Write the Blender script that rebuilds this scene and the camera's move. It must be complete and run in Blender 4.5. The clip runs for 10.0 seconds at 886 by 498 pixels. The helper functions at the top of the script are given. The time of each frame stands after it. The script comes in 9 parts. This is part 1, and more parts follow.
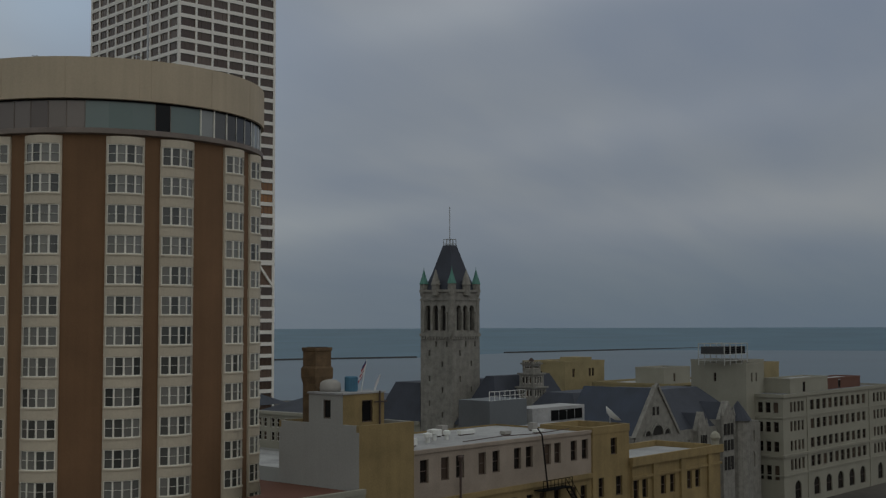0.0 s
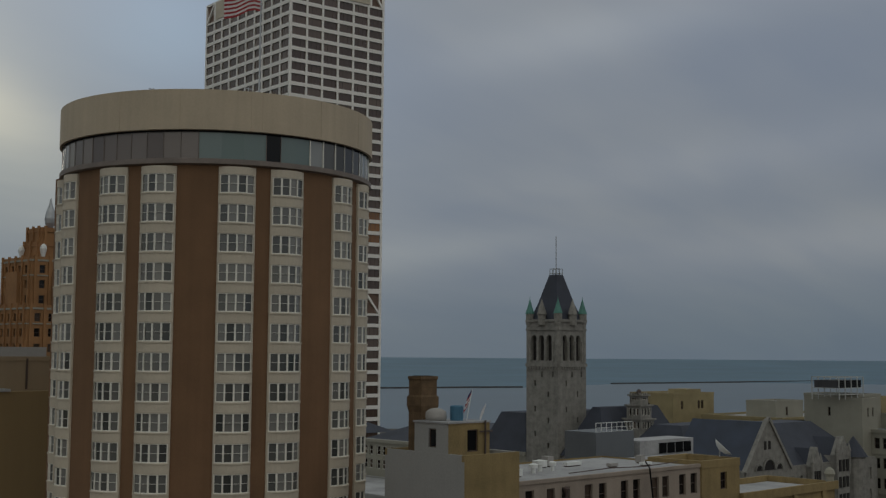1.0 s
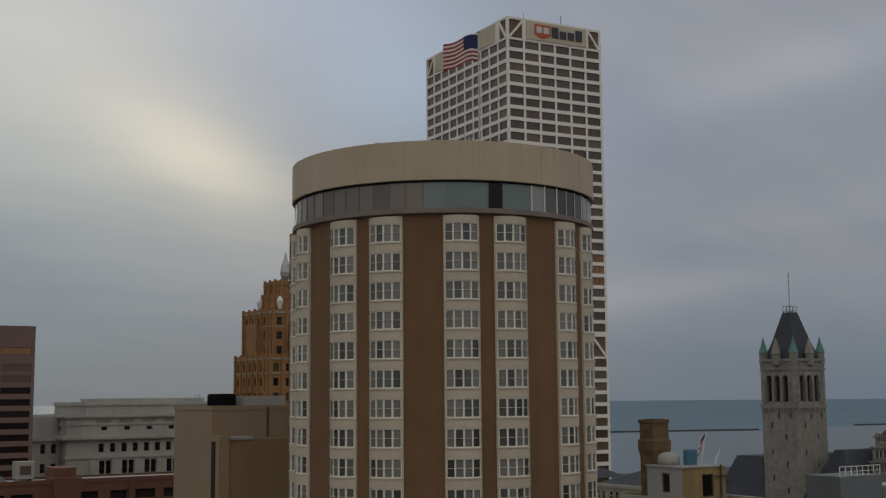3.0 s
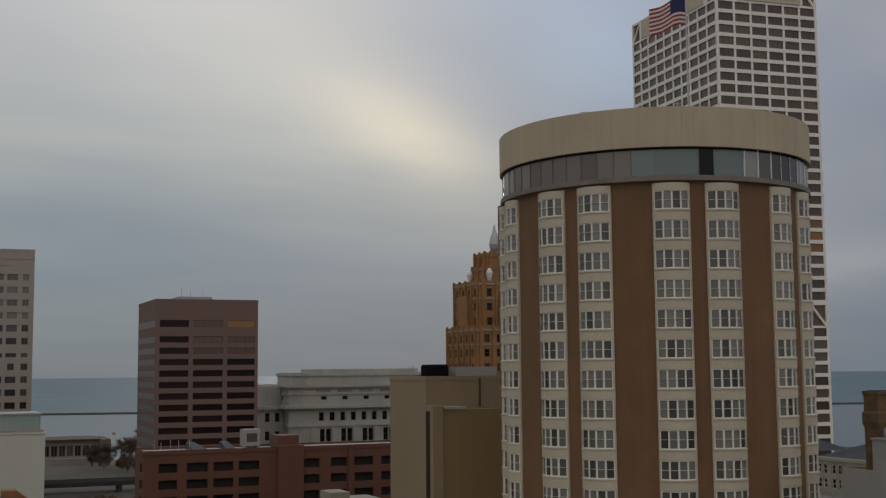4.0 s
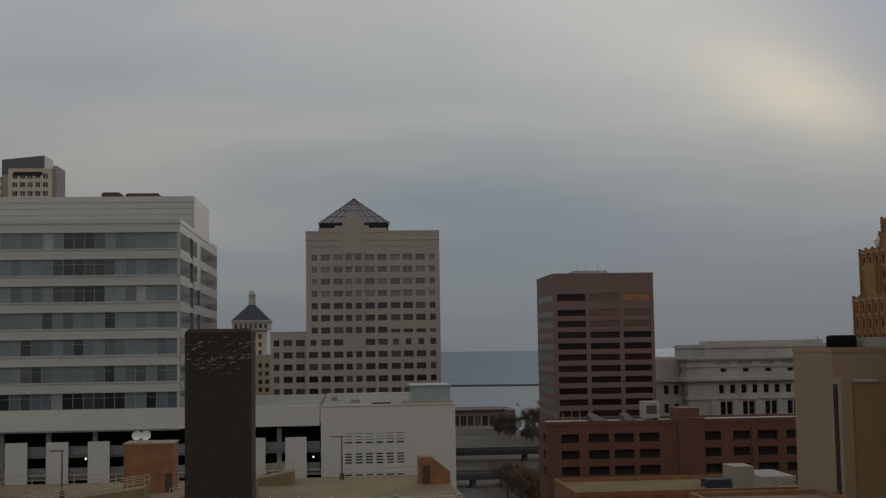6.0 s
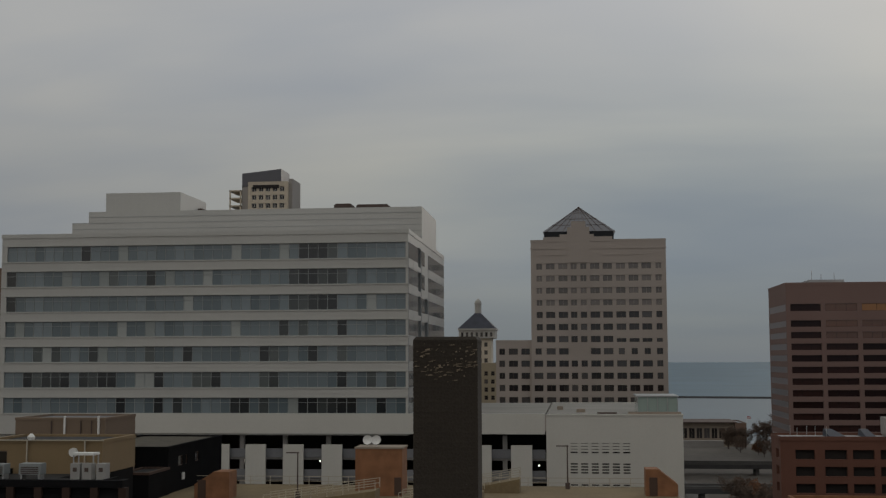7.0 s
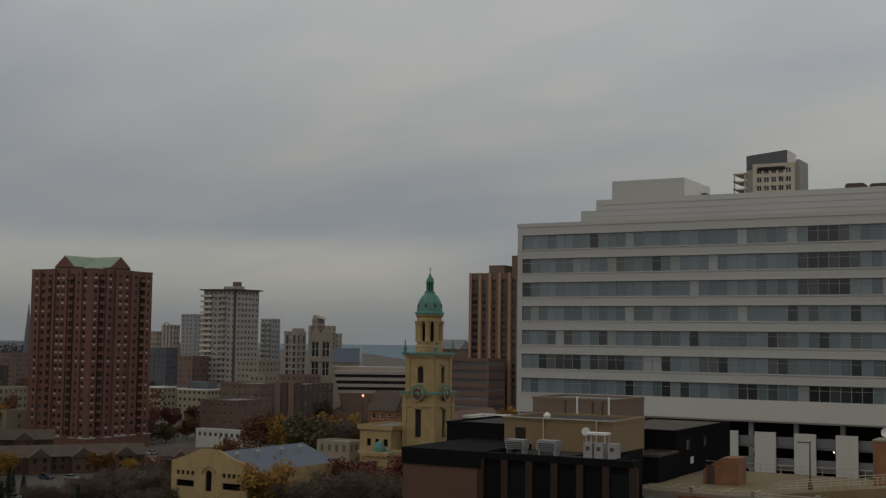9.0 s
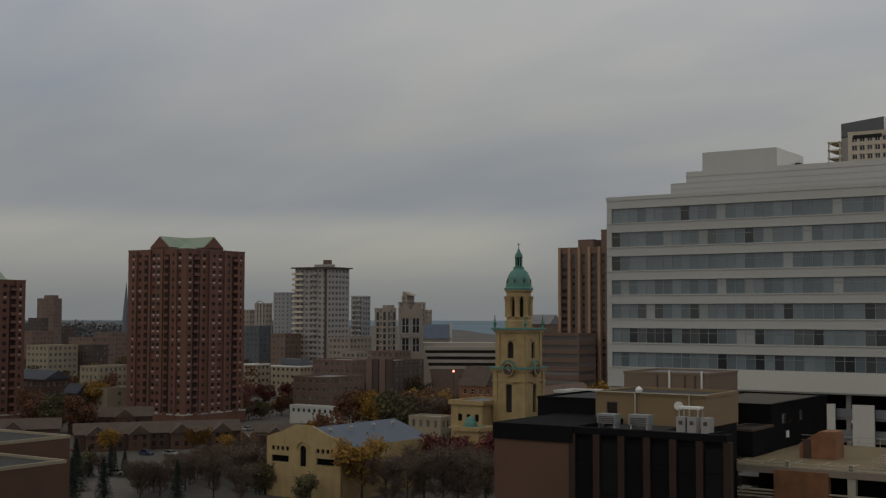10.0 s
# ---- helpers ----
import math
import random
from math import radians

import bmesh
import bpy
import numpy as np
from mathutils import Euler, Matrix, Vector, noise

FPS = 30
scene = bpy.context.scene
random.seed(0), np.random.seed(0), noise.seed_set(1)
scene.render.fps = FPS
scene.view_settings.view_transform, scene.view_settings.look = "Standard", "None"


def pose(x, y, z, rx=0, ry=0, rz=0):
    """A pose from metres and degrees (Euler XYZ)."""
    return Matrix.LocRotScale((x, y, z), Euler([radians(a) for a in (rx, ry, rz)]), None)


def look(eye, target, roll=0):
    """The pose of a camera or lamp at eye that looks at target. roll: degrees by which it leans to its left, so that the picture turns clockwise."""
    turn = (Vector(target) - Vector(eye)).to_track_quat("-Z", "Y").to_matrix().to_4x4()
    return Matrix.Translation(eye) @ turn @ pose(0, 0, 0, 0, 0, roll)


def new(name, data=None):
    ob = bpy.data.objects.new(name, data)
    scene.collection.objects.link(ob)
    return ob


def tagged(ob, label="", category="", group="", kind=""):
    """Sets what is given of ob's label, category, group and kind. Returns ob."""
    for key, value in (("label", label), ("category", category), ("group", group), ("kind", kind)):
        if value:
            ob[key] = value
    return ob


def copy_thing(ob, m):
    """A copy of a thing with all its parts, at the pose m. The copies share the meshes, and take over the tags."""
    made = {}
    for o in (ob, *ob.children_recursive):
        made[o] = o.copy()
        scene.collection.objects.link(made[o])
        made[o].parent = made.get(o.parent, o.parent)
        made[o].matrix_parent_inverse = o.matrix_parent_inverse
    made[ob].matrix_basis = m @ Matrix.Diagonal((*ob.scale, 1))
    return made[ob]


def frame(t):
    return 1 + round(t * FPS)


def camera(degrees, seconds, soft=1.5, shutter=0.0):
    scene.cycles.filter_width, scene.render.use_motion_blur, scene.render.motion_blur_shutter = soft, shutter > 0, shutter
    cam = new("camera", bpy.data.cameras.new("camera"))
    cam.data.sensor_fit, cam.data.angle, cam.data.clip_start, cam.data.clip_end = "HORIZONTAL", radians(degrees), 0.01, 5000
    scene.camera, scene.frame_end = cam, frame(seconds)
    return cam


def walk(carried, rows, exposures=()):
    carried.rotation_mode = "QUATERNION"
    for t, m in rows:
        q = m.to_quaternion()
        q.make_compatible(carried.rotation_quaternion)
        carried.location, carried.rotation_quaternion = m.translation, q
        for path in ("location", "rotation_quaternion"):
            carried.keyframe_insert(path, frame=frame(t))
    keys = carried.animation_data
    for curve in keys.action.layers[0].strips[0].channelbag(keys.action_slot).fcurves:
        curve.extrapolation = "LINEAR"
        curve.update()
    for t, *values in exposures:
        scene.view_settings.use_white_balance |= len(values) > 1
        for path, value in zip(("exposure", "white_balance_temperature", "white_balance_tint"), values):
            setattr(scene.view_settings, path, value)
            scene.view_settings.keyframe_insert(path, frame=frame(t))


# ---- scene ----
# Camera: held at a high window, turning on the spot. y runs along the street towards the lake, x to the right of it.
EYE = (0.0, 0.0, 50.0)
PATH = [
    (0, -48.492, 3.497, 0.189),
    (0.5, -45.123, 3.401, 0.332),
    (1, -43.512, 4.872, -0.386),
    (1.5, -41.042, 7.882, -0.195),
    (2, -38.448, 8.418, -0.213),
    (2.2, -37.822, 8.293, -0.145),
    (3.3, -30.326, 6.531, 0.670),
    (3.5, -28.560, 6.353, 0.689),
    (4, -22.940, 5.669, 0.512),
    (4.5, -17.886, 4.956, 0.183),
    (5, -11.546, 3.686, -0.405),
    (5.2, -9.392, 3.089, -0.584),
    (6.3, -2.030, 4.984, 0.907),
    (6.5, 0.232, 4.807, 0.442),
    (7, 6.162, 5.130, 0.209),
    (7.5, 10.304, 4.674, 0.844),
    (8, 16.387, 4.686, 1.287),
    (8.5, 23.788, 4.514, 1.145),
    (9, 29.678, 4.310, -0.740),
    (9.5, 31.643, 4.470, 0.604),
    (10, 33.898, 3.130, -0.125),
]
EXPOSURES = [(0, -0.07, 6080, 5), (1, -0.06, 6120, 5), (2, -0.05, 6250, 6), (3.5, 0.22, 6400, 10), (4.5, 0.18, 6400, 10), (5, -0.05, 6400, 10), (7, 0.04, 6400, 10), (10, 0.13, 6450, 10)]
cam = camera(40.14, 10.0, soft=1.3)
walk(cam, [(t, pose(*EYE, 90 + p, r, y)) for t, y, p, r in PATH], EXPOSURES)

# ---- sky and sun: overcast morning, the sun behind thin cloud over the lake ----
SUN_AZ, SUN_EL = -20.4, 11.5      # degrees left of +y, and up


def bearing(az, el=0.0):
    a, e = radians(az), radians(el)
    return Vector((-math.sin(a) * math.cos(e), math.cos(a) * math.cos(e), math.sin(e)))


def make_world():
    w = bpy.data.worlds.new("overcast_sky")
    scene.world = w
    w.use_nodes = True
    nt = w.node_tree
    nt.nodes.clear()
    N, L = nt.nodes.new, nt.links.new

    def math_node(op, a, b=None, c=None, clamp=False):
        n = N("ShaderNodeMath")
        n.operation, n.use_clamp = op, clamp
        for i, v in enumerate((a, b, c)):
            if v is None:
                continue
            if isinstance(v, (int, float)):
                n.inputs[i].default_value = v
            else:
                L(v, n.inputs[i])
        return n.outputs[0]

    def ramp(fac, stops):
        n = N("ShaderNodeValToRGB")
        el = n.color_ramp.elements
        for i, (p, c) in enumerate(stops):
            e = el[i] if i < 2 else el.new(p)
            e.position, e.color = p, (*c, 1)
        n.color_ramp.interpolation = "EASE"
        L(fac, n.inputs[0])
        return n.outputs[0]

    def mix(fac, a, b, kind="MIX"):
        n = N("ShaderNodeMix")
        n.data_type, n.blend_type = "RGBA", kind
        for s, v in ((n.inputs[0], fac), (n.inputs[6], a), (n.inputs[7], b)):
            if isinstance(v, (int, float)):
                s.default_value = v
            elif isinstance(v, tuple):
                s.default_value = (*v, 1)
            else:
                L(v, s)
        return n.outputs[2]

    co = N("ShaderNodeTexCoord").outputs["Generated"]
    sep = N("ShaderNodeSeparateXYZ")
    L(co, sep.inputs[0])
    x, y, z = sep.outputs
    zc = math_node("MAXIMUM", z, 0.0)
    # cloud sheet: the direction laid onto a level layer overhead
    inv = math_node("DIVIDE", 1.0, math_node("ADD", zc, 0.26))
    comb = N("ShaderNodeCombineXYZ")
    L(math_node("MULTIPLY", x, inv), comb.inputs[0])
    L(math_node("MULTIPLY", y, inv), comb.inputs[1])

    def fbm(scale, detail, sx, sy, rot, off):
        m = N("ShaderNodeMapping")
        m.inputs["Scale"].default_value = (sx, sy, 1)
        m.inputs["Rotation"].default_value = (0, 0, radians(rot))
        m.inputs["Location"].default_value = off
        L(comb.outputs[0], m.inputs[0])
        n = N("ShaderNodeTexNoise")
        n.inputs["Scale"].default_value, n.inputs["Detail"].default_value = scale, detail
        n.inputs["Roughness"].default_value, n.inputs["Distortion"].default_value = 0.5, 0.4
        L(m.outputs[0], n.inputs["Vector"])
        return n.outputs["Fac"]

    def smooth(v, lo, hi):
        n = N("ShaderNodeMapRange")
        n.interpolation_type = "SMOOTHSTEP"
        n.inputs["From Min"].default_value, n.inputs["From Max"].default_value = lo, hi
        L(v, n.inputs["Value"])
        return n.outputs[0]

    def lobe(az, el, sigma):
        """A soft patch of sky round one bearing."""
        dot = N("ShaderNodeVectorMath")
        dot.operation = "DOT_PRODUCT"
        L(co, dot.inputs[0])
        dot.inputs[1].default_value = bearing(az, el)
        ang = math_node("ARCCOSINE", math_node("MINIMUM", dot.outputs["Value"], 1.0))
        return math_node("POWER", 2.718, math_node("MULTIPLY", math_node("MULTIPLY", ang, ang), -1.0 / (2 * radians(sigma) ** 2)))

    def patch(az, el, su, sv, tilt):
        """A soft stretched patch of sky: su along its length, sv across, tilted up to the left."""
        c = bearing(az, el)
        left = Vector((0, 0, 1)).cross(c).normalized()
        up = c.cross(left)
        a = radians(tilt)
        total = None
        for axis, s in ((left * math.cos(a) + up * math.sin(a), su), (up * math.cos(a) - left * math.sin(a), sv)):
            dot = N("ShaderNodeVectorMath")
            dot.operation = "DOT_PRODUCT"
            L(co, dot.inputs[0])
            dot.inputs[1].default_value = axis
            q = math_node("MULTIPLY", math_node("MULTIPLY", dot.outputs["Value"], dot.outputs["Value"]), -1.0 / (2 * radians(s) ** 2))
            total = q if total is None else math_node("ADD", total, q)
        ahead = N("ShaderNodeVectorMath")
        ahead.operation = "DOT_PRODUCT"
        L(co, ahead.inputs[0])
        ahead.inputs[1].default_value = c
        return math_node("MULTIPLY", math_node("POWER", 2.718, total), smooth(ahead.outputs["Value"], 0.0, 0.3))

    south = ramp(z, [(0.0, SKY_S[0]), (0.10, SKY_S[1]), (0.28, SKY_S[2]), (1.0, SKY_TOP)])
    north = ramp(z, [(0.0, SKY_N[0]), (0.10, SKY_N[1]), (0.28, SKY_N[2]), (1.0, SKY_TOP)])
    base = mix(smooth(x, 0.45, -0.45), south, north)
    broad = fbm(0.9, 3, 1.0, 1.0, 20, (3.1, 1.2, 0))
    streak = fbm(1.5, 3.5, 0.5, 1.35, 38, (0.4, 5.2, 0))
    cl = math_node("ADD", math_node("MULTIPLY", broad, 0.6), math_node("MULTIPLY", streak, 0.5))
    amount = math_node("MULTIPLY", smooth(cl, 0.28, 0.84), smooth(zc, -0.02, 0.12))
    col = mix(amount, mix(1.0, base, GAP_TINT, "MULTIPLY"), mix(1.0, base, CLOUD_TINT, "MULTIPLY"))
    # thin wisps drawn out along the wind, warm where thin and cool where thick
    wisp = math_node("ADD", math_node("MULTIPLY", fbm(1.9, 5, 0.6, 1.5, -18, (2.7, 0.9, 0)), 0.65), math_node("MULTIPLY", fbm(5.0, 4, 0.6, 1.4, -12, (7.1, 3.3, 0)), 0.35))
    col = mix(smooth(wisp, 0.30, 0.70), mix(1.0, col, (0.955, 0.965, 0.985), "MULTIPLY"), mix(1.0, col, (1.045, 1.03, 1.012), "MULTIPLY"))
    # clear bluish gap in the sheet to the right of the sun
    tear = math_node("ADD", 0.45, math_node("MULTIPLY", streak, 1.1))
    col = mix(math_node("MULTIPLY", patch(-29.5, 18, 8.0, 4.2, 46), math_node("MULTIPLY", tear, 0.60)), col, (0.27, 0.33, 0.44))
    # glow of the hidden sun, drawn out along the cloud edge, and the lit sheet above it
    for az, el, su, sv, tilt, k, c in GLOWS:
        col = mix(math_node("MULTIPLY", patch(az, el, su, sv, tilt), math_node("MULTIPLY", tear, k)), col, c, "ADD")
    # pale break in the cloud low over the northern horizon
    low = math_node("MULTIPLY", smooth(z, 0.005, 0.055), smooth(z, 0.092, 0.066))
    col = mix(math_node("MULTIPLY", low, math_node("MULTIPLY", smooth(x, -0.38, -0.56), BREAK)), col, (1.0, 0.84, 0.46), "ADD")
    # cooler, greener cloud low over the lake below the glow
    col = mix(patch(-9.0, 5.0, 13.0, 6.0, 0), col, mix(1.0, col, (0.935, 1.005, 0.985), "MULTIPLY"))
    # the western sky, behind the eye, is the brighter half
    col = mix(math_node("MULTIPLY", smooth(y, 0.15, -0.55), 1.0), col, mix(1.0, col, WEST, "MULTIPLY"))
    # a little of the clear sky shows through the sheet
    sky = N("ShaderNodeTexSky")
    sky.sky_type, sky.sun_disc = "NISHITA", False
    sky.sun_elevation, sky.sun_rotation = radians(SUN_EL), radians(-SUN_AZ)
    bg1, bg2, add = N("ShaderNodeBackground"), N("ShaderNodeBackground"), N("ShaderNodeAddShader")
    L(sky.outputs[0], bg1.inputs[0])
    bg1.inputs[1].default_value = 0.0006
    L(col, bg2.inputs[0])
    bg2.inputs[1].default_value = SKY_STRENGTH
    L(bg1.outputs[0], add.inputs[0])
    L(bg2.outputs[0], add.inputs[1])
    out = N("ShaderNodeOutputWorld")
    L(add.outputs[0], out.inputs[0])


SKY_S = [(0.132, 0.152, 0.172), (0.176, 0.188, 0.216), (0.192, 0.206, 0.244)]
SKY_N = [(0.178, 0.180, 0.172), (0.201, 0.213, 0.226), (0.288, 0.298, 0.312)]
SKY_TOP = (0.36, 0.375, 0.375)
CLOUD_TINT = (1.54, 1.44, 1.25)
GAP_TINT = (0.955, 1.005, 1.075)
GLOWS = [
    (-21.3, 11.3, 2.9, 1.25, 24, 0.22, (1.0, 0.76, 0.38)),
    (-16.6, 12.9, 7.6, 3.3, 22, 0.135, (1.0, 0.85, 0.56)),
    (-10.0, 23.0, 13.0, 9.0, 0, 0.19, (1.0, 0.93, 0.80)),
    (-43.5, 4.9, 4.5, 0.6, -6, 0.045, (1.0, 0.88, 0.62)),
    (-51.0, 15.0, 6.0, 0.9, -10, 0.05, (1.0, 0.95, 0.90)),
    (-30.6, 14.4, 2.4, 1.5, 0, 0.055, (0.52, 0.84, 1.0)),
    (-63.0, 5.2, 7.5, 0.8, -4, 0.035, (1.0, 0.84, 0.70)),
    (-58.0, 9.2, 8.0, 0.9, -7, 0.030, (1.0, 0.90, 0.86)),
]
BREAK = 0.078
WEST = (1.51, 1.42, 1.31)
SKY_STRENGTH = 1.0
make_world()
sun_data = bpy.data.lights.new("sun", "SUN")
sun_data.energy, sun_data.angle, sun_data.color = 0.25, radians(16), (1.0, 0.9, 0.76)
sun_ob = new("sun", sun_data)
sun_ob.matrix_world = look(bearing(SUN_AZ, SUN_EL) * 900, (0, 0, 0))

# ---- materials ----
MATS = {}


def mat(name, color, rough=0.85, var=0.18, scale=0.35, fine=9.0, bump=0.15, metal=0.0, streaks=0.0, island=0.0, spec=0.5):
    """Solid surface: colour mottled at two scales, fine relief, optional rain streaks, optional tone per piece."""
    m = bpy.data.materials.new(name)
    m.use_nodes = True
    nt = m.node_tree
    N, L = nt.nodes.new, nt.links.new
    b = nt.nodes["Principled BSDF"]
    co = N("ShaderNodeTexCoord").outputs["Object"]
    n1, n2 = N("ShaderNodeTexNoise"), N("ShaderNodeTexNoise")
    for n, s, d in ((n1, scale, 4), (n2, fine, 3)):
        n.inputs["Scale"].default_value, n.inputs["Detail"].default_value = s, d
        L(co, n.inputs["Vector"])
    add = N("ShaderNodeMath")
    add.operation = "ADD"
    L(n1.outputs["Fac"], add.inputs[0])
    half = N("ShaderNodeMath")
    half.operation = "MULTIPLY"
    half.inputs[1].default_value = 0.6
    L(n2.outputs["Fac"], half.inputs[0])
    L(half.outputs[0], add.inputs[1])
    total = add.outputs[0]
    if streaks:
        mp = N("ShaderNodeMapping")
        mp.inputs["Scale"].default_value = (1.3, 1.3, 0.06)
        L(co, mp.inputs[0])
        n3 = N("ShaderNodeTexNoise")
        n3.inputs["Scale"].default_value, n3.inputs["Detail"].default_value = 1.0, 4
        L(mp.outputs[0], n3.inputs["Vector"])
        mm = N("ShaderNodeMath")
        mm.operation = "MULTIPLY_ADD"
        mm.inputs[1].default_value = streaks
        L(n3.outputs["Fac"], mm.inputs[0])
        L(total, mm.inputs[2])
        total = mm.outputs[0]
    if island:
        oi, ge = N("ShaderNodeObjectInfo"), N("ShaderNodeNewGeometry")
        s = N("ShaderNodeMath")
        s.operation = "ADD"
        L(oi.outputs["Random"], s.inputs[0])
        L(ge.outputs["Random Per Island"], s.inputs[1])
        mm = N("ShaderNodeMath")
        mm.operation = "MULTIPLY_ADD"
        mm.inputs[1].default_value = island
        L(s.outputs[0], mm.inputs[0])
        L(total, mm.inputs[2])
        total = mm.outputs[0]
    mr = N("ShaderNodeMapRange")
    mr.inputs["From Min"].default_value, mr.inputs["From Max"].default_value = 0.45, 1.15 + streaks + island
    mr.inputs["To Min"].default_value, mr.inputs["To Max"].default_value = 1 - var, 1 + var
    L(total, mr.inputs["Value"])
    mul = N("ShaderNodeVectorMath")
    mul.operation = "SCALE"
    mul.inputs[0].default_value = color
    L(mr.outputs[0], mul.inputs["Scale"])
    L(mul.outputs[0], b.inputs["Base Color"])
    b.inputs["Roughness"].default_value, b.inputs["Metallic"].default_value = rough, metal
    b.inputs["Specular IOR Level"].default_value = spec
    if bump:
        bp = N("ShaderNodeBump")
        bp.inputs["Strength"].default_value, bp.inputs["Distance"].default_value = bump, 0.05
        L(n2.outputs["Fac"], bp.inputs["Height"])
        L(bp.outputs[0], b.inputs["Normal"])
    MATS[name] = m
    return m


def glass(name, dark, light, share, rough=0.06, mirror=0.0, soft=0.15):
    """Window glass seen from outside: dark rooms, some panes with drawn blinds or curtains, the sky on top."""
    m = bpy.data.materials.new(name)
    m.use_nodes = True
    nt = m.node_tree
    N, L = nt.nodes.new, nt.links.new
    b = nt.nodes["Principled BSDF"]
    oi, ge = N("ShaderNodeObjectInfo"), N("ShaderNodeNewGeometry")
    s = N("ShaderNodeMath")
    s.operation = "ADD"
    L(oi.outputs["Random"], s.inputs[0])
    L(ge.outputs["Random Per Island"], s.inputs[1])
    fr = N("ShaderNodeMath")
    fr.operation = "FRACT"
    L(s.outputs[0], fr.inputs[0])
    mr = N("ShaderNodeMapRange")
    mr.inputs["From Min"].default_value, mr.inputs["From Max"].default_value = 1 - share - soft, 1 - share + soft
    L(fr.outputs[0], mr.inputs["Value"])
    mx = N("ShaderNodeMix")
    mx.data_type = "RGBA"
    mx.inputs[6].default_value, mx.inputs[7].default_value = (*dark, 1), (*light, 1)
    L(mr.outputs[0], mx.inputs[0])
    L(mx.outputs[2], b.inputs["Base Color"])
    b.inputs["Roughness"].default_value, b.inputs["Metallic"].default_value = rough, mirror
    b.inputs["Specular IOR Level"].default_value = 0.6
    co = N("ShaderNodeTexCoord").outputs["Object"]
    n = N("ShaderNodeTexNoise")
    n.inputs["Scale"].default_value = 0.7
    L(co, n.inputs["Vector"])
    bp = N("ShaderNodeBump")
    bp.inputs["Strength"].default_value, bp.inputs["Distance"].default_value = 0.04, 0.05
    L(n.outputs["Fac"], bp.inputs["Height"])
    L(bp.outputs[0], b.inputs["Normal"])
    MATS[name] = m
    return m


brown_brick = mat("brown_brick", (0.178, 0.098, 0.050), 0.9, 0.34, 0.25, 10, streaks=0.6)
cream_panel = mat("cream_panel", (0.54, 0.472, 0.375), 0.8, 0.16, 0.3, 6, streaks=0.2)
tan_crown = mat("tan_crown", (0.485, 0.40, 0.295), 0.85, 0.24, 0.2, 5, streaks=0.9)
white_frame = mat("white_frame", (0.76, 0.73, 0.66), 0.6, 0.08, 1.0, 12, 0.05)
hotel_glass = glass("hotel_glass", (0.040, 0.042, 0.041), (0.21, 0.204, 0.19), 0.60, 0.06, 0.0, 0.40)
band_brown = glass("brown_curtained_glass", (0.13, 0.105, 0.095), (0.19, 0.16, 0.145), 0.4, 0.12)
band_teal = glass("teal_panel_glass", (0.13, 0.18, 0.175), (0.16, 0.205, 0.20), 0.4, 0.14)
band_dark = glass("dark_lounge_glass", (0.03, 0.03, 0.032), (0.14, 0.14, 0.14), 0.35, 0.08)
band_pale = glass("pale_lounge_glass", (0.20, 0.22, 0.23), (0.27, 0.28, 0.28), 0.4, 0.08)
ledge_grey = mat("weathered_ledge", (0.20, 0.165, 0.145), 0.7, 0.3, 0.5, 6, 0.1, streaks=0.4)
bronze = mat("bronze_metal", (0.10, 0.07, 0.055), 0.5, 0.15, 0.8, 8, 0.05, 0.4)
white_concrete = mat("white_concrete", (0.82, 0.785, 0.74), 0.75, 0.08, 0.08, 3, streaks=0.15)
bronze_glass = glass("bronze_glass", (0.082, 0.055, 0.043), (0.14, 0.10, 0.078), 0.3, 0.05)
limestone = mat("grey_limestone", (0.235, 0.222, 0.20), 0.9, 0.55, 0.9, 3.5, 0.4, streaks=0.5)
slate = mat("dark_slate", (0.034, 0.038, 0.055), 0.7, 0.35, 0.3, 7, 0.3)
blue_slate = mat("blue_slate", (0.024, 0.032, 0.056), 0.6, 0.35, 0.3, 7, 0.3)
verdigris = mat("verdigris_copper", (0.085, 0.21, 0.175), 0.7, 0.25, 0.8, 6, 0.2)
# near-black colour standing for the shade inside openings
void_shade = mat("interior_shade", (0.018, 0.015, 0.014), 0.9, 0.2, 0.5, 4, 0)
yellow_brick = mat("yellow_brick", (0.262, 0.19, 0.085), 0.92, 0.5, 0.35, 7, 0.3, streaks=0.5)
pink_render = mat("pink_render", (0.30, 0.245, 0.20), 0.9, 0.34, 0.3, 6, 0.2, streaks=0.2)
grey_render = mat("grey_render", (0.32, 0.315, 0.30), 0.9, 0.16, 0.2, 6, 0.2, streaks=0.2)
stack_brick = mat("stack_brick", (0.125, 0.080, 0.042), 0.95, 0.75, 0.9, 8, 0.4, streaks=0.3)
soot_brick = mat("sooted_brick", (0.034, 0.027, 0.020), 0.95, 0.42, 1.3, 22, 0.5, streaks=0.5, island=0.25)
red_roof = mat("red_roofing", (0.14, 0.060, 0.040), 0.9, 0.2, 0.2, 4, 0.2)
grey_roof = mat("grey_roofing", (0.20, 0.20, 0.21), 0.9, 0.22, 0.15, 3, 0.2, spec=0.1)
worn_membrane = mat("worn_roof_membrane", (0.27, 0.262, 0.245), 0.9, 0.16, 0.12, 3, 0.1, spec=0.1)
pale_roof = mat("pale_roofing", (0.36, 0.355, 0.36), 0.9, 0.3, 0.2, 3, 0.2, spec=0.05)
buff_stone = mat("buff_stone", (0.29, 0.275, 0.225), 0.9, 0.16, 0.25, 5, 0.25, streaks=0.25)
pent_yellow = mat("ochre_brick", (0.29, 0.235, 0.125), 0.9, 0.25, 0.3, 7, 0.2)
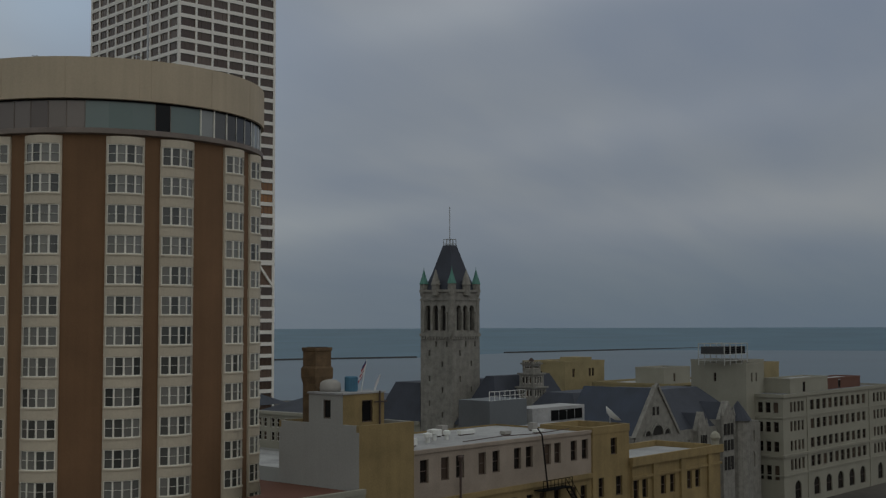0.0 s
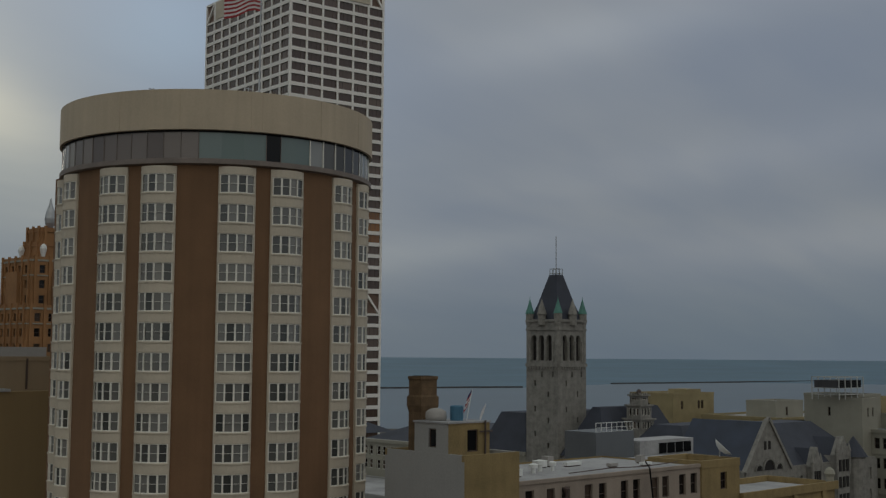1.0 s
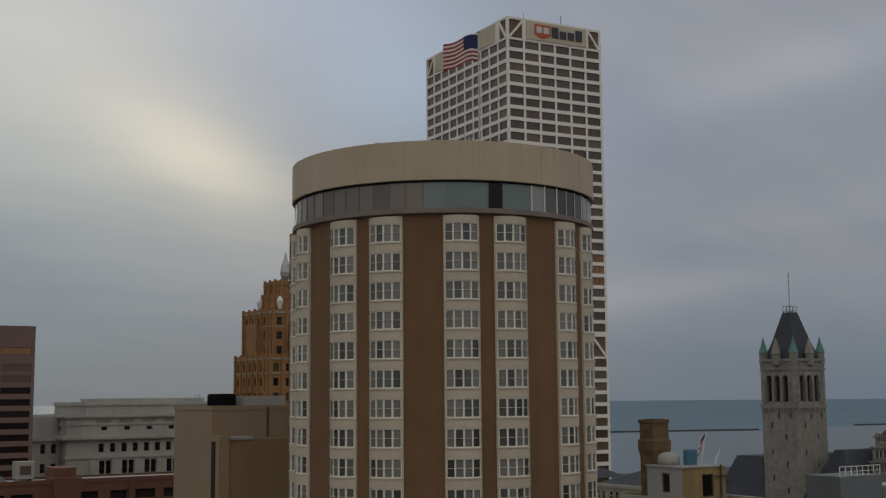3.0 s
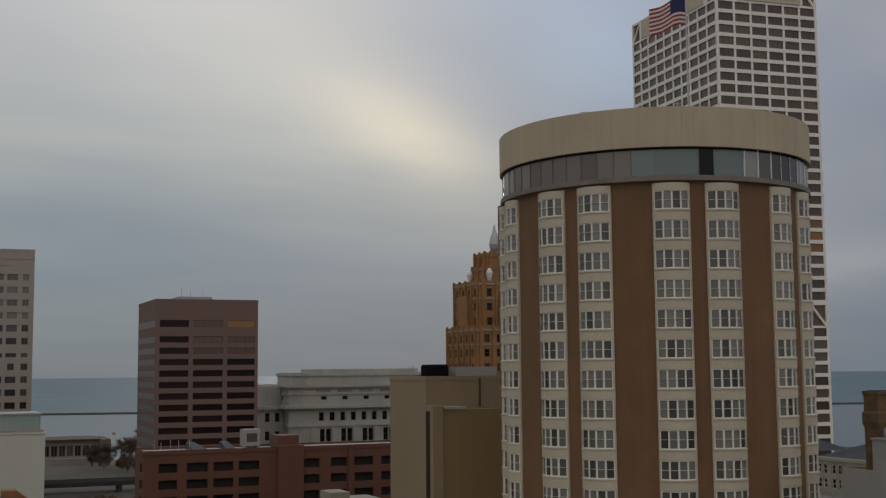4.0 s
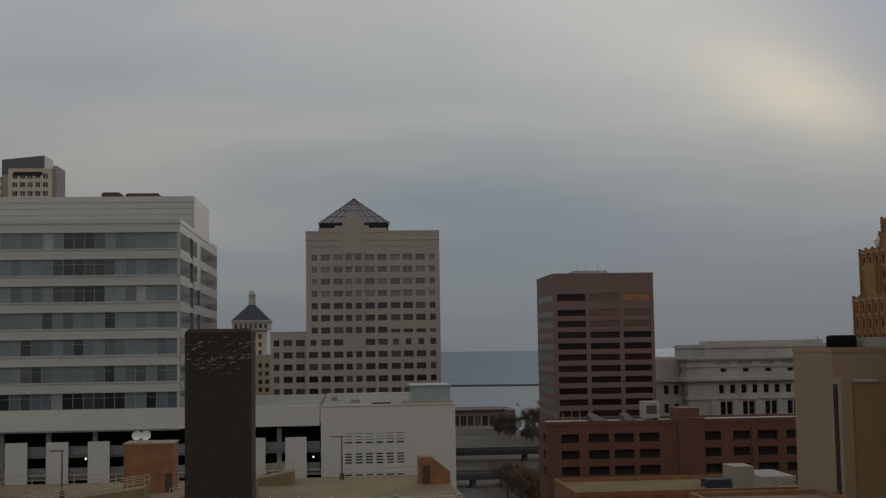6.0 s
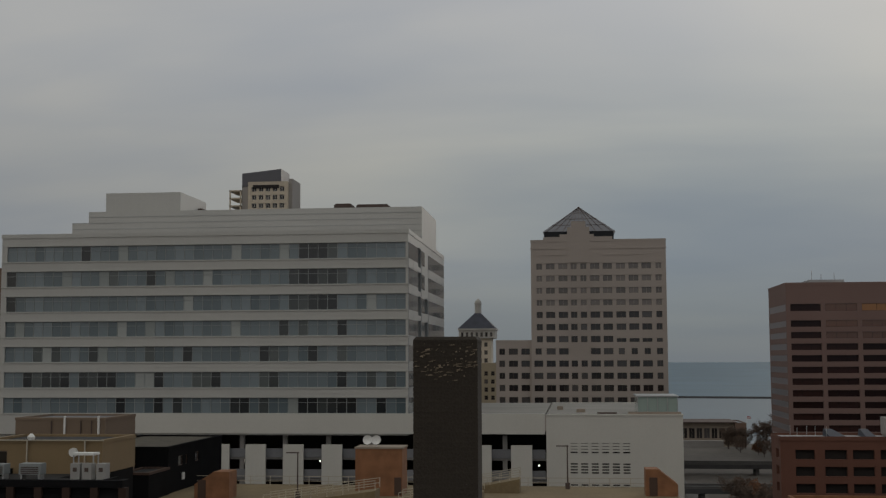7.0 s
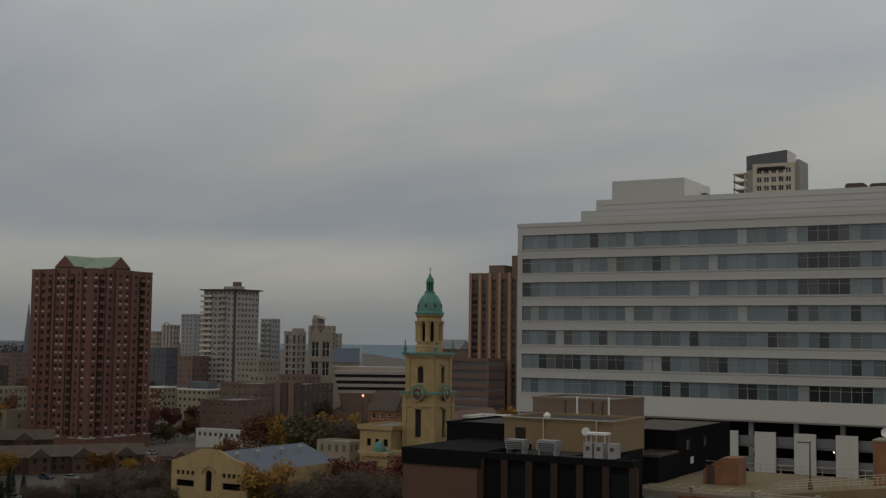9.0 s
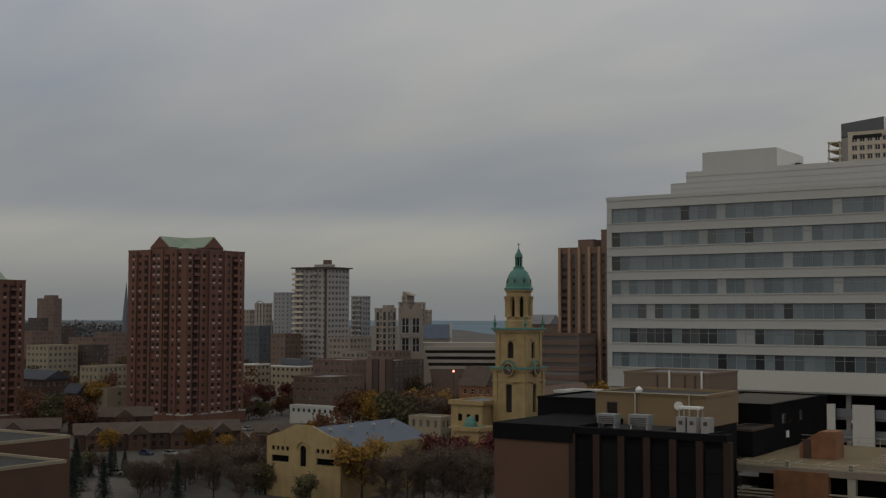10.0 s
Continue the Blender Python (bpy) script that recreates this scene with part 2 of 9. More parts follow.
sash_glass = glass("sash_glass", (0.014, 0.011, 0.010), (0.09, 0.065, 0.05), 0.2)
sash_glass.node_tree.nodes["Principled BSDF"].inputs["Specular IOR Level"].default_value = 0.25
pier_brick = mat("dark_pier_brick", (0.042, 0.027, 0.021), 0.92, 0.2, 0.3, 12, 0.2, spec=0.2)
end_cladding = mat("grey_end_cladding", (0.20, 0.215, 0.22), 0.5, 0.12, 0.1, 4, 0.05, streaks=0.2)
white_metal = mat("white_metal_panel", (0.44, 0.437, 0.415), 0.55, 0.10, 0.1, 3, 0.05, streaks=0.25)
curtain_glass = glass("curtain_glass", (0.094, 0.124, 0.140), (0.198, 0.238, 0.260), 0.5, 0.07, 0.0, 0.5)
curtain_dark = glass("dark_curtain_glass", (0.022, 0.025, 0.028), (0.10, 0.115, 0.115), 0.3, 0.07, 0.0, 0.3)
corner_glass = glass("corner_glass", (0.195, 0.222, 0.232), (0.29, 0.32, 0.33), 0.4, 0.05, 0.2)
green_glass = glass("pale_green_glass", (0.27, 0.34, 0.315), (0.31, 0.38, 0.35), 0.4, 0.1)
curtain_pale = glass("blinded_curtain_glass", (0.24, 0.265, 0.26), (0.33, 0.35, 0.34), 0.5, 0.08)
aluminium = mat("aluminium", (0.36, 0.37, 0.37), 0.4, 0.08, 0.5, 5, 0.03, 0.7)
white_precast = mat("white_precast", (0.53, 0.52, 0.48), 0.85, 0.08, 0.08, 4, 0.1, streaks=0.25)
red_precast = mat("red_precast", (0.185, 0.120, 0.105), 0.85, 0.10, 0.08, 4, 0.1, streaks=0.15)
pinkgrey_stone = mat("pinkish_granite", (0.345, 0.302, 0.272), 0.8, 0.10, 0.08, 4, 0.1, streaks=0.15)
office_glass = glass("office_glass", (0.025, 0.023, 0.024), (0.09, 0.085, 0.085), 0.25, 0.05)
copper_glass = glass("copper_glass", (0.022, 0.011, 0.011), (0.045, 0.022, 0.020), 0.35, 0.12, 0.0, 0.3)
copper_glass.node_tree.nodes["Principled BSDF"].inputs["Specular IOR Level"].default_value = 0.2
# warm glow on the panes put into their colour, amber then fading to rose
amber_glow_glass = glass("amber_glow_glass", (0.22, 0.105, 0.038), (0.30, 0.135, 0.040), 0.4, 0.12)
rose_glow_glass = glass("rose_glow_glass", (0.10, 0.055, 0.042), (0.15, 0.075, 0.050), 0.5, 0.12, 0.0, 0.4)
flush_glass = glass("flush_glass", (0.10, 0.072, 0.068), (0.14, 0.10, 0.095), 0.4, 0.3)
flush_glass.node_tree.nodes["Principled BSDF"].inputs["Specular IOR Level"].default_value = 0.25
# pale pinkish sky reflection given as the panes' own colour
pale_sheen_glass = glass("pale_sheen_glass", (0.11, 0.10, 0.095), (0.18, 0.16, 0.15), 0.4, 0.08)
pyramid_glass = glass("pyramid_glass", (0.10, 0.10, 0.12), (0.14, 0.14, 0.16), 0.4, 0.08, 0.3)
red_brick = mat("red_brick", (0.132, 0.058, 0.040), 0.92, 0.16, 0.2, 12, 0.25, streaks=0.15)
orange_brick = mat("orange_brick", (0.24, 0.112, 0.055), 0.92, 0.5, 0.7, 12, 0.3, streaks=0.3)
terracotta = mat("orange_terracotta", (0.29, 0.148, 0.060), 0.85, 0.4, 0.2, 5, 0.2, streaks=0.3)
tan_block = mat("tan_masonry", (0.297, 0.224, 0.145), 0.92, 0.16, 0.10, 8, 0.15, streaks=0.5)
white_stone = mat("white_granite", (0.38, 0.368, 0.34), 0.85, 0.36, 0.15, 5, 0.15, streaks=0.5)
grime_stone = mat("grimy_granite", (0.24, 0.225, 0.20), 0.9, 0.3, 0.3, 5, 0.15, streaks=0.4)
cream_brick = mat("cream_city_brick", (0.37, 0.27, 0.13), 0.9, 0.34, 0.5, 5, 0.3, streaks=0.4)
dark_brick = mat("dark_brown_brick", (0.075, 0.046, 0.034), 0.92, 0.15, 0.25, 12, 0.2)
black_fascia = mat("black_fascia", (0.010, 0.010, 0.011), 0.8, 0.25, 0.4, 8, 0.1, spec=0.04)
black_glass = glass("black_glass", (0.006, 0.006, 0.007), (0.012, 0.012, 0.013), 0.4, 0.06)
black_glass.node_tree.nodes["Principled BSDF"].inputs["Specular IOR Level"].default_value = 0.25
deck_concrete = mat("ochre_deck_concrete", (0.18, 0.136, 0.075), 0.92, 0.32, 0.16, 3, 0.2)
rail_white = mat("painted_rail", (0.42, 0.38, 0.30), 0.6, 0.1, 1.0, 8, 0.05)
asphalt = mat("asphalt", (0.052, 0.052, 0.055), 0.9, 0.25, 0.15, 6, 0.2)
concrete = mat("concrete", (0.26, 0.25, 0.24), 0.9, 0.2, 0.2, 5, 0.2)
city_ground = mat("city_ground", (0.076, 0.066, 0.057), 0.95, 0.5, 0.02, 0.4, 0.2)
steel = mat("galvanised_steel", (0.40, 0.41, 0.42), 0.45, 0.12, 1.5, 9, 0.05, 0.6)
blue_paint = mat("blue_paint", (0.05, 0.14, 0.22), 0.5, 0.15, 1.5, 9, 0.05)
white_paint = mat("white_paint", (0.70, 0.70, 0.68), 0.5, 0.06, 1.0, 8, 0.05)
sign_red = mat("sign_red", (0.50, 0.075, 0.03), 0.5, 0.05, 1, 8, 0)
sign_dark = mat("sign_dark", (0.035, 0.03, 0.05), 0.5, 0.05, 1, 8, 0)
flag_red = mat("flag_red", (0.30, 0.03, 0.035), 0.9, 0.1, 1, 8, 0)
flag_white = mat("flag_white", (0.60, 0.58, 0.58), 0.9, 0.1, 1, 8, 0)
flag_blue = mat("flag_blue", (0.03, 0.03, 0.10), 0.9, 0.1, 1, 8, 0)
tower_brick = mat("apartment_red_brick", (0.165, 0.078, 0.056), 0.92, 0.16, 0.2, 6, 0.15, streaks=0.15)
green_roof = mat("green_roofing", (0.24, 0.30, 0.225), 0.8, 0.12, 0.3, 6, 0.1)
far_concrete = mat("far_concrete", (0.33, 0.31, 0.29), 0.9, 0.12, 0.05, 2, 0.1)
far_brown = mat("far_brown_brick", (0.16, 0.105, 0.08), 0.9, 0.15, 0.05, 2, 0.1)
far_dark = mat("far_dark_brick", (0.085, 0.06, 0.052), 0.9, 0.15, 0.05, 2, 0.1)
street_concrete = mat("street_concrete", (0.085, 0.084, 0.083), 0.9, 0.2, 0.2, 5, 0.2)
end_brick = mat("brown_end_brick", (0.105, 0.057, 0.036), 0.92, 0.15, 0.25, 12, 0.2)
penthouse_tan = mat("penthouse_tan", (0.225, 0.160, 0.085), 0.9, 0.12, 0.25, 6, 0.15, streaks=0.3)
brown_shingle = mat("brown_shingle", (0.085, 0.060, 0.047), 0.9, 0.25, 0.4, 6, 0.2)
frame_grey = mat("grey_mullion", (0.24, 0.26, 0.26), 0.5, 0.1, 0.5, 6, 0.05)
far_tan = mat("far_tan_concrete", (0.27, 0.225, 0.18), 0.9, 0.12, 0.05, 2, 0.1)
# panes lightened in colour to stand for haze over far windows
hazed_glass = glass("hazed_glass", (0.105, 0.10, 0.10), (0.18, 0.172, 0.168), 0.4, 0.1)
dim_cream = mat("dim_cream_brick", (0.30, 0.255, 0.18), 0.9, 0.15, 0.2, 5, 0.15, streaks=0.2)
roof_gravel = mat("dark_gravel_roof", (0.085, 0.075, 0.058), 0.95, 0.4, 0.6, 9, 0.3)
dark_roof = mat("dark_roofing", (0.022, 0.021, 0.021), 0.9, 0.3, 0.2, 4, 0.2)
bark = mat("bark", (0.050, 0.038, 0.030), 0.95, 0.25, 1.5, 12, 0.3)

# ---- building helpers ----


def thing(name, x, y, z=0.0, label="", category="", group="", kind="", turn=0.0):
    ob = new(name)
    ob.empty_display_size = 0.5
    ob.matrix_basis = pose(x, y, z, 0, 0, turn)
    return tagged(ob, label, category, group, kind)


class Shape:
    """Collects corners and faces for one mesh."""

    def __init__(self):
        self.v, self.f, self.m = [], [], []

    def poly(self, pts, mi=0):
        i = len(self.v)
        self.v += [tuple(p) for p in pts]
        self.f.append(tuple(range(i, i + len(pts))))
        self.m.append(mi)

    def box(self, x0, x1, y0, y1, z0, z1, mi=0):
        i = len(self.v)
        self.v += [(x, y, z) for z in (z0, z1) for x, y in ((x0, y0), (x1, y0), (x1, y1), (x0, y1))]
        for q in ((3, 2, 1, 0), (4, 5, 6, 7), (0, 1, 5, 4), (1, 2, 6, 5), (2, 3, 7, 6), (3, 0, 4, 7)):
            self.f.append(tuple(i + a for a in q))
            self.m.append(mi)

    def bar(self, a, b, w, mi=0):
        """A square bar from a to b."""
        a, b = Vector(a), Vector(b)
        d = (b - a).normalized()
        s = d.cross(Vector((0, 0, 1)))
        s = s.normalized() if s.length > 1e-3 else Vector((1, 0, 0))
        u = s.cross(d)
        i = len(self.v)
        for p in (a, b):
            for e, g in ((-1, -1), (1, -1), (1, 1), (-1, 1)):
                self.v.append(tuple(p + s * e * w / 2 + u * g * w / 2))
        for q in ((3, 2, 1, 0), (4, 5, 6, 7), (0, 1, 5, 4), (1, 2, 6, 5), (2, 3, 7, 6), (3, 0, 4, 7)):
            self.f.append(tuple(i + k for k in q))
            self.m.append(mi)

    def loft(self, rings, mi=0, caps=True):
        i, n = len(self.v), len(rings[0])
        for r in rings:
            self.v += [tuple(p) for p in r]
        for k in range(len(rings) - 1):
            for j in range(n):
                a, b = i + k * n + j, i + k * n + (j + 1) % n
                self.f.append((a, b, b + n, a + n))
                self.m.append(mi)
        if caps:
            self.f.append(tuple(i + j for j in reversed(range(n))))
            self.f.append(tuple(i + (len(rings) - 1) * n + j for j in range(n)))
            self.m += [mi, mi]

    def sweep(self, pts, w):
        """A square rod along points, in one piece."""
        pts = [Vector(p) for p in pts]
        rings = []
        for i, p in enumerate(pts):
            d = (pts[min(i + 1, len(pts) - 1)] - pts[max(i - 1, 0)]).normalized()
            ref = Vector((0, 1, 0)) if abs(d.y) < .7 else Vector((1, 0, 0))
            s = d.cross(ref).normalized()
            u = s.cross(d)
            rings.append([p + s * e * w / 2 + u * g * w / 2 for e, g in ((-1, -1), (1, -1), (1, 1), (-1, 1))])
        self.loft(rings)

    def turned(self, cx, cy, prof, n=16, mi=0, spin=0.0, caps=True):
        """A turned body: prof is (radius, z) from the foot up."""
        self.loft([[(cx + r * math.cos(spin + 2 * math.pi * j / n), cy + r * math.sin(spin + 2 * math.pi * j / n), z) for j in range(n)] for r, z in prof], mi, caps)

    def gable(self, x0, x1, y0, y1, z0, z1, along="y", mi=0, over=0.0):
        """A pitched roof prism with its ridge along x or y."""
        if along == "y":
            xm = (x0 + x1) / 2
            self.loft([[(x0 - over, y, z0), (x1 + over, y, z0), (xm, y, z1)] for y in (y0 - over, y1 + over)], mi)
        else:
            ym = (y0 + y1) / 2
            self.loft([[(x, y1 + over, z0), (x, y0 - over, z0), (x, ym, z1)] for x in (x0 - over, x1 + over)], mi)

    def hip(self, x0, x1, y0, y1, z0, z1, inset, mi=0):
        self.loft([[(x0, y0, z0), (x1, y0, z0), (x1, y1, z0), (x0, y1, z0)],
                   [(x0 + inset, y0 + inset, z1), (x1 - inset, y0 + inset, z1), (x1 - inset, y1 - inset, z1), (x0 + inset, y1 - inset, z1)]], mi)

    def mesh(self, name, mats, smooth=False):
        me = bpy.data.meshes.new(name)
        me.from_pydata(self.v, [], self.f)
        for mt in mats:
            me.materials.append(mt)
        me.polygons.foreach_set("material_index", self.m)
        if smooth:
            me.polygons.foreach_set("use_smooth", [True] * len(self.f))
        me.update()
        return me


def part(name, shape, mats, parent, label="", smooth=False):
    if not isinstance(mats, (list, tuple)):
        mats = [mats]
    ob = new(name, shape.mesh(name, mats, smooth))
    ob.parent = parent
    if label:
        tagged(ob, label)
    return ob


def solo(name, shape, mats, label, category="", kind="", group="", at=(0, 0, 0), smooth=False):
    """A thing that is one mesh."""
    ob = part(name, shape, mats, None, "", smooth)
    ob.location = at
    return tagged(ob, label, category, group, kind)


class Side:
    """One upright face of a box, seen from outside: s runs left to right along it, d goes in."""

    def __init__(self, b, which):
        x0, x1, y0, y1 = b
        self.o, self.u, self.n, self.len = {
            "w": ((x0, y0), (1, 0), (0, -1), x1 - x0), "s": ((x1, y0), (0, 1), (1, 0), y1 - y0),
            "n": ((x0, y1), (0, -1), (-1, 0), y1 - y0), "e": ((x1, y1), (-1, 0), (0, 1), x1 - x0)}[which]

    def at(self, s, z, d=0.0):
        return (self.o[0] + self.u[0] * s - self.n[0] * d, self.o[1] + self.u[1] * s - self.n[1] * d, z)

    def box(self, sh, s0, s1, z0, z1, d0, d1, mi=0):
        a, b = self.at(s0, z0, d0), self.at(s1, z1, d1)
        sh.box(min(a[0], b[0]), max(a[0], b[0]), min(a[1], b[1]), max(a[1], b[1]), z0, z1, mi)


def pierced(sh, sd, z0, z1, holes, deep, mi=0, s0=0.0, s1=None):
    """A wall face with openings that go in by deep, with their reveals."""
    s1 = sd.len if s1 is None else s1
    ss = sorted({round(v, 3) for v in [s0, s1] + [q for h in holes for q in h[:2]]})
    zs = sorted({round(v, 3) for v in [z0, z1] + [q for h in holes for q in h[2:4]]})
    solid = np.ones((len(ss) - 1, len(zs) - 1), bool)
    cs, cz = (np.array(ss[1:]) + ss[:-1]) / 2, (np.array(zs[1:]) + zs[:-1]) / 2
    for a, b, c, d in (h[:4] for h in holes):
        solid[np.ix_((cs > a) & (cs < b), (cz > c) & (cz < d))] = False
    for i in range(len(ss) - 1):
        j = 0
        while j < len(zs) - 1:
            if not solid[i, j]:
                j += 1
                continue
            k = j
            while k + 1 < len(zs) - 1 and solid[i, k + 1]:
                k += 1
            sh.poly([sd.at(ss[i], zs[j]), sd.at(ss[i + 1], zs[j]), sd.at(ss[i + 1], zs[k + 1]), sd.at(ss[i], zs[k + 1])], mi)
            j = k + 1
    for a, b, c, d in (h[:4] for h in holes):
        p = [(a, c), (b, c), (b, d), (a, d)]
        for q in range(4):
            (sa, za), (sb, zb) = p[q], p[(q + 1) % 4]
            sh.poly([sd.at(sa, za), sd.at(sa, za, deep), sd.at(sb, zb, deep), sd.at(sb, zb)], mi)


def holes_grid(L, n, w, sills, h, m0=0.0, m1=None):
    m1 = m0 if m1 is None else m1
    p = (L - m0 - m1) / n
    return [(m0 + p * (i + 0.5) - w / 2, m0 + p * (i + 0.5) + w / 2, z, z + h) for z in sills for i in range(n)]


WINDOWS = {}


def lattice(sh, ubars, zbars, spot, depth, mi=0, pane=None):
    """One connected frame: bars where a strip of ubars or zbars runs; spot(u, z, d) places a corner. pane: its glass, in that slot."""
    us = sorted({round(v, 4) for p in ubars for v in p})
    zs = sorted({round(v, 4) for p in zbars for v in p})
    inside = lambda v, bars: any(p[0] - 1e-5 <= v <= p[1] + 1e-5 for p in bars)
    nu, nz = len(us) - 1, len(zs) - 1
    solid = {(i, j): inside((us[i] + us[i + 1]) / 2, ubars) or inside((zs[j] + zs[j + 1]) / 2, zbars) for i in range(nu) for j in range(nz)}
    idx = {}

    def at(i, j, d):
        if (i, j, d) not in idx:
            idx[i, j, d] = len(sh.v)
            sh.v.append(spot(us[i], zs[j], depth * d))
        return idx[i, j, d]
    for (i, j), on in solid.items():
        if on:
            sh.f.append((at(i, j, 0), at(i + 1, j, 0), at(i + 1, j + 1, 0), at(i, j + 1, 0)))
            sh.m.append(mi)
            for di, dj, p, q in ((-1, 0, (i, j + 1), (i, j)), (1, 0, (i + 1, j), (i + 1, j + 1)), (0, -1, (i, j), (i + 1, j)), (0, 1, (i + 1, j + 1), (i, j + 1))):
                if not solid.get((i + di, j + dj), False):
                    sh.f.append((at(*p, 1), at(*q, 1), at(*q, 0), at(*p, 0)))
                    sh.m.append(mi)
        elif pane is not None:
            sh.f.append((at(i, j, 1), at(i + 1, j, 1), at(i + 1, j + 1, 1), at(i, j + 1, 1)))
            sh.m.append(pane)


def window_meshes(w, h, nx, nz, fw, frame_mat, pane_mat, sill, name):
    key = (round(w, 2), round(h, 2), nx, nz, fw, frame_mat.name, pane_mat.name, sill)
    if key not in WINDOWS:
        a = Shape()
        ub = [(-w / 2, -w / 2 + fw)] + [(-w / 2 + w * i / nx - fw / 2, -w / 2 + w * i / nx + fw / 2) for i in range(1, nx)] + [(w / 2 - fw, w / 2)]
        zb = [(0, fw)] + [(h * i / nz - fw * .4, h * i / nz + fw * .4) for i in range(1, nz)] + [(h - fw, h)]
        lattice(a, ub, zb, lambda u, z, d: (u, -.05 + d, z), .07, 0, 1)
        if sill:
            a.box(-w / 2 - 0.06, w / 2 + 0.06, -sill, 0.0, -0.1, -0.004)
        mats = [frame_mat, pane_mat]
        WINDOWS[key] = (a.mesh(name, mats), a, mats)
    return key


def put_windows(T, sd, holes, deep, spec, limit=300, used=None, name="window"):
    """Windows in the openings: parts of the thing, each with its frame and panes; those past the limit joined."""
    nx, nz, fw, frame_mat, pane_mat, sill = spec
    used = used if used is not None else [0]
    ang = math.atan2(sd.u[1], sd.u[0])
    ca, sa = math.cos(ang), math.sin(ang)
    rest = Shape()
    for h in holes:
        s, z, w, ht = (h[0] + h[1]) / 2, h[2], h[1] - h[0], h[3] - h[2]
        a, b, mats = WINDOWS[window_meshes(w, ht, nx, nz, fw, frame_mat, pane_mat, sill, name)]
        p = sd.at(s, z, deep - 0.07)
        if used[0] < limit:
            ob = new(name, a)
            ob.parent = T
            ob.matrix_basis = Matrix.Translation(p) @ Matrix.Rotation(ang, 4, "Z")
            used[0] += 1
        else:
            i = len(rest.v)
            rest.v += [(p[0] + ca * x - sa * y, p[1] + sa * x + ca * y, p[2] + zz) for x, y, zz in b.v]
            rest.f += [tuple(i + k for k in q) for q in b.f]
            rest.m += b.m
    if rest.v:
        tagged(part("glazing", rest, [frame_mat, pane_mat], T), kind="stuff")


def block(T, b, z0, z1, wall_mat, roof_mat, faces=None, deep=0.25, parapet=0.5, coping=None, limit=300, used=None, roof=True):
    """A building block: four walls with real openings, windows, a roof behind a parapet, a coping."""
    faces = faces or {}
    used = used if used is not None else [0]
    for which in "wsne":
        sd, sh = Side(b, which), Shape()
        spec = faces.get(which)
        pierced(sh, sd, z0, z1, spec[0] if spec else [], deep)
        part("wall", sh, wall_mat, T)
        if spec and spec[1]:
            put_windows(T, sd, spec[0], deep, spec[1], limit, used)
    if roof:
        x0, x1, y0, y1 = b
        sh = Shape()
        sh.box(x0 + 0.02, x1 - 0.02, y0 + 0.02, y1 - 0.02, z1 - parapet - 0.3, z1 - parapet)
        part("roof", sh, roof_mat, T)
        sh = Shape()
        t = 0.35
        for a in ((x0 - 0.06, x1 + 0.06, y0 - 0.06, y0 + t), (x0 - 0.06, x1 + 0.06, y1 - t, y1 + 0.06), (x0 - 0.06, x0 + t, y0 + t, y1 - t), (x1 - t, x1 + 0.06, y0 + t, y1 - t)):
            sh.box(*a, z1 - parapet - 0.1, z1 + 0.12)
        part("parapet", sh, coping or wall_mat, T)


def band(T, b, z0, z1, out, m, name="cornice", sides="wsne"):
    """A moulding round a block, proud by out."""
    x0, x1, y0, y1 = b
    sh = Shape()
    if "w" in sides:
        sh.box(x0 - out, x1 + out, y0 - out, y0 + 0.01, z0, z1)
    if "e" in sides:
        sh.box(x0 - out, x1 + out, y1 - 0.01, y1 + out, z0, z1)
    if "n" in sides:
        sh.box(x0 - out, x0 + 0.01, y0 + 0.01, y1 - 0.01, z0, z1)
    if "s" in sides:
        sh.box(x1 - 0.01, x1 + out, y0 + 0.01, y1 - 0.01, z0, z1)
    return part(name, sh, m, T)

# ---- lake, land, street ----
def make_water(name, color, rough, bump, wave):
    m = bpy.data.materials.new(name)
    m.use_nodes = True
    nt = m.node_tree
    N, L = nt.nodes.new, nt.links.new
    b = nt.nodes["Principled BSDF"]
    b.inputs["Roughness"].default_value = rough
    b.inputs["IOR"].default_value = 1.33
    co = N("ShaderNodeTexCoord").outputs["Object"]
    n, n2 = N("ShaderNodeTexNoise"), N("ShaderNodeTexNoise")
    n.inputs["Scale"].default_value, n.inputs["Detail"].default_value = wave, 5
    n2.inputs["Scale"].default_value, n2.inputs["Detail"].default_value = 0.004, 3
    L(co, n.inputs["Vector"])
    L(co, n2.inputs["Vector"])
    mr = N("ShaderNodeMapRange")
    mr.inputs["From Min"].default_value, mr.inputs["From Max"].default_value = 0.3, 0.7
    mr.inputs["To Min"].default_value, mr.inputs["To Max"].default_value = 0.88, 1.12
    L(n2.outputs["Fac"], mr.inputs["Value"])
    sc = N("ShaderNodeVectorMath")
    sc.operation = "SCALE"
    sc.inputs[0].default_value = color
    L(mr.outputs[0], sc.inputs["Scale"])
    L(sc.outputs[0], b.inputs["Base Color"])
    bp = N("ShaderNodeBump")
    bp.inputs["Strength"].default_value, bp.inputs["Distance"].default_value = bump, 1.0
    L(n.outputs["Fac"], bp.inputs["Height"])
    L(bp.outputs[0], b.inputs["Normal"])
    return m


lake_mat = make_water("lake_water", (0.070, 0.130, 0.178), 0.55, 0.35, 0.05)
lake_mat.node_tree.nodes["Principled BSDF"].inputs["Specular IOR Level"].default_value = 0.5
harbour_mat = make_water("harbour_water", (0.048, 0.082, 0.108), 0.32, 0.12, 0.08)
LAKE_Z, GZ = -12.0, 12.0      # water level, level of the downtown streets


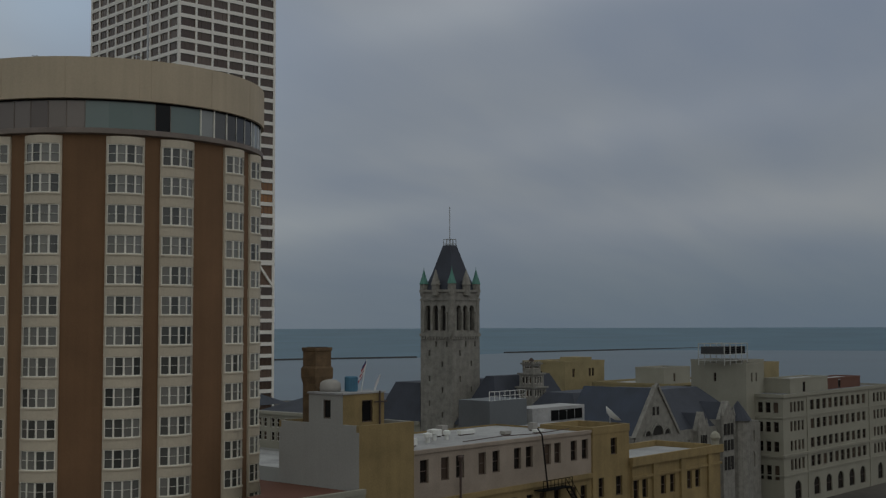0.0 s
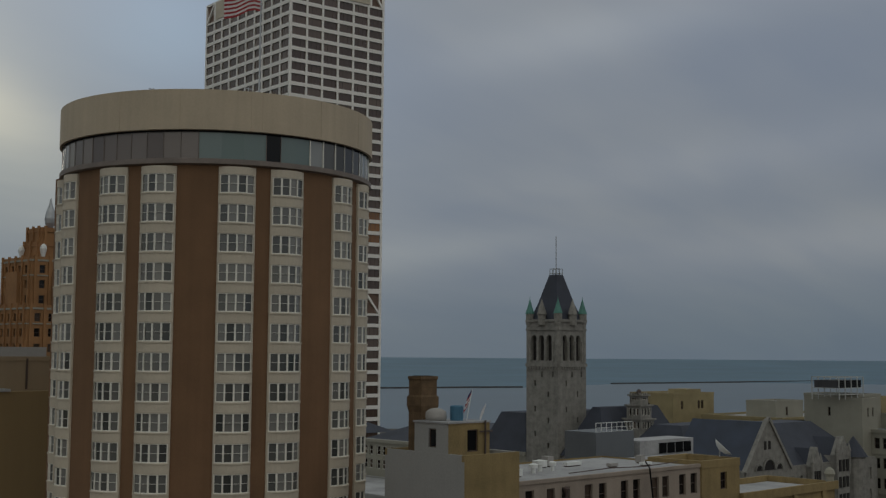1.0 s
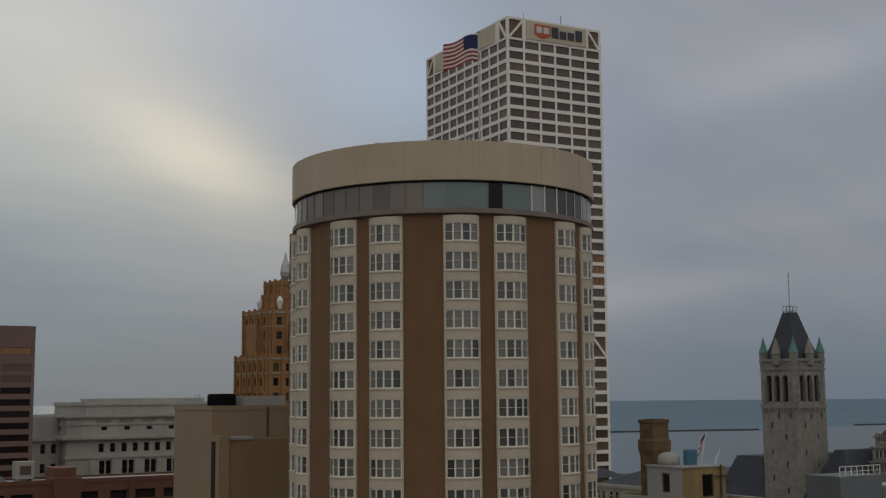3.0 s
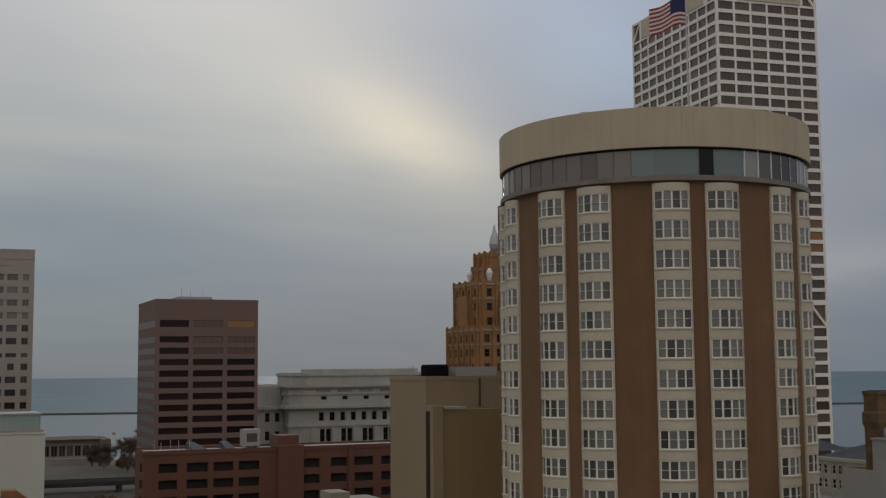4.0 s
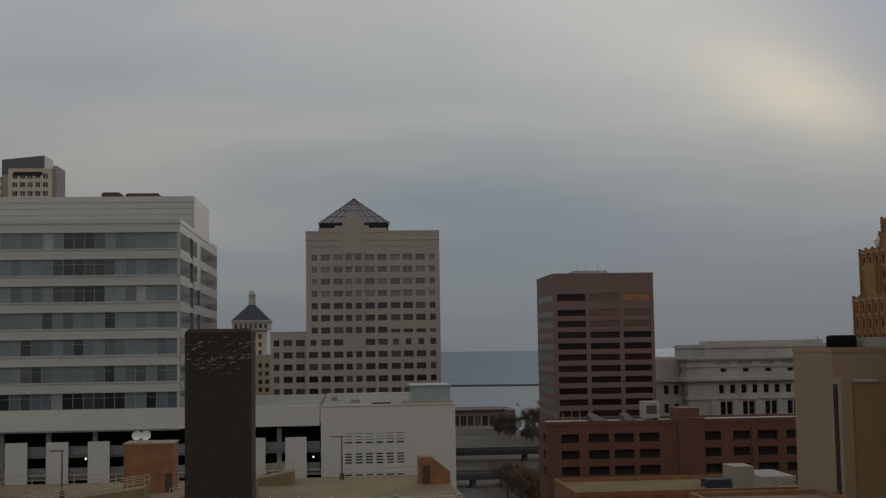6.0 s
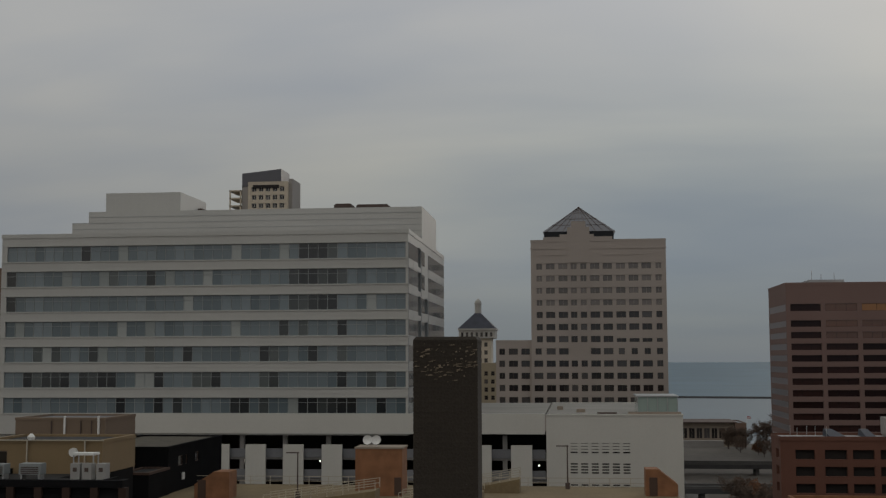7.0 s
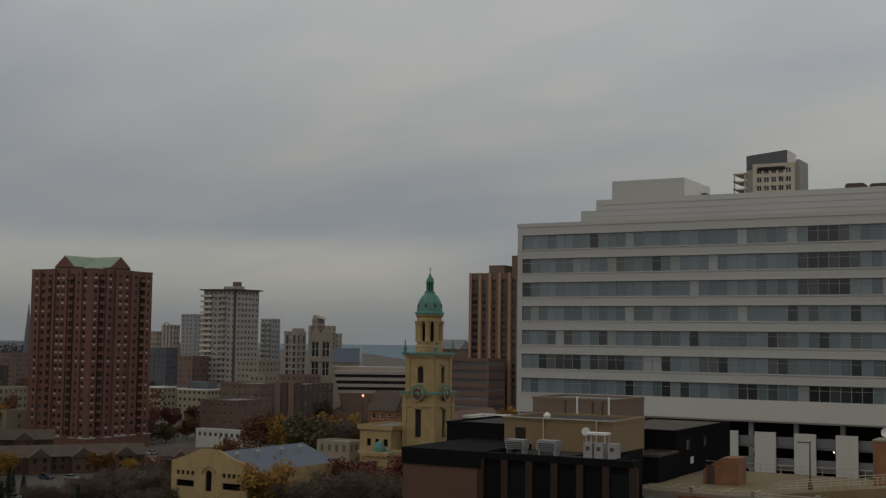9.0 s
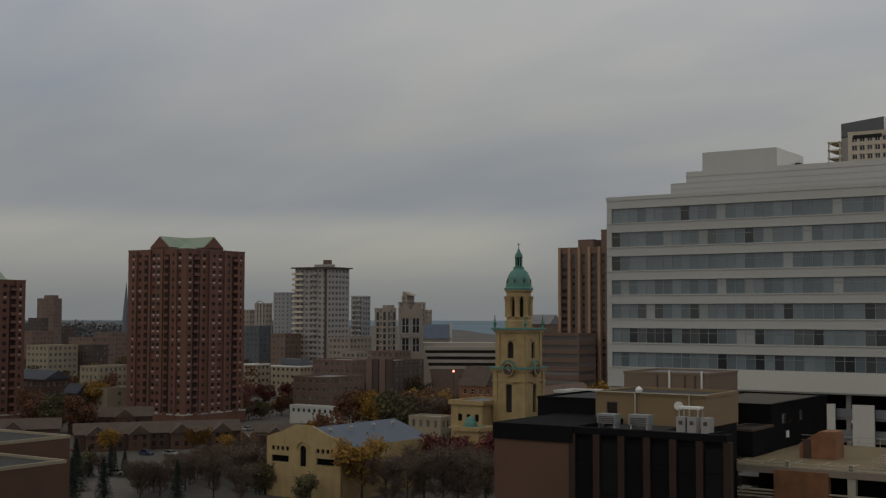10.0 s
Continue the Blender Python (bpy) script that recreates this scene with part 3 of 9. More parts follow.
def fan(radii, a0, a1, n, zf):
    """A sheet round the foot of the eye: rings of the given radii from bearing a0 to a1."""
    sh = Shape()
    idx = {}
    for i, r in enumerate(radii):
        for j in range(n + 1):
            a = radians(a0 + (a1 - a0) * j / n)
            idx[i, j] = len(sh.v)
            sh.v.append((-r * math.sin(a), r * math.cos(a), zf(r)))
    for i in range(len(radii) - 1):
        for j in range(n):
            sh.f.append((idx[i, j], idx[i, j + 1], idx[i + 1, j + 1], idx[i + 1, j]))
            sh.m.append(0)
    return sh


def lake_level(r):
    # flat, and lifted a little far out so that its rim meets the eye's true horizon
    return LAKE_Z + max(0.0, (r - 2700) / 2200) ** 1.5 * 40.6


lake = solo("water", fan([300, 1000, 1700, 2300, 2700, 3000, 3300, 3600, 3900, 4200, 4500, 4900], 100, -185, 114, lake_level), lake_mat,
            "dark grey-blue lake reaching the horizon under cloud", "lake", "structure", smooth=True)

sh = Shape()
sh.poly([(-450, 560, LAKE_Z + 0.3), (300, 560, LAKE_Z + 0.3), (800, 100, LAKE_Z + 0.3), (3400, -600, LAKE_Z + 0.3), (3400, 1330, LAKE_Z + 0.3), (1950, 1552, LAKE_Z + 0.3), (1600, 1480, LAKE_Z + 0.3), (1350, 1565, LAKE_Z + 0.3), (160, 1878, LAKE_Z + 0.3), (-450, 1950, LAKE_Z + 0.3)][::1])
solo("water_harbour", sh, harbour_mat, "calm pale harbour water inside the breakwater", "harbour", "structure")

for pts in ([(-420, 1945), (160, 1878), (760, 1722), (1350, 1565), (1600, 1480)], [(1945, 1553), (2600, 1450), (3350, 1335)]):
    sh = Shape()
    for (xa, ya), (xb, yb) in zip(pts, pts[1:]):
        d = Vector((xb - xa, yb - ya, 0)).normalized()
        s = Vector((-d.y, d.x, 0)) * 4
        ring = lambda x, y: [(x - s.x, y - s.y, LAKE_Z - 1), (x + s.x, y + s.y, LAKE_Z - 1), (x + s.x * .5, y + s.y * .5, LAKE_Z + 3.0), (x - s.x * .5, y - s.y * .5, LAKE_Z + 3.0)]
        sh.loft([ring(xa, ya), ring(xb, yb)])
    solo("breakwater", sh, asphalt, "long low dark stone breakwater in the lake", "breakwater", "structure")

# land: one sheet; level downtown, down the bluff to the shore, which runs away to the north
SHORE = [(4800, -900), (1300, -150), (780, 230), (480, 560), (300, 660), (-120, 700), (-420, 960), (-1100, 1950), (-2300, 3500), (-2780, 4080)]
TOP = [(4800, -1050), (1200, -300), (640, 130), (400, 460), (300, 500), (-120, 540), (-520, 800), (-1250, 1800), (-2450, 3350), (-2930, 4000)]
sh = Shape()
sh.poly([(x, y, GZ) for x, y in TOP] + [(-4800, 4000, GZ), (-4800, -1500, GZ), (4800, -1500, GZ)])
for q in range(len(SHORE) - 1):
    (xa, ya), (xb, yb), (xc, yc), (xd, yd) = TOP[q], TOP[q + 1], SHORE[q + 1], SHORE[q]
    sh.poly([(xb, yb, GZ), (xa, ya, GZ), (xd, yd, 3), (xc, yc, 3)])
    sh.poly([(xc, yc, 3), (xd, yd, 3), (xd, yd + 16, LAKE_Z - 1), (xc + 12, yc + 16, LAKE_Z - 1)])
ground = solo("ground", sh, city_ground, "dark city ground of lots and yards, dim under cloud", "ground", "structure")

# the street to the lake, with pavements and kerbs
sh = Shape()
sh.box(18.5, 30.0, 20, 500, GZ - 0.3, GZ + 0.05)
solo("road", sh, street_concrete, "grey asphalt street running down to the lake", "street", "structure")
for xa, xb in ((14.8, 18.5), (30.0, 33.5)):
    sh = Shape()
    sh.box(xa, xb, 20, 500, GZ - 0.3, GZ + 0.18)
    solo("pavement", sh, street_concrete, "pale concrete pavement along the street", "pavement", "structure")
sh = Shape()
for y in range(200, 490, 9):
    sh.box(24.15, 24.35, y, y + 3.5, GZ + 0.05, GZ + 0.065)
solo("road_marking", sh, white_paint, "worn dashed white centre line on the asphalt", "road marking", "structure")


# ---- round hotel tower ----
def round_tower():
    T = thing("hotel_tower", 68.8, 106.4, 0, "round brown brick hotel tower with cream bow-window bays and tan crown", "hotel tower")
    R, FL, S0 = 15.2, 2.70, 64.3
    PH = -122.9
    n = 96

    def ring(r, z, a0=0.0, a1=360.0, k=n):
        return [(r * math.cos(radians(a0 + (a1 - a0) * j / k)), r * math.sin(radians(a0 + (a1 - a0) * j / k)), z) for j in range(k)]
    sh = Shape()
    sh.loft([ring(R, GZ), ring(R, 67.1)], caps=False)
    part("brick_wall", sh, brown_brick, T, smooth=True)
    # soffit, window band and crown
    sh = Shape()
    sh.loft([ring(R - 0.1, 66.85), ring(15.75, 66.95), ring(15.75, 67.4), ring(15.5, 67.45)], caps=False)
    part("ledge", sh, ledge_grey, T, "weathered grey-brown metal ledge")
    sh = Shape()
    sh.loft([ring(15.5, 70.0), ring(15.8, 70.05), ring(15.8, 73.75), ring(15.4, 73.75), ring(15.4, 72.9)], caps=False)
    part("crown", sh, tan_crown, T, "tan concrete crown with faint rain streaks")
    sh = Shape()
    sh.loft([ring(15.56, 69.86), ring(15.56, 70.04)], caps=False)
    part("shadow_gap", sh, black_fascia, T)
    for a in (-158, -136, -112.5, -108.6, -86, -64, -42):
        sh = Shape()
        c, sn = math.cos(radians(a)), math.sin(radians(a))
        sh.bar((15.8 * c, 15.8 * sn, 70.1), (15.8 * c, 15.8 * sn, 73.7), .05)
        part("panel_joint", sh, tan_crown, T)
    sh = Shape()
    sh.loft([ring(15.4, 72.6), ring(15.4, 72.9)])
    part("roof", sh, grey_roof, T)
    # band of panes between mullions: brown curtained, a wide teal run, one open dark pane, white-framed lights
    edges = [-174 + 6.0 * k for k in range(19)] + [-63, -57, -51, -45.3, -39, -33, -27, -21.3, -16, -8.4, -0.8, 6.8] + [12.8 + 6.0 * k for k in range(29)]
    for a, c in zip(edges, edges[1:]):
        p = Shape()
        (xa, ya), (xb, yb) = [(15.45 * math.cos(radians(PH - q)), 15.45 * math.sin(radians(PH - q))) for q in (a, c)]
        p.poly([(xb, yb, 67.4), (xa, ya, 67.4), (xa, ya, 70.03), (xb, yb, 70.03)])
        m = band_brown
        if -21.3 <= a < -16:
            m = black_glass
        elif -33 <= a < 6.8:
            m = band_teal
        elif -63 <= a < -39:
            m = band_dark
        elif a < -33:
            m = band_pale
        part("pane", p, m, T)
        q = Shape()
        cs, sn = math.cos(radians(PH - a)), math.sin(radians(PH - a))
        if -10 < a < 6 or -27.5 < a < -26:
            continue
        q.bar((15.50 * cs, 15.50 * sn, 67.35), (15.50 * cs, 15.50 * sn, 70.03), 0.11 if -46 < a < -32 else 0.045)
        part("mullion", q, white_frame if a < -32 else ledge_grey, T)
    # bow-window bays in eight pairs
    HALF = 6.35

    def bow(u):
        return R + 0.18 + 0.55 * (1 - u * u)
    seg = 8
    us = [-1 + 2 * i / seg for i in range(seg + 1)]

    def pt(c, u, z, out=0.0):
        r, a = bow(u) + out, radians(c + u * HALF)
        return (r * math.cos(a), r * math.sin(a), z)
    count = 0
    rest = Shape()
    order = sorted(((abs(pc + s), PH - (pc + s)) for pc in [29.9 - 0.1 + 45 * k - 0.2 for k in range(-4, 4)] for s in (-9.05, 9.05)))
    for _, c in order:
        # spandrel strip with openings left between sill and head
        sh = Shape()
        tops = [S0 + 1.72 + 0.62] + [S0 - FL * i for i in range(19)]
        for i in range(19):
            sill = S0 - FL * i
            head = sill + 1.72
            upper = 66.72 if i == 0 else sill + FL
            lo = 0.3 if sill < 2.8 else None
            for j in range(seg):
                a, b = us[j], us[j + 1]
                sh.poly([pt(c, a, head), pt(c, b, head), pt(c, b, upper), pt(c, a, upper)])
                sh.poly([pt(c, a, head, -.16), pt(c, b, head, -.16), pt(c, b, head), pt(c, a, head)])
                sh.poly([pt(c, a, sill, 0.07), pt(c, b, sill, 0.07), pt(c, b, sill, -.16), pt(c, a, sill, -.16)])
                sh.poly([pt(c, a, sill - .12, 0.07), pt(c, b, sill - .12, 0.07), pt(c, b, sill, 0.07), pt(c, a, sill, 0.07)])
            for e in (-1, 1):
                p = [pt(c, e, sill), pt(c, e * .93, sill), pt(c, e * .93, head), pt(c, e, head)]
                sh.poly(p if e < 0 else p[::-1])
                q = [pt(c, e, sill, -0.5), pt(c, e, sill), pt(c, e, upper), pt(c, e, upper, -0.5)]
                sh.poly(q if e > 0 else q[::-1])
        for j in range(seg):
            a, b = us[j], us[j + 1]
            sh.poly([pt(c, a, 66.72), pt(c, b, 66.72), pt(c, b, 66.72, -.8), pt(c, a, 66.72, -.8)])
        part("bay", sh, cream_panel, T, "cream bow-window bay running up the wall")
        # one window a floor: four lights in white frames
        key = [Shape(), Shape()]
        ub = [(-.93, -.865), (-.508, -.422), (-.045, .045), (.422, .508), (.865, .93)]
        lattice(key[0], ub, [(0, .10), (.855, .885), (1.64, 1.72)], lambda u, z, d: pt(c, u, z, -.05 - d), .09)
        panes = []
        for ua, uc in ((-.93, -.465), (-.465, 0.0), (0.0, .465), (.465, .93)):
            g = Shape()
            g.poly([pt(c, ua, 0, -.13), pt(c, uc, 0, -.13), pt(c, uc, 1.72, -.13), pt(c, ua, 1.72, -.13)])
            panes.append(g.mesh("pane", [hotel_glass]))
            key[1].poly(g.v)
        fme = key[0].mesh("window", [white_frame])
        for i in range(19):
            z = S0 - FL * i
            if count < 150 and z > 25:
                w = new("window", fme)
                w.parent, w.location = T, (0, 0, z)
                for pme in panes:
                    g = new("pane", pme)
                    g.parent = w
                count += 1
            else:
                for src, mi in ((key[0], 0), (key[1], 1)):
                    b0 = len(rest.v)
                    rest.v += [(x, y, zz + z) for x, y, zz in src.v]
                    rest.f += [tuple(b0 + q for q in f) for f in src.f]
                    rest.m += [mi] * len(src.f)
    tagged(part("windows", rest, [white_frame, hotel_glass], T), kind="stuff")
    # dark brick service shaft behind, on the side of the tan block
    sh = Shape()
    sh.box(-14.1, -10.0, 4.0, 7.7, GZ, 67.0)
    part("service_shaft", sh, brown_brick, T)
    # roof clutter: antennae
    for a, h in ((-150, .1), (-128, -.3), (-112, .3)):
        sh = Shape()
        c, s = 13.5 * math.cos(radians(a)), 13.5 * math.sin(radians(a))
        sh.bar((c, s, 72.8), (c, s, 74.3 + h), 0.07)
        sh.bar((c - .5, s, 74.2 + h), (c + .5, s, 74.2 + h), 0.05)
        part("antenna", sh, steel, T)


round_tower()


# ---- white office tower with the sign ----
def office_tower():
    T = thing("office_tower", 0, 0, 0, "tall white-gridded office tower with bronze windows and corner trusses", "office tower")
    b = (235.6, 274.2, 323.3, 383.6)
    used = [0]
    sills = [166.7 - 4.0 * i for i in range(38)]
    sills = [z for z in sills if not 61 < z < 69]
    faces = {}
    for which, n in (("w", 6), ("n", 10)):
        sd = Side(b, which)
        p = (sd.len - 0.9) / n
        faces[which] = holes_grid(sd.len, n, p - 0.75, sills, 2.75, 0.45)
    spec = (3, 1, 0.09, bronze, bronze_glass, 0)
    for which in "wnse":
        sd, sh = Side(b, which), Shape()
        hs = list(faces.get(which, []))
        truss = [(0.9 + q, 0.9 + q + 5.5, 62.2, 69.0) for q in (0, sd.len - 7.3)] if which in "wn" else []
        crown = [(0.9, 6.4, 170.2, 176.6), (sd.len - 5.6, sd.len - 0.9, 170.2, 176.6)] if which in "wn" else []
        pierced(sh, sd, GZ - 1.0, 177.4, hs + truss + crown, 0.5)
        part("wall", sh, white_concrete, T)
        # a few panes with amber glow painted into the glass
        lit = [h for h in hs if which == "w" and h[0] > sd.len - 7 and 84 < h[2] < 95]
        put_windows(T, sd, lit, 0.5, (3, 1, 0.09, bronze, amber_glow_glass, 0), 300, used)
        put_windows(T, sd, [h for h in hs if h not in lit], 0.5, spec, 300, used)
        for a, c, z0, z1 in truss + crown:
            # brown sheet stands for the shaded view through the truss
            g = Shape()
            g.poly([sd.at(a, z0, 0.5), sd.at(c, z0, 0.5), sd.at(c, z1, 0.5), sd.at(a, z1, 0.5)])
            part("recess", g, far_brown, T)
            g = Shape()
            m = (a + c) / 2
            left = a < sd.len / 2
            g.bar(sd.at(a if left else c, z0, .2), sd.at(c if left else a, z1, .2), 0.7)
            g.bar(sd.at(c if left else a, z0, .2), sd.at(c if left else a, z1, .2), 0.5)
            part("truss", g, white_concrete, T)
    sh = Shape()
    sh.box(b[0] + 1, b[1] - 1, b[2] + 1, b[3] - 1, 174, 174.6)
    part("roof", sh, grey_roof, T)
    # sign panel
    sd = Side(b, "w")
    g = Shape()
    sd.box(g, 7.6, sd.len - 6.4, 170.3, 176.8, -0.35, 0.02)
    sign = part("sign_panel", g, cream_panel, T)
    g = Shape()
    g.loft([[sd.at(s, z, d) for s, z in ((10.8, 175.9), (10.8, 172.3), (14.0, 170.9), (17.3, 172.3), (17.3, 175.9))] for d in (-0.36, -0.55)])
    part("emblem", g, sign_red, sign)
    # plain bars where the sign carries its name
    for s0, s1, z0, z1, m in ((11.5, 13.7, 172.9, 175.1, flag_white), (14.3, 16.6, 172.9, 175.1, flag_white), (17.8, 20.4, 171.9, 175.7, sign_dark), (21.1, 23.7, 171.9, 174.6, sign_dark), (24.4, 27.0, 171.9, 174.6, sign_dark), (27.7, 30.3, 171.9, 175.7, sign_dark)):
        g = Shape()
        sd.box(g, s0, s1, z0, z1, -0.66, -0.56 if m is flag_white else -0.36)
        part("sign_bar", g, m, sign)
    sdn = Side(b, "n")
    g = Shape()
    sdn.box(g, 8.0, sdn.len - 8.0, 170.3, 176.8, -0.3, 0.02)
    part("blank_panel", g, cream_panel, T)
    g = Shape()
    g.bar((262, 330, 174.6), (262, 330, 183), 0.3)
    part("mast", g, steel, T)
    for fx, h in ((.22, 180.5), (.27, 181.5), (.44, 179.4), (.52, 180.2)):
        g = Shape()
        x = b[0] + (b[1] - b[0]) * fx
        g.bar((x, b[2] + 6, 174.6), (x, b[2] + 6, h), 0.18)
        part("mast", g, steel, T)

    return T


OFFICE = office_tower()


# ---- glass office block on its car park ----
barrier_grey = mat("blue_grey_concrete", (0.20, 0.205, 0.22), .9, .15, .2, 5, .1, streaks=.2)
lamp_glow = mat("lamp_glow", (0.8, 0.8, 0.75), .5, .05)
lamp_glow.node_tree.nodes["Principled BSDF"].inputs["Emission Color"].default_value = (1.0, 0.96, 0.86, 1)
lamp_glow.node_tree.nodes["Principled BSDF"].inputs["Emission Strength"].default_value = 3.0


def glass_office():
    T = thing("glass_office", 0, 0, 0, "long white office block with ribbon windows above a car park", "office building")
    b = (-92.0, -25.6, 187.0, 239.0)
    sd = Side(b, "w")
    fl, gh = 4.035, 2.45
    ribbons = [(0.9, sd.len - 0.4, 68.1 - fl * i - gh, 68.1 - fl * i) for i in range(7)]
    sh = Shape()
    pierced(sh, sd, 38.1, 70.0, ribbons, 0.3)
    part("wall", sh, white_metal, T)
    # one light a bay, with a transom; dark rooms in clusters, pale blinds here and there
    used = [0]
    rng = random.Random(8)
    GLOOM = [((-43.3, -39.0, .9),), ((-44.3, -37.1, .85),), ((-44.3, -36.6, .85), (-57, -55, .8)), ((-45.7, -41.9, .9), (-37.6, -35.2, .9)),
             ((-90, -77.3, .5), (-77.3, -60, .35), (-48.6, -45.7, .9), (-41.4, -40.3, 1), (-37.6, -35.0, .9)),
             ((-90, -64, .8), (-60, -54, .75), (-49, -46, .8), (-37.5, -35, .9), (-31.6, -27.9, .7)), ((-90, -72, .15), (-72, -29, .5))]
    n = 42
    light_meshes = {}

    def light_mesh(w, glass_mat):
        if glass_mat.name not in light_meshes:
            g = Shape()
            lattice(g, [(0, .045), (w - .045, w)], [(0, .07), (gh * .69 - .03, gh * .69 + .03), (gh - .07, gh)], lambda u, z, d: (u, d, z), .07, 0, 1)
            light_meshes[glass_mat.name] = g.mesh("window", [frame_grey, glass_mat])
        return light_meshes[glass_mat.name]
    for i, (a, c, z0, z1) in enumerate(ribbons):
        w = (c - a) / n
        for k in range(n):
            x = b[0] + a + w * k
            chance = max([q[2] for q in GLOOM[i] if q[0] <= x + w / 2 <= q[1]] + [.03])
            r = rng.random()
            m = curtain_dark if r < chance else (curtain_pale if rng.random() < .10 else curtain_glass)
            ob = new("window", light_mesh(w, m))
            ob.parent, ob.location = T, (x, b[2] + .2, z0)
        for za, zb, out in ((z0 - .16, z0 - .03, .12), (z0 - .86, z0 - .80, .03), (z1 + .03, z1 + .12, .06)):
            g = Shape()
            sd.box(g, 0, sd.len - .02, za, zb, -out, 0.01)
            part("trim", g, white_metal, T)
    # end wall: flush pale glass in bands, a deep slot of dark lights, flush glass again
    ss = Side(b, "s")
    slots = [(12.2, 15.8, 68.3 - fl * i - 3.2, 68.3 - fl * i) for i in range(7)]
    bays = [(21.0, 25.5, 68.3 - fl * i - 2.6, 68.3 - fl * i) for i in range(2, 7)]
    sh = Shape()
    pierced(sh, ss, 38.1, 70.0, slots + bays, 0.9)
    part("wall", sh, end_cladding, T)
    put_windows(T, ss, slots, 0.9, (2, 2, 0.06, frame_grey, curtain_dark, 0), 420, used)
    put_windows(T, ss, bays, 0.9, (2, 2, 0.06, frame_grey, curtain_glass, 0), 420, used)
    for i in range(7):
        z1 = 68.1 - fl * i
        for za, zb, m in ((z1 - gh, z1, corner_glass), (z1 - fl + .1, z1 - gh - .1, end_cladding)):
            for s0, s1 in ((.15, 5.9), (6.0, 11.8), (16.2, 20.6), (26.0, 38.6), (38.75, 51.8)):
                g = Shape()
                ss.box(g, s0, s1, za, zb, -.05, .02)
                part("flush_panel", g, m, T)
    for which in "ne":
        s2, sh = Side(b, which), Shape()
        pierced(sh, s2, 38.1, 70.0, [], 0.2)
        part("wall", sh, white_metal, T)
    g = Shape()
    g.box(-91.9, -25.7, 187.1, 238.9, 69.2, 69.6)
    part("roof", g, pale_roof, T)
    g = Shape()
    for q in ((-92.1, -25.5, 186.9, 187.35), (-92.1, -25.5, 238.6, 239.1), (-92.1, -91.6, 187.35, 238.6), (-26.0, -25.5, 187.35, 238.6)):
        g.box(*q, 69.5, 70.15)
    part("parapet", g, white_metal, T)
    # set-back plant storeys, stepped at the north end
    g = Shape()
    g.box(-88.0, -25.7, 205, 226.5, 69.6, 73.9)
    g.box(-85.0, -25.7, 205.02, 226.48, 73.9, 75.9)
    part("plant_storey", g, white_metal, T)
    for i in range(5):
        g = Shape()
        g.box(-88.0 if i < 4 else -85.0, -25.66, 204.95, 205.01, 70.7 + i * 1.05, 70.78 + i * 1.05)
        part("panel_joint", g, aluminium, T)
    g = Shape()
    g.box(-82.3, -68.7, 206, 221.0, 75.9, 79.3)
    part("lift_house", g, white_metal, T)
    g = Shape()
    g.box(-68.72, -67.9, 216.0, 224, 75.9, 77.6)
    part("duct", g, far_dark, T)
    for xa, xb, h in ((-42.0, -38.9, 1.2), (-38.0, -32.3, 1.0)):
        g = Shape()
        g.box(xa, xb, 210, 214, 75.9, 75.9 + h)
        g.box(xa + .2, xb - .2, 210.2, 213.8, 75.9 + h, 76.1 + h)
        part("air_handler", g, far_dark, T)
    # car park below: fascia, columns, hanging panels
    g = Shape()
    g.box(-70.3, -4.6, 186.7, 187.2, 38.35, 41.45)
    part("fascia", g, white_precast, T)
    g = Shape()
    g.box(-25.4, -4.6, 187.2, 236.0, 40.9, 41.3)
    part("podium_roof", g, worn_membrane, T)
    g = Shape()
    g.box(-92, -70.5, 187.6, 238, 21.0, 38.0)
    part("end_storey", g, white_precast, T)
    for z in (34.6, 31.4, 28.2, 25.0, 21.8):
        g = Shape()
        g.box(-70.4, -4.5, 188.2, 199.9, z - 0.35, z)
        part("parking_deck", g, concrete, T)
        g = Shape()
        g.box(-69, -4.6, 188.0, 188.25, z, z + 1.35)
        part("parking_barrier", g, barrier_grey, T)
    # near-black sheet that paints the gloom deep in the decks
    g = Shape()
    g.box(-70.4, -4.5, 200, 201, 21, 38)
    part("back_wall", g, void_shade, T)
    for i in range(9):
        x = -66 + 6.9 * i
        g = Shape()
        g.box(x - 0.35, x + 0.35, 188.3, 189, GZ, 38.05)
        part("column", g, concrete, T)
    # bare lamps burning inside the decks
    for x, z in ((-51.6, 33.9), (-39.8, 33.9), (-51.6, 30.8), (-5.6, 33.4)):
        g = Shape()
        g.turned(x, 188.6, [(.06, z), (.13, z + .1), (.06, z + .22)], 8)
        part("deck_lamp", g, lamp_glow, T, "bare white lamp burning in the car park")
    for x in (-57.1, -51.3, -45.3, -39.2, -33.2, -16.0, -9.8):
        g = Shape()
        g.box(x, x + 3.2, 187.1, 187.5, 28.0, 36.65)
        part("hanging_panel", g, white_precast, T)
    g = Shape()
    g.box(-91.5, 15.4, 188.4, 238, GZ, 21)
    part("base", g, concrete, T)


glass_office()


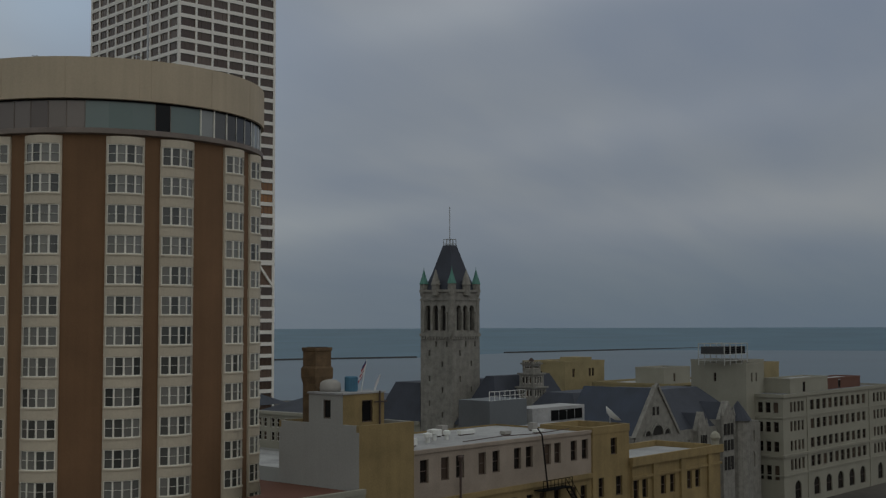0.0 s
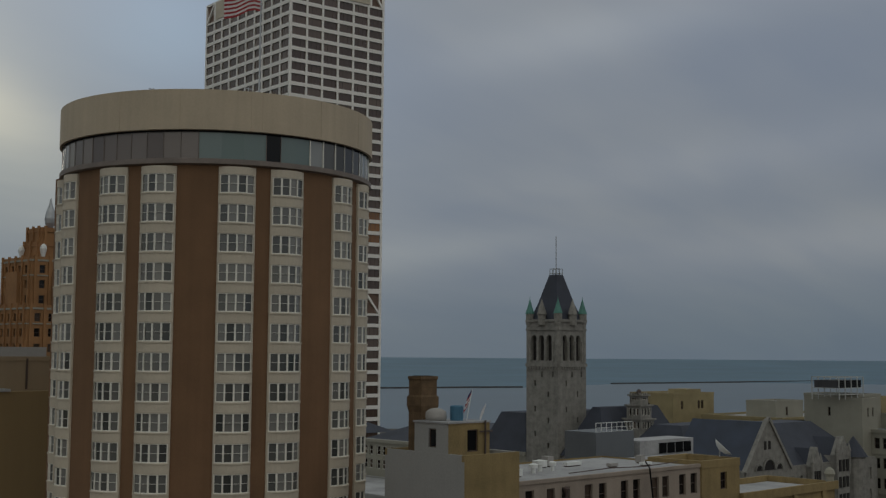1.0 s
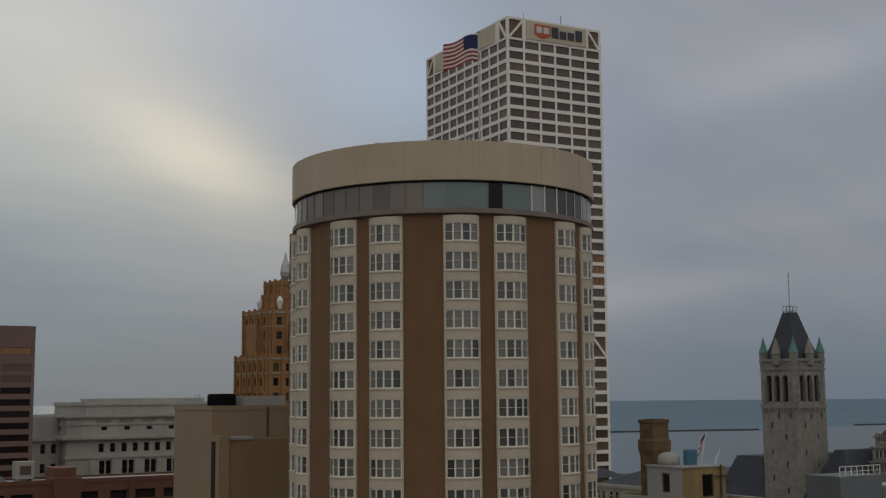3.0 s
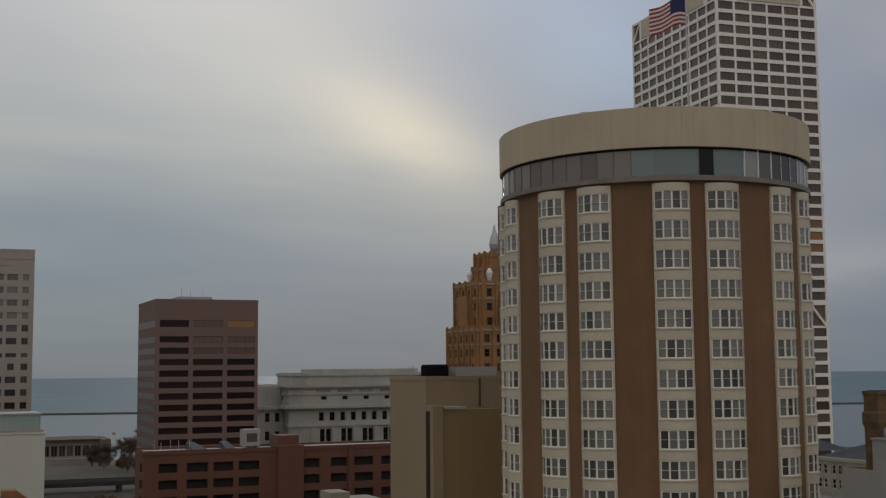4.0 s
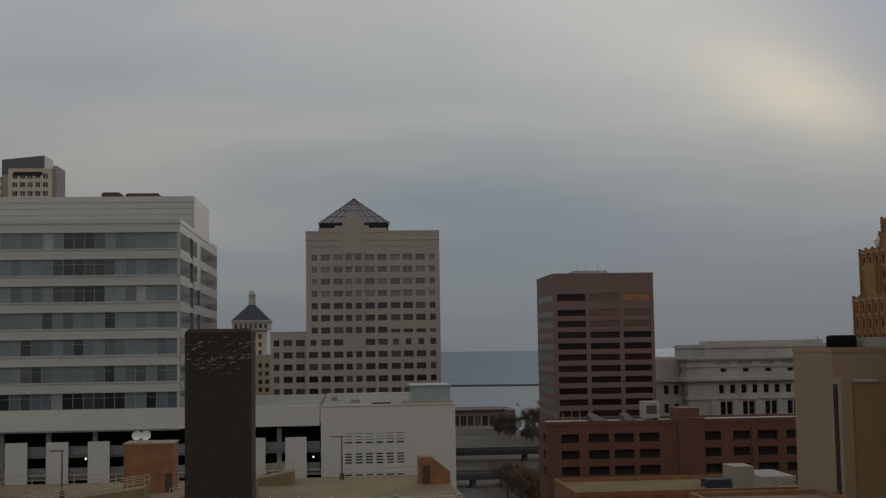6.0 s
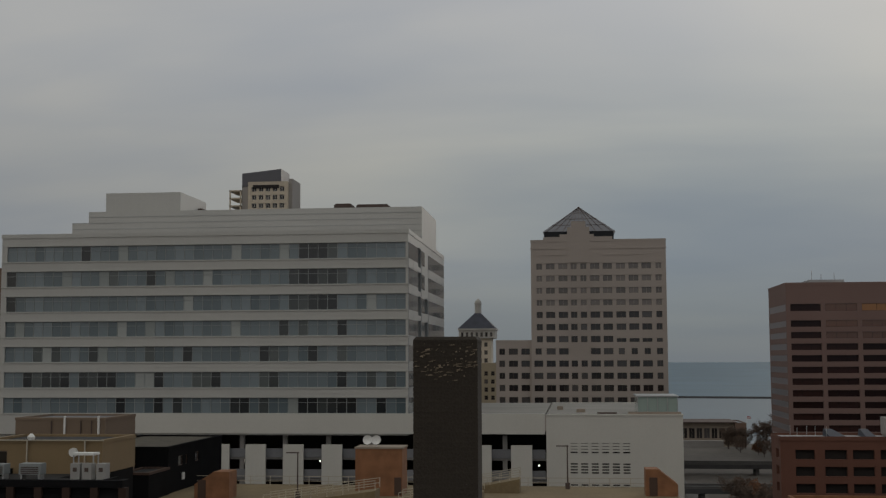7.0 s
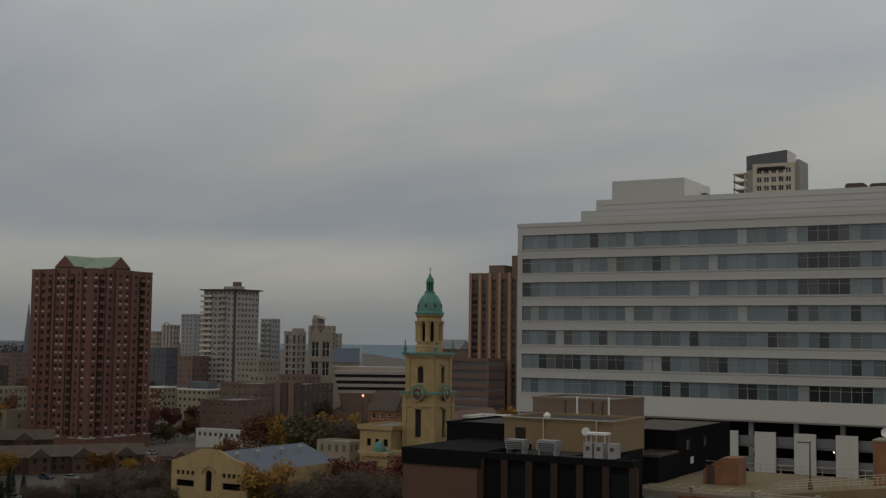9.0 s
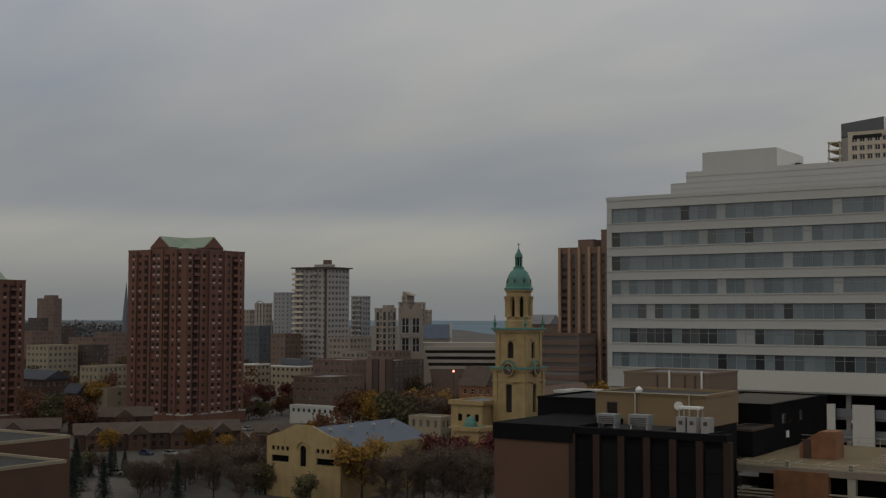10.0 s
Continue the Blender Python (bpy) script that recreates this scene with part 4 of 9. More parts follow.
def slotted_wall():
    T = thing("car_park_wing", 0, 0, 0, "blank white precast car park wing with rows of louvred slots", "car park")
    b = (-4.4, 16.1, 186.6, 236.0)
    sd = Side(b, "w")
    hs = []
    for z, hh in ((37.1, .11), (34.05, .22), (30.9, .22)):
        for i in range(6):
            for k in range(4):
                hs.append((3.63 + i * 1.58, 4.68 + i * 1.58, z - 0.44 * k - (.22 if k == 3 else hh), z - 0.44 * k))
    sh = Shape()
    pierced(sh, sd, GZ, 41.3, hs, 0.35)
    part("wall", sh, white_precast, T)
    # slot shade painted on the backs: near-black, plain concrete in the faint top row
    for upper in (False, True):
        g = Shape()
        for a, c, z0, z1 in hs:
            if (z1 - z0 < .2) == upper:
                g.poly([sd.at(a, z0, .35), sd.at(c, z0, .35), sd.at(c, z1, .35), sd.at(a, z1, .35)])
        part("louvre_backs", g, concrete if upper else void_shade, T)
    for which in "sne":
        s2, sh = Side(b, which), Shape()
        pierced(sh, s2, GZ, 41.3, [], .2)
        part("wall", sh, white_precast, T)
    g = Shape()
    g.box(-4.3, 16.0, 186.7, 235.9, 40.9, 41.28)
    part("roof", g, worn_membrane, T)
    for x0, x1, y0, y1, h, m in ((0.2, 1.6, 196, 198, .5, far_tan), (3.4, 6.4, 190.5, 190.8, .25, far_dark), (-3.0, -2.0, 205, 206.5, .6, far_tan)):
        g = Shape()
        g.box(x0, x1, y0, y1, 41.28, 41.28 + h)
        part("roof_hatch", g, m, T)
    g = Shape()
    g.box(8.0, 15.9, 187.0, 187.3, 41.3, 41.75)
    part("upstand", g, pink_render, T, "low pinkish upstand along the roof edge")
    g = Shape()
    for q in ((-4.45, 16.2, 186.5, 187), (-4.45, 16.2, 235.6, 236.1), (15.7, 16.2, 187, 235.6)):
        g.box(*q, 41.2, 41.4)
    part("parapet", g, white_precast, T)
    g = Shape()
    g.box(9.6, 15.6, 190, 200, 41.28, 43.9)
    part("glazed_lift_house", g, green_glass, T, "pale green glazed lift house on the roof")
    g = Shape()
    for x in (9.6, 11.1, 12.6, 14.1, 15.6):
        g.bar((x, 189.97, 41.28), (x, 189.97, 44.0), 0.12)
    g.box(9.4, 15.8, 189.8, 200.2, 43.9, 44.1)
    part("glazing_frame", g, aluminium, T)


slotted_wall()


# ---- dark red office block ----
def red_office():
    T = thing("ribbon_office", 0, 0, 0, "dark red-brown precast office block with recessed ribbon windows", "office building")
    b = (56.4, 84.6, 332.0, 361.0)
    rows = [(62.1, 64.0)] + [(57.9 - 3.08 * i, 59.6 - 3.08 * i) for i in range(15)]
    sd = Side(b, "w")
    used = [0]
    hw = [(a, c, z0, z1) for z0, z1 in rows for a, c in ((1.1, 9.0), (10.2, 18.4), (19.6, 27.3))]
    sn = Side(b, "n")
    hn = [(0.8, 28.2, z0, z1) for z0, z1 in rows]
    spec = (3, 1, 0.05, black_fascia, copper_glass, 0)
    # upper right panes: reflected sunset glow painted as glass colour
    warm = [h for h in hw if h[2] > 53 and h[0] > 9]
    block(T, b, GZ, 69.6, red_precast, grey_roof, {"w": (hw, None), "n": (hn, None)}, 0.7, 0.6, used=used)
    put_windows(T, sd, [h for h in hw if h not in warm], 0.7, spec, 300, used)
    put_windows(T, sd, [h for h in warm if h[2] > 58.5 and h[0] > 18], 0.2, (2, 1, 0.05, black_fascia, amber_glow_glass, 0), 300, used)
    put_windows(T, sd, [h for h in warm if not (h[2] > 58.5 and h[0] > 18)], 0.25, (3, 1, 0.05, black_fascia, rose_glow_glass, 0), 300, used)
    put_windows(T, sn, hn, 0.12, (1, 1, 0.05, red_precast, flush_glass, 0), 300, used)
    g = Shape()
    g.box(64, 73.4, 340, 350, 69.0, 70.9)
    part("plant_house", g, pale_roof, T)
    g = Shape()
    for x, h in ((65, 2.6), (67.5, 1.6), (71, 2.0)):
        g.bar((x, 341, 70.9), (x, 341, 70.9 + h), 0.12)
    part("antennae", g, steel, T)


red_office()


# ---- stone office tower with the glass pyramid ----
def pyramid_tower():
    T = thing("pyramid_tower", 0, 0, 0, "pinkish grey stone office tower with square windows and glass pyramid", "office tower")
    used = [0]
    b = (-13.4, 29.0, 385.0, 427.0)
    sd = Side(b, "w")
    sills = [77.75 - 3.835 * i for i in range(17)]
    # column rhythm of the front: narrow end windows, pairs, a narrow pair in the axis
    cols = [(0.8, 2.8), (4.7, 2.85), (8.65, 2.95), (12.55, 1.95), (15.6, 1.95), (18.65, 3.0), (22.6, 3.0), (26.7, 3.0), (30.65, 3.1), (34.7, 3.05), (39.1, 1.85)]
    hw = []
    for i, z in enumerate(sills):
        for k, (s, w) in enumerate(cols):
            if i == 7 and k in (3, 4):
                continue
            if i < 7 and k == 0:
                s, w = 1.7, 1.9
            if i == 7 and (k > 6 or k == 0):
                s, w = s + w / 2 - .95, 1.9
            top = 1.2 if i == 6 and k > 6 else 1.95
            hw.append((s, s + w, z, z + top))
    spec = (2, 1, 0.08, bronze, office_glass, 0.0)
    hn = holes_grid(42, 10, 2.6, sills, 1.75, 1.5)
    block(T, b, GZ, 87.1, pinkgrey_stone, grey_roof, {"w": (hw, None), "n": (hn, spec)}, 0.45, 0.5, used=used, limit=0)
    # upper rows carry the painted reflection
    pale = (2, 1, 0.08, pinkgrey_stone, pale_sheen_glass, 0.0)
    put_windows(T, sd, [h for h in hw if h[2] > 65], 0.45, pale, 260, used)
    put_windows(T, sd, [h for h in hw if h[2] <= 65], 0.45, spec, 260, used)
    band(T, b, 84.2, 84.6, 0.12, pinkgrey_stone, "string_course")
    w = (-24.8, -13.4, 387.0, 425.0)
    hs = [(q, q + w, z, z + 1.95) for z in sills if z < 53 for q, w in ((1.05, 1.8), (4.1, 2.85), (8.05, 2.7))]
    block(T, w, GZ, 55.4, pinkgrey_stone, grey_roof, {"w": (hs, spec)}, 0.45, 0.5, used=used, limit=300)
    g = Shape()
    g.box(-9.2, 13.0, 391, 413, 86.5, 90.4)
    part("lantern_base", g, black_glass, T)
    for x0, x1, z1 in ((-9.4, 12.4, 88.1), (-4.2, 6.6, 88.9)):
        g = Shape()
        g.box(x0, x1, 384.9 - .05 * (z1 - 88), 386.5, 86.6, z1)
        part("raised_parapet", g, pinkgrey_stone, T)
    for x0 in (2.5, 22.5):
        g = Shape()
        Side(b, "w").box(g, x0, x0 + 13.0, 82.2, 82.5, -.15, .02)
        part("frieze", g, pinkgrey_stone, T)
    for s in (11.8, 14.9, 17.9):
        g = Shape()
        Side(b, "w").box(g, s, s + .5, 52, 84, -.25, .02)
        part("rib", g, pinkgrey_stone, T)
    g = Shape()
    g.loft([[(-9.6, 390.6, 90.4), (13.6, 390.6, 90.4), (13.6, 413.4, 90.4), (-9.6, 413.4, 90.4)], [(1.95, 401.95, 99.6), (2.05, 401.95, 99.6), (2.05, 402.05, 99.6), (1.95, 402.05, 99.6)]])
    part("glass_pyramid", g, pyramid_glass, T, "grey glass pyramid roof with thin bars")
    g = Shape()
    for k in range(-4, 5):
        g.bar((2 + k * 2.6, 390.55, 90.45), (2 + k * 0.02, 401.9, 99.65), 0.10)
    for q in (0.25, 0.5, 0.75):
        hw2 = 11.6 * (1 - q)
        g.bar((2 - hw2, 402 - 11.42 * (1 - q), 90.4 + 9.2 * q + .06), (2 + hw2, 402 - 11.42 * (1 - q), 90.4 + 9.2 * q + .06), 0.10)
    part("glazing_bar", g, far_dark, T)
    g = Shape()
    g.box(-1.8, 5.2, 384.8, 390.6, 80, 91.2)
    g.box(-0.6, 4.0, 384.8, 390.6, 91.2, 93.0)
    part("gable", g, pinkgrey_stone, T)


pyramid_tower()

# ---- stone courthouse with its tower ----
def arch_fill(sh, sd, s0, s1, z1, deep, mi=0, n=6):
    """Turns the square head of an opening into a round one, by filling its corners."""
    r, m = (s1 - s0) / 2, (s0 + s1) / 2
    for e in (-1, 1):
        corner = (m + e * r, z1)
        arc = [(m + e * r * math.cos(math.pi / 2 * k / n), z1 - r + r * math.sin(math.pi / 2 * k / n)) for k in range(n + 1)]
        for a, b in zip(arc, arc[1:]):
            q = [sd.at(*corner, .02), sd.at(*a, .02), sd.at(*b, .02)]
            sh.poly(q if e < 0 else q[::-1], mi)
            q = [sd.at(*a, .02), sd.at(*a, deep), sd.at(*b, deep), sd.at(*b, .02)]
            sh.poly(q if e > 0 else q[::-1], mi)


def courthouse():
    T = thing("courthouse", 188.2, 164.6, GZ, "grey limestone courthouse with tall belfry tower and slate roofs", "courthouse")
    # parts in world metres
    T.matrix_basis = Matrix.Identity(4)
    b = (183.9, 192.5, 160.3, 168.9)
    s = 8.6
    for which in "wnse":
        sd, sh = Side(b, which), Shape()
        arcade = [(1.35 + 2.05 * i, 2.75 + 2.05 * i, 48.5, 53.6) for i in range(3)]
        slits = [(a, a + 0.45, z, z + 1.1) for a, z in ((2.2, 43.4), (5.7, 41.2), (2.2, 38.2), (5.7, 36.0), (2.2, 33.2), (5.7, 31.0), (4.0, 45.2), (6.9, 45.2))]
        pierced(sh, sd, GZ, 56.6, arcade + slits, 0.7)
        for h in arcade:
            arch_fill(sh, sd, h[0], h[1], h[3], 0.7)
        part("tower_wall", sh, limestone, T)
        # black sheets paint the shade inside arcade and slits
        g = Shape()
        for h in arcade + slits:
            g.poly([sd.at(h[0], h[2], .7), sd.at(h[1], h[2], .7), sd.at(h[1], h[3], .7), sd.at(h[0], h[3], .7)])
        part("opening_back", g, void_shade, T)
        g = Shape()
        for i in range(4):
            c = 1.03 + 2.05 * i
            p = sd.at(c, 0, -.05)
            g.turned(p[0], p[1], [(0.3, 48.3), (0.22, 48.7), (0.22, 51.8), (0.34, 52.3)], 8)
        part("colonnette", g, limestone, T)
        g = Shape()
        for i in range(11):
            sd.box(g, 0.25 + i * 0.76, 0.65 + i * 0.76, 46.7, 47.3, -0.28, 0.01)
        sd.box(g, 0, s, 47.3, 47.9, -0.3, 0.01)
        sd.box(g, 0, s, 54.6, 55.0, -0.2, 0.01)
        sd.box(g, 0, s, 56.3, 56.8, -0.32, 0.01)
        part("string_course", g, limestone, T)
        # gabled lucarne in the middle of each side
        g = Shape()
        a = sd.at(4.3, 0, -.1)
        g.turned(a[0], a[1], [(0.85, 55.6), (0.85, 57.6), (1.0, 57.8), (0.6, 59.2), (0.05, 60.9)], 8)
        part("lucarne", g, limestone, T)
    for x, y in ((184.4, 160.8), (192.0, 160.8), (192.0, 168.4), (184.4, 168.4)):
        g = Shape()
        g.turned(x, y, [(0.45, GZ + 15), (0.45, 46.5), (0.7, 47.4), (0.7, 55.4), (0.85, 56.0), (0.85, 58.0)], 12)
        part("turret", g, limestone, T)
        g = Shape()
        g.turned(x, y, [(0.98, 58.0), (0.5, 59.4), (0.06, 61.0), (0.03, 61.5)], 12)
        part("turret_cap", g, verdigris, T, "green copper turret cap")
    g = Shape()
    c = 188.2, 164.6
    g.loft([[(c[0] - h, c[1] - h, z), (c[0] + h, c[1] - h, z), (c[0] + h, c[1] + h, z), (c[0] - h, c[1] + h, z)] for h, z in ((3.9, 56.4), (2.6, 60.2), (1.0, 66.0))])
    part("spire_roof", g, slate, T)
    g = Shape()
    for ex in (-1, 0, 1):
        for ey in (-1, 0, 1):
            if ex or ey:
                g.bar((c[0] + ex * .9, c[1] + ey * .9, 66), (c[0] + ex * .9, c[1] + ey * .9, 67.3), 0.12)
    for z in (66.3, 67.25):
        for p, q in (((-.9, -.9), (.9, -.9)), ((.9, -.9), (.9, .9)), ((.9, .9), (-.9, .9)), ((-.9, .9), (-.9, -.9))):
            g.bar((c[0] + p[0], c[1] + p[1], z), (c[0] + q[0], c[1] + q[1], z), 0.1)
    part("cresting", g, steel, T)
    g = Shape()
    g.bar((c[0], c[1], 66), (c[0], c[1], 74.0), 0.13)
    part("flagpole", g, steel, T)
    # body: walls, hipped slate roofs, west gable, dormers
    g = Shape()
    g.box(184.6, 232, 118.3, 222, GZ, 29.8)
    part("wall", g, limestone, T)
    g = Shape()
    g.hip(184.2, 212, 149, 160.2, 29.8, 39.4, 4.6)
    part("roof", g, slate, T)
    g = Shape()
    g.hip(189.5, 226, 133.5, 150, 29.8, 36.3, 5)
    part("roof", g, slate, T)
    g = Shape()
    g.hip(184.2, 216, 169.2, 182.5, 29.8, 37.6, 3.2)
    part("roof", g, slate, T)
    g = Shape()
    g.hip(186, 222, 182.5, 222, 29.8, 33.0, 8)
    part("roof", g, slate, T)
    g = Shape()
    g.hip(199.5, 228, 118.5, 140, 29.8, 36.9, 7.5)
    part("roof", g, slate, T)
    g = Shape()
    g.gable(184.6, 199.2, 118.9, 134, 29.6, 38.0, "y")
    part("roof", g, blue_slate, T, "steep blue slate gable roof")
    sd = Side((184.5, 199.3, 118.0, 119.0), "w")
    g = Shape()
    hs = [(6.3, 7.1, 33.2, 34.6), (7.9, 8.7, 33.2, 34.6)]
    g.loft([[(x, y, z) for x, z in ((184.4, 29.5), (199.4, 29.5), (191.9, 38.6))] for y in (118.0, 118.8)])
    gable = part("gable_wall", g, limestone, T)
    g = Shape()
    for x in (-1.05, 0.35):
        g.box(191.55 + x, 192.25 + x, 117.93, 118.05, 33.2, 34.7)
    part("gable_window", g, void_shade, gable)
    g = Shape()
    for x, r in ((191.9, 1.7), (195.2, 0.9), (188.6, 0.9)):
        g.loft([[(x + r * math.cos(a), y, 29.6 + r * math.sin(a)) for a in [math.pi * k / 8 for k in range(9)]] for y in (117.9, 118.2)])
    part("gable_arch", g, void_shade, gable)
    g = Shape()
    for x, r in ((191.9, 2.0), (195.2, 1.15), (188.6, 1.15)):
        for k in range(10):
            a0, a1 = math.pi * k / 10, math.pi * (k + 1) / 10
            g.bar((x + r * math.cos(a0), 117.85, 29.6 + r * math.sin(a0)), (x + r * math.cos(a1), 117.85, 29.6 + r * math.sin(a1)), 0.32)
    g.bar((184.3, 117.9, 29.5), (191.9, 117.9, 38.8), 0.5)
    g.bar((199.5, 117.9, 29.5), (191.9, 117.9, 38.8), 0.5)
    part("gable_trim", g, limestone, gable)
    # north face with two rows of sash windows
    sd, sh = Side((184.0, 232, 169.2, 222), "n"), Shape()
    hs = [(a + q, a + q + 1.3, z, z + 2.1) for z in (26.3, 23.2) for a in [1.5 + 4.6 * i for i in range(11)] for q in (0, 1.9) if sd.at(a, 0)[1] > 197]
    pierced(sh, sd, GZ, 29.6, hs, 0.4)
    part("north_wall", sh, buff_stone, T)
    put_windows(T, sd, hs, 0.4, (1, 2, 0.1, white_frame, sash_glass, 0.12))
    g = Shape()
    sd.box(g, 0, sd.len, 29.2, 29.9, -.4, .01)
    part("cornice", g, buff_stone, T)
    # west facade below, with arched windows
    sd, sh = Side((184.5, 232, 118.0, 119.0), "w"), Shape()
    hs = [(a, a + 1.5, z, z + h) for z, h in ((25.6, 2.3), (20.5, 3.2)) for a in [3 + 2.9 * i for i in range(15)]]
    pierced(sh, sd, GZ, 29.5, hs, 0.5)
    for h in hs:
        if h[2] < 22:
            arch_fill(sh, sd, *h[:2], h[3], 0.5)
    part("wall", sh, limestone, T)
    put_windows(T, sd, hs, 0.5, (1, 2, 0.1, bronze, sash_glass, 0.12))
    # dormered gable bay and round corner turret at the far end
    for x0, x1, zt in ((214.0, 218.6, 34.6), (205.0, 208.0, 33.0)):
        g = Shape()
        g.box(x0, x1, 116.8, 124, GZ, zt - 3.6)
        g.loft([[(x0 - .15, y, zt - 3.6), (x1 + .15, y, zt - 3.6), ((x0 + x1) / 2, y, zt)] for y in (116.7, 118.2)])
        d = part("dormer", g, limestone, T)
        g = Shape()
        w = (x1 - x0) / 4
        for k in range(3):
            for za, zb in ((6.6, 4.4), (9.6, 7.6), (13.4, 10.8)):
                g = Shape()
                g.box(x0 + w * (0.4 + 1.2 * k), x0 + w * (1.1 + 1.2 * k), 116.62, 116.75, zt - za, zt - zb)
                part("dormer_window", g, void_shade, d)
        g = Shape()
        g.gable(x0, x1, 118.2, 130, zt - 3.7, zt - .3, "y")
        part("dormer_roof", g, slate, d)
        for x in (x0, x1):
            g = Shape()
            g.turned(x, 116.9, [(0.35, zt - 7), (0.35, zt - 3.0), (0.45, zt - 2.9), (0.05, zt - 1.2)], 8)
            part("pinnacle", g, limestone, d)
    g = Shape()
    g.turned(222.5, 118, [(2.2, GZ), (2.2, 30.0), (2.5, 30.4)], 14)
    part("round_turret", g, limestone, T)
    g = Shape()
    g.turned(222.5, 118, [(2.7, 30.4), (1.3, 32.6), (0.1, 34.2)], 14)
    part("turret_cap", g, slate, T)


courthouse()


def stair_lantern():
    T = thing("roof_lantern", 196.5, 150, 32.3, "stepped pale stone lantern house on the slate roof", "roof lantern")
    for h, z0, z1 in ((2.1, -3, 4.6), (1.75, 4.6, 7.3), (1.3, 7.6, 9.3)):
        b = (-h, h, -h, h)
        used = [0]
        faces = {w: (holes_grid(2 * h, 4 if h > 2 else 3, 0.55, [max(z0, 2.0) + 0.9], 1.4, 0.4), (1, 1, 0.06, white_frame, sash_glass, 0)) for w in "wn"}
        block(T, b, z0, z1, limestone, pale_roof, faces, 0.2, 0.05)
        band(T, b, z1, z1 + 0.3, 0.35, limestone)
    g = Shape()
    g.turned(0, 0, [(0.5, 9.3), (0.5, 10.2), (0.2, 10.6)], 8)
    part("finial", g, far_dark, T)


stair_lantern()


slate_metal = mat("slate_grey_cladding", (0.13, 0.14, 0.155), .7, .15, .3, 5, .05, streaks=.2)
fan_dark = mat("dark_fan_casing", (0.045, 0.045, 0.048), .6, .2, 1.0, 8, .05)


def rear_blocks():
    # ochre brick block behind the courthouse roof
    T = thing("ochre_block", 0, 0, 0, "ochre brick block with flat roof and low penthouse", "building")
    b = (243.3, 260.5, 175.5, 188.5)
    hs = [(3.2, 4.2, 36.6, 38.6), (10.2, 11.2, 36.6, 38.6), (11.7, 12.7, 36.6, 38.6)]
    block(T, b, GZ, 40.4, pent_yellow, pale_roof, {"w": (hs, (1, 2, .08, bronze, sash_glass, .1)), "n": ([(5, 6, 36.2, 38)], (1, 2, .08, bronze, sash_glass, .1))}, .3, .4)
    g = Shape()
    g.box(249, 255, 175.6, 181, 40.2, 41.4)
    part("penthouse", g, pent_yellow, T)
    T = thing("ochre_range", 0, 0, 0, "long low ochre brick range with flat roof", "building")
    block(T, (250, 285, 150, 172), GZ, 35.4, pent_yellow, pale_roof, {}, .3, .4)
    block(T, (255.5, 268, 155, 163), 35, 39.0, buff_stone, pale_roof, {"w": ([(4.5, 5.4, 35.6, 37.6)], (1, 1, .08, bronze, sash_glass, 0))}, .2, .3)
    # buff stone annexe
    T = thing("stone_annexe", 0, 0, 0, "buff stone annexe with grouped windows and round-arched storey", "office building")
    b = (233.8, 292.0, 113.8, 150.0)
    spec = (1, 2, 0.09, bronze, sash_glass, 0.15)
    hw = []
    groups = [(3.3 + 1.75 * i, 1.1) for i in range(4)] + [(12.9 + 6.05 * k + q, 1.9) for k in range(5) for q in (0, 3.0)] + [(46.6 + 2.1 * i, 1.3) for i in range(4)]
    for z, h in ((31.25, 2.15), (27.3, 2.1), (23.3, 2.1), (19.3, 2.3)):
        hw += [(c, c + w, z, z + h) for c, w in groups]
    arches = [(a, a + 3.0, 13.2, 17.0) for a in [5.0] + [14.1 + 6.05 * k for k in range(5)] + [48.6]]
    hn = [(30.6 + 1.75 * i, 31.7 + 1.75 * i, z, z + h) for z, h in ((31.25, 2.15), (27.3, 2.1), (23.3, 2.1), (17.5, 3.0)) for i in range(3)]
    used = [0]
    for which, hs in (("w", hw + arches), ("n", hn), ("s", []), ("e", [])):
        sd, sh = Side(b, which), Shape()
        pierced(sh, sd, GZ, 35.0, hs, 0.35)
        if which == "w":
            for h in arches:
                arch_fill(sh, sd, h[0], h[1], h[3], .35)
        part("wall", sh, buff_stone, T)
        put_windows(T, sd, hs, .35, spec, 300, used)
    g = Shape()
    g.box(b[0] + .1, b[1] - .1, b[2] + .1, b[3] - .1, 34.3, 34.6)
    part("roof", g, grey_roof, T)
    for z0, z1, o in ((22.2, 22.7, .35), (30.1, 30.4, .15), (18.3, 18.6, .2), (34.4, 35.1, .3)):
        band(T, b, z0, z1, o, buff_stone, "string_course", "wn")
    for s0 in (11.0, 43.8):
        g = Shape()
        g.box(b[0] + s0, b[0] + s0 + 1.1, b[2] - 0.18, b[2] + 0.02, GZ, 34.4)
        part("pilaster", g, buff_stone, T)
    T = thing("stone_tower_block", 0, 0, 0, "taller buff stone block carrying cooling towers", "office building")
    b2 = (230.1, 236.4, 120.0, 130.5)
    block(T, b2, GZ, 41.3, buff_stone, grey_roof, {"w": ([(2.2, 2.8, 37.6, 39.4), (4.2, 4.8, 37.6, 39.4)], spec), "n": ([(3.0, 3.6, 37.6, 39.4)], spec)}, .3, .3)
    block(T, (236.4, 246.0, 124.0, 136.5), 34.5, 41.8, buff_stone, grey_roof, {}, .3, .3)
    block(T, (246.0, 256.5, 125.6, 136), 34.5, 41.0, pent_yellow, grey_roof, {"w": ([(2.6, 3.3, 37.0, 38.8)], spec)}, .3, .3)
    T = thing("cooling_tower", 232.5, 126.5, 41.4, "grey steel cooling towers with louvred sides on the roof", "cooling tower")
    g = Shape()
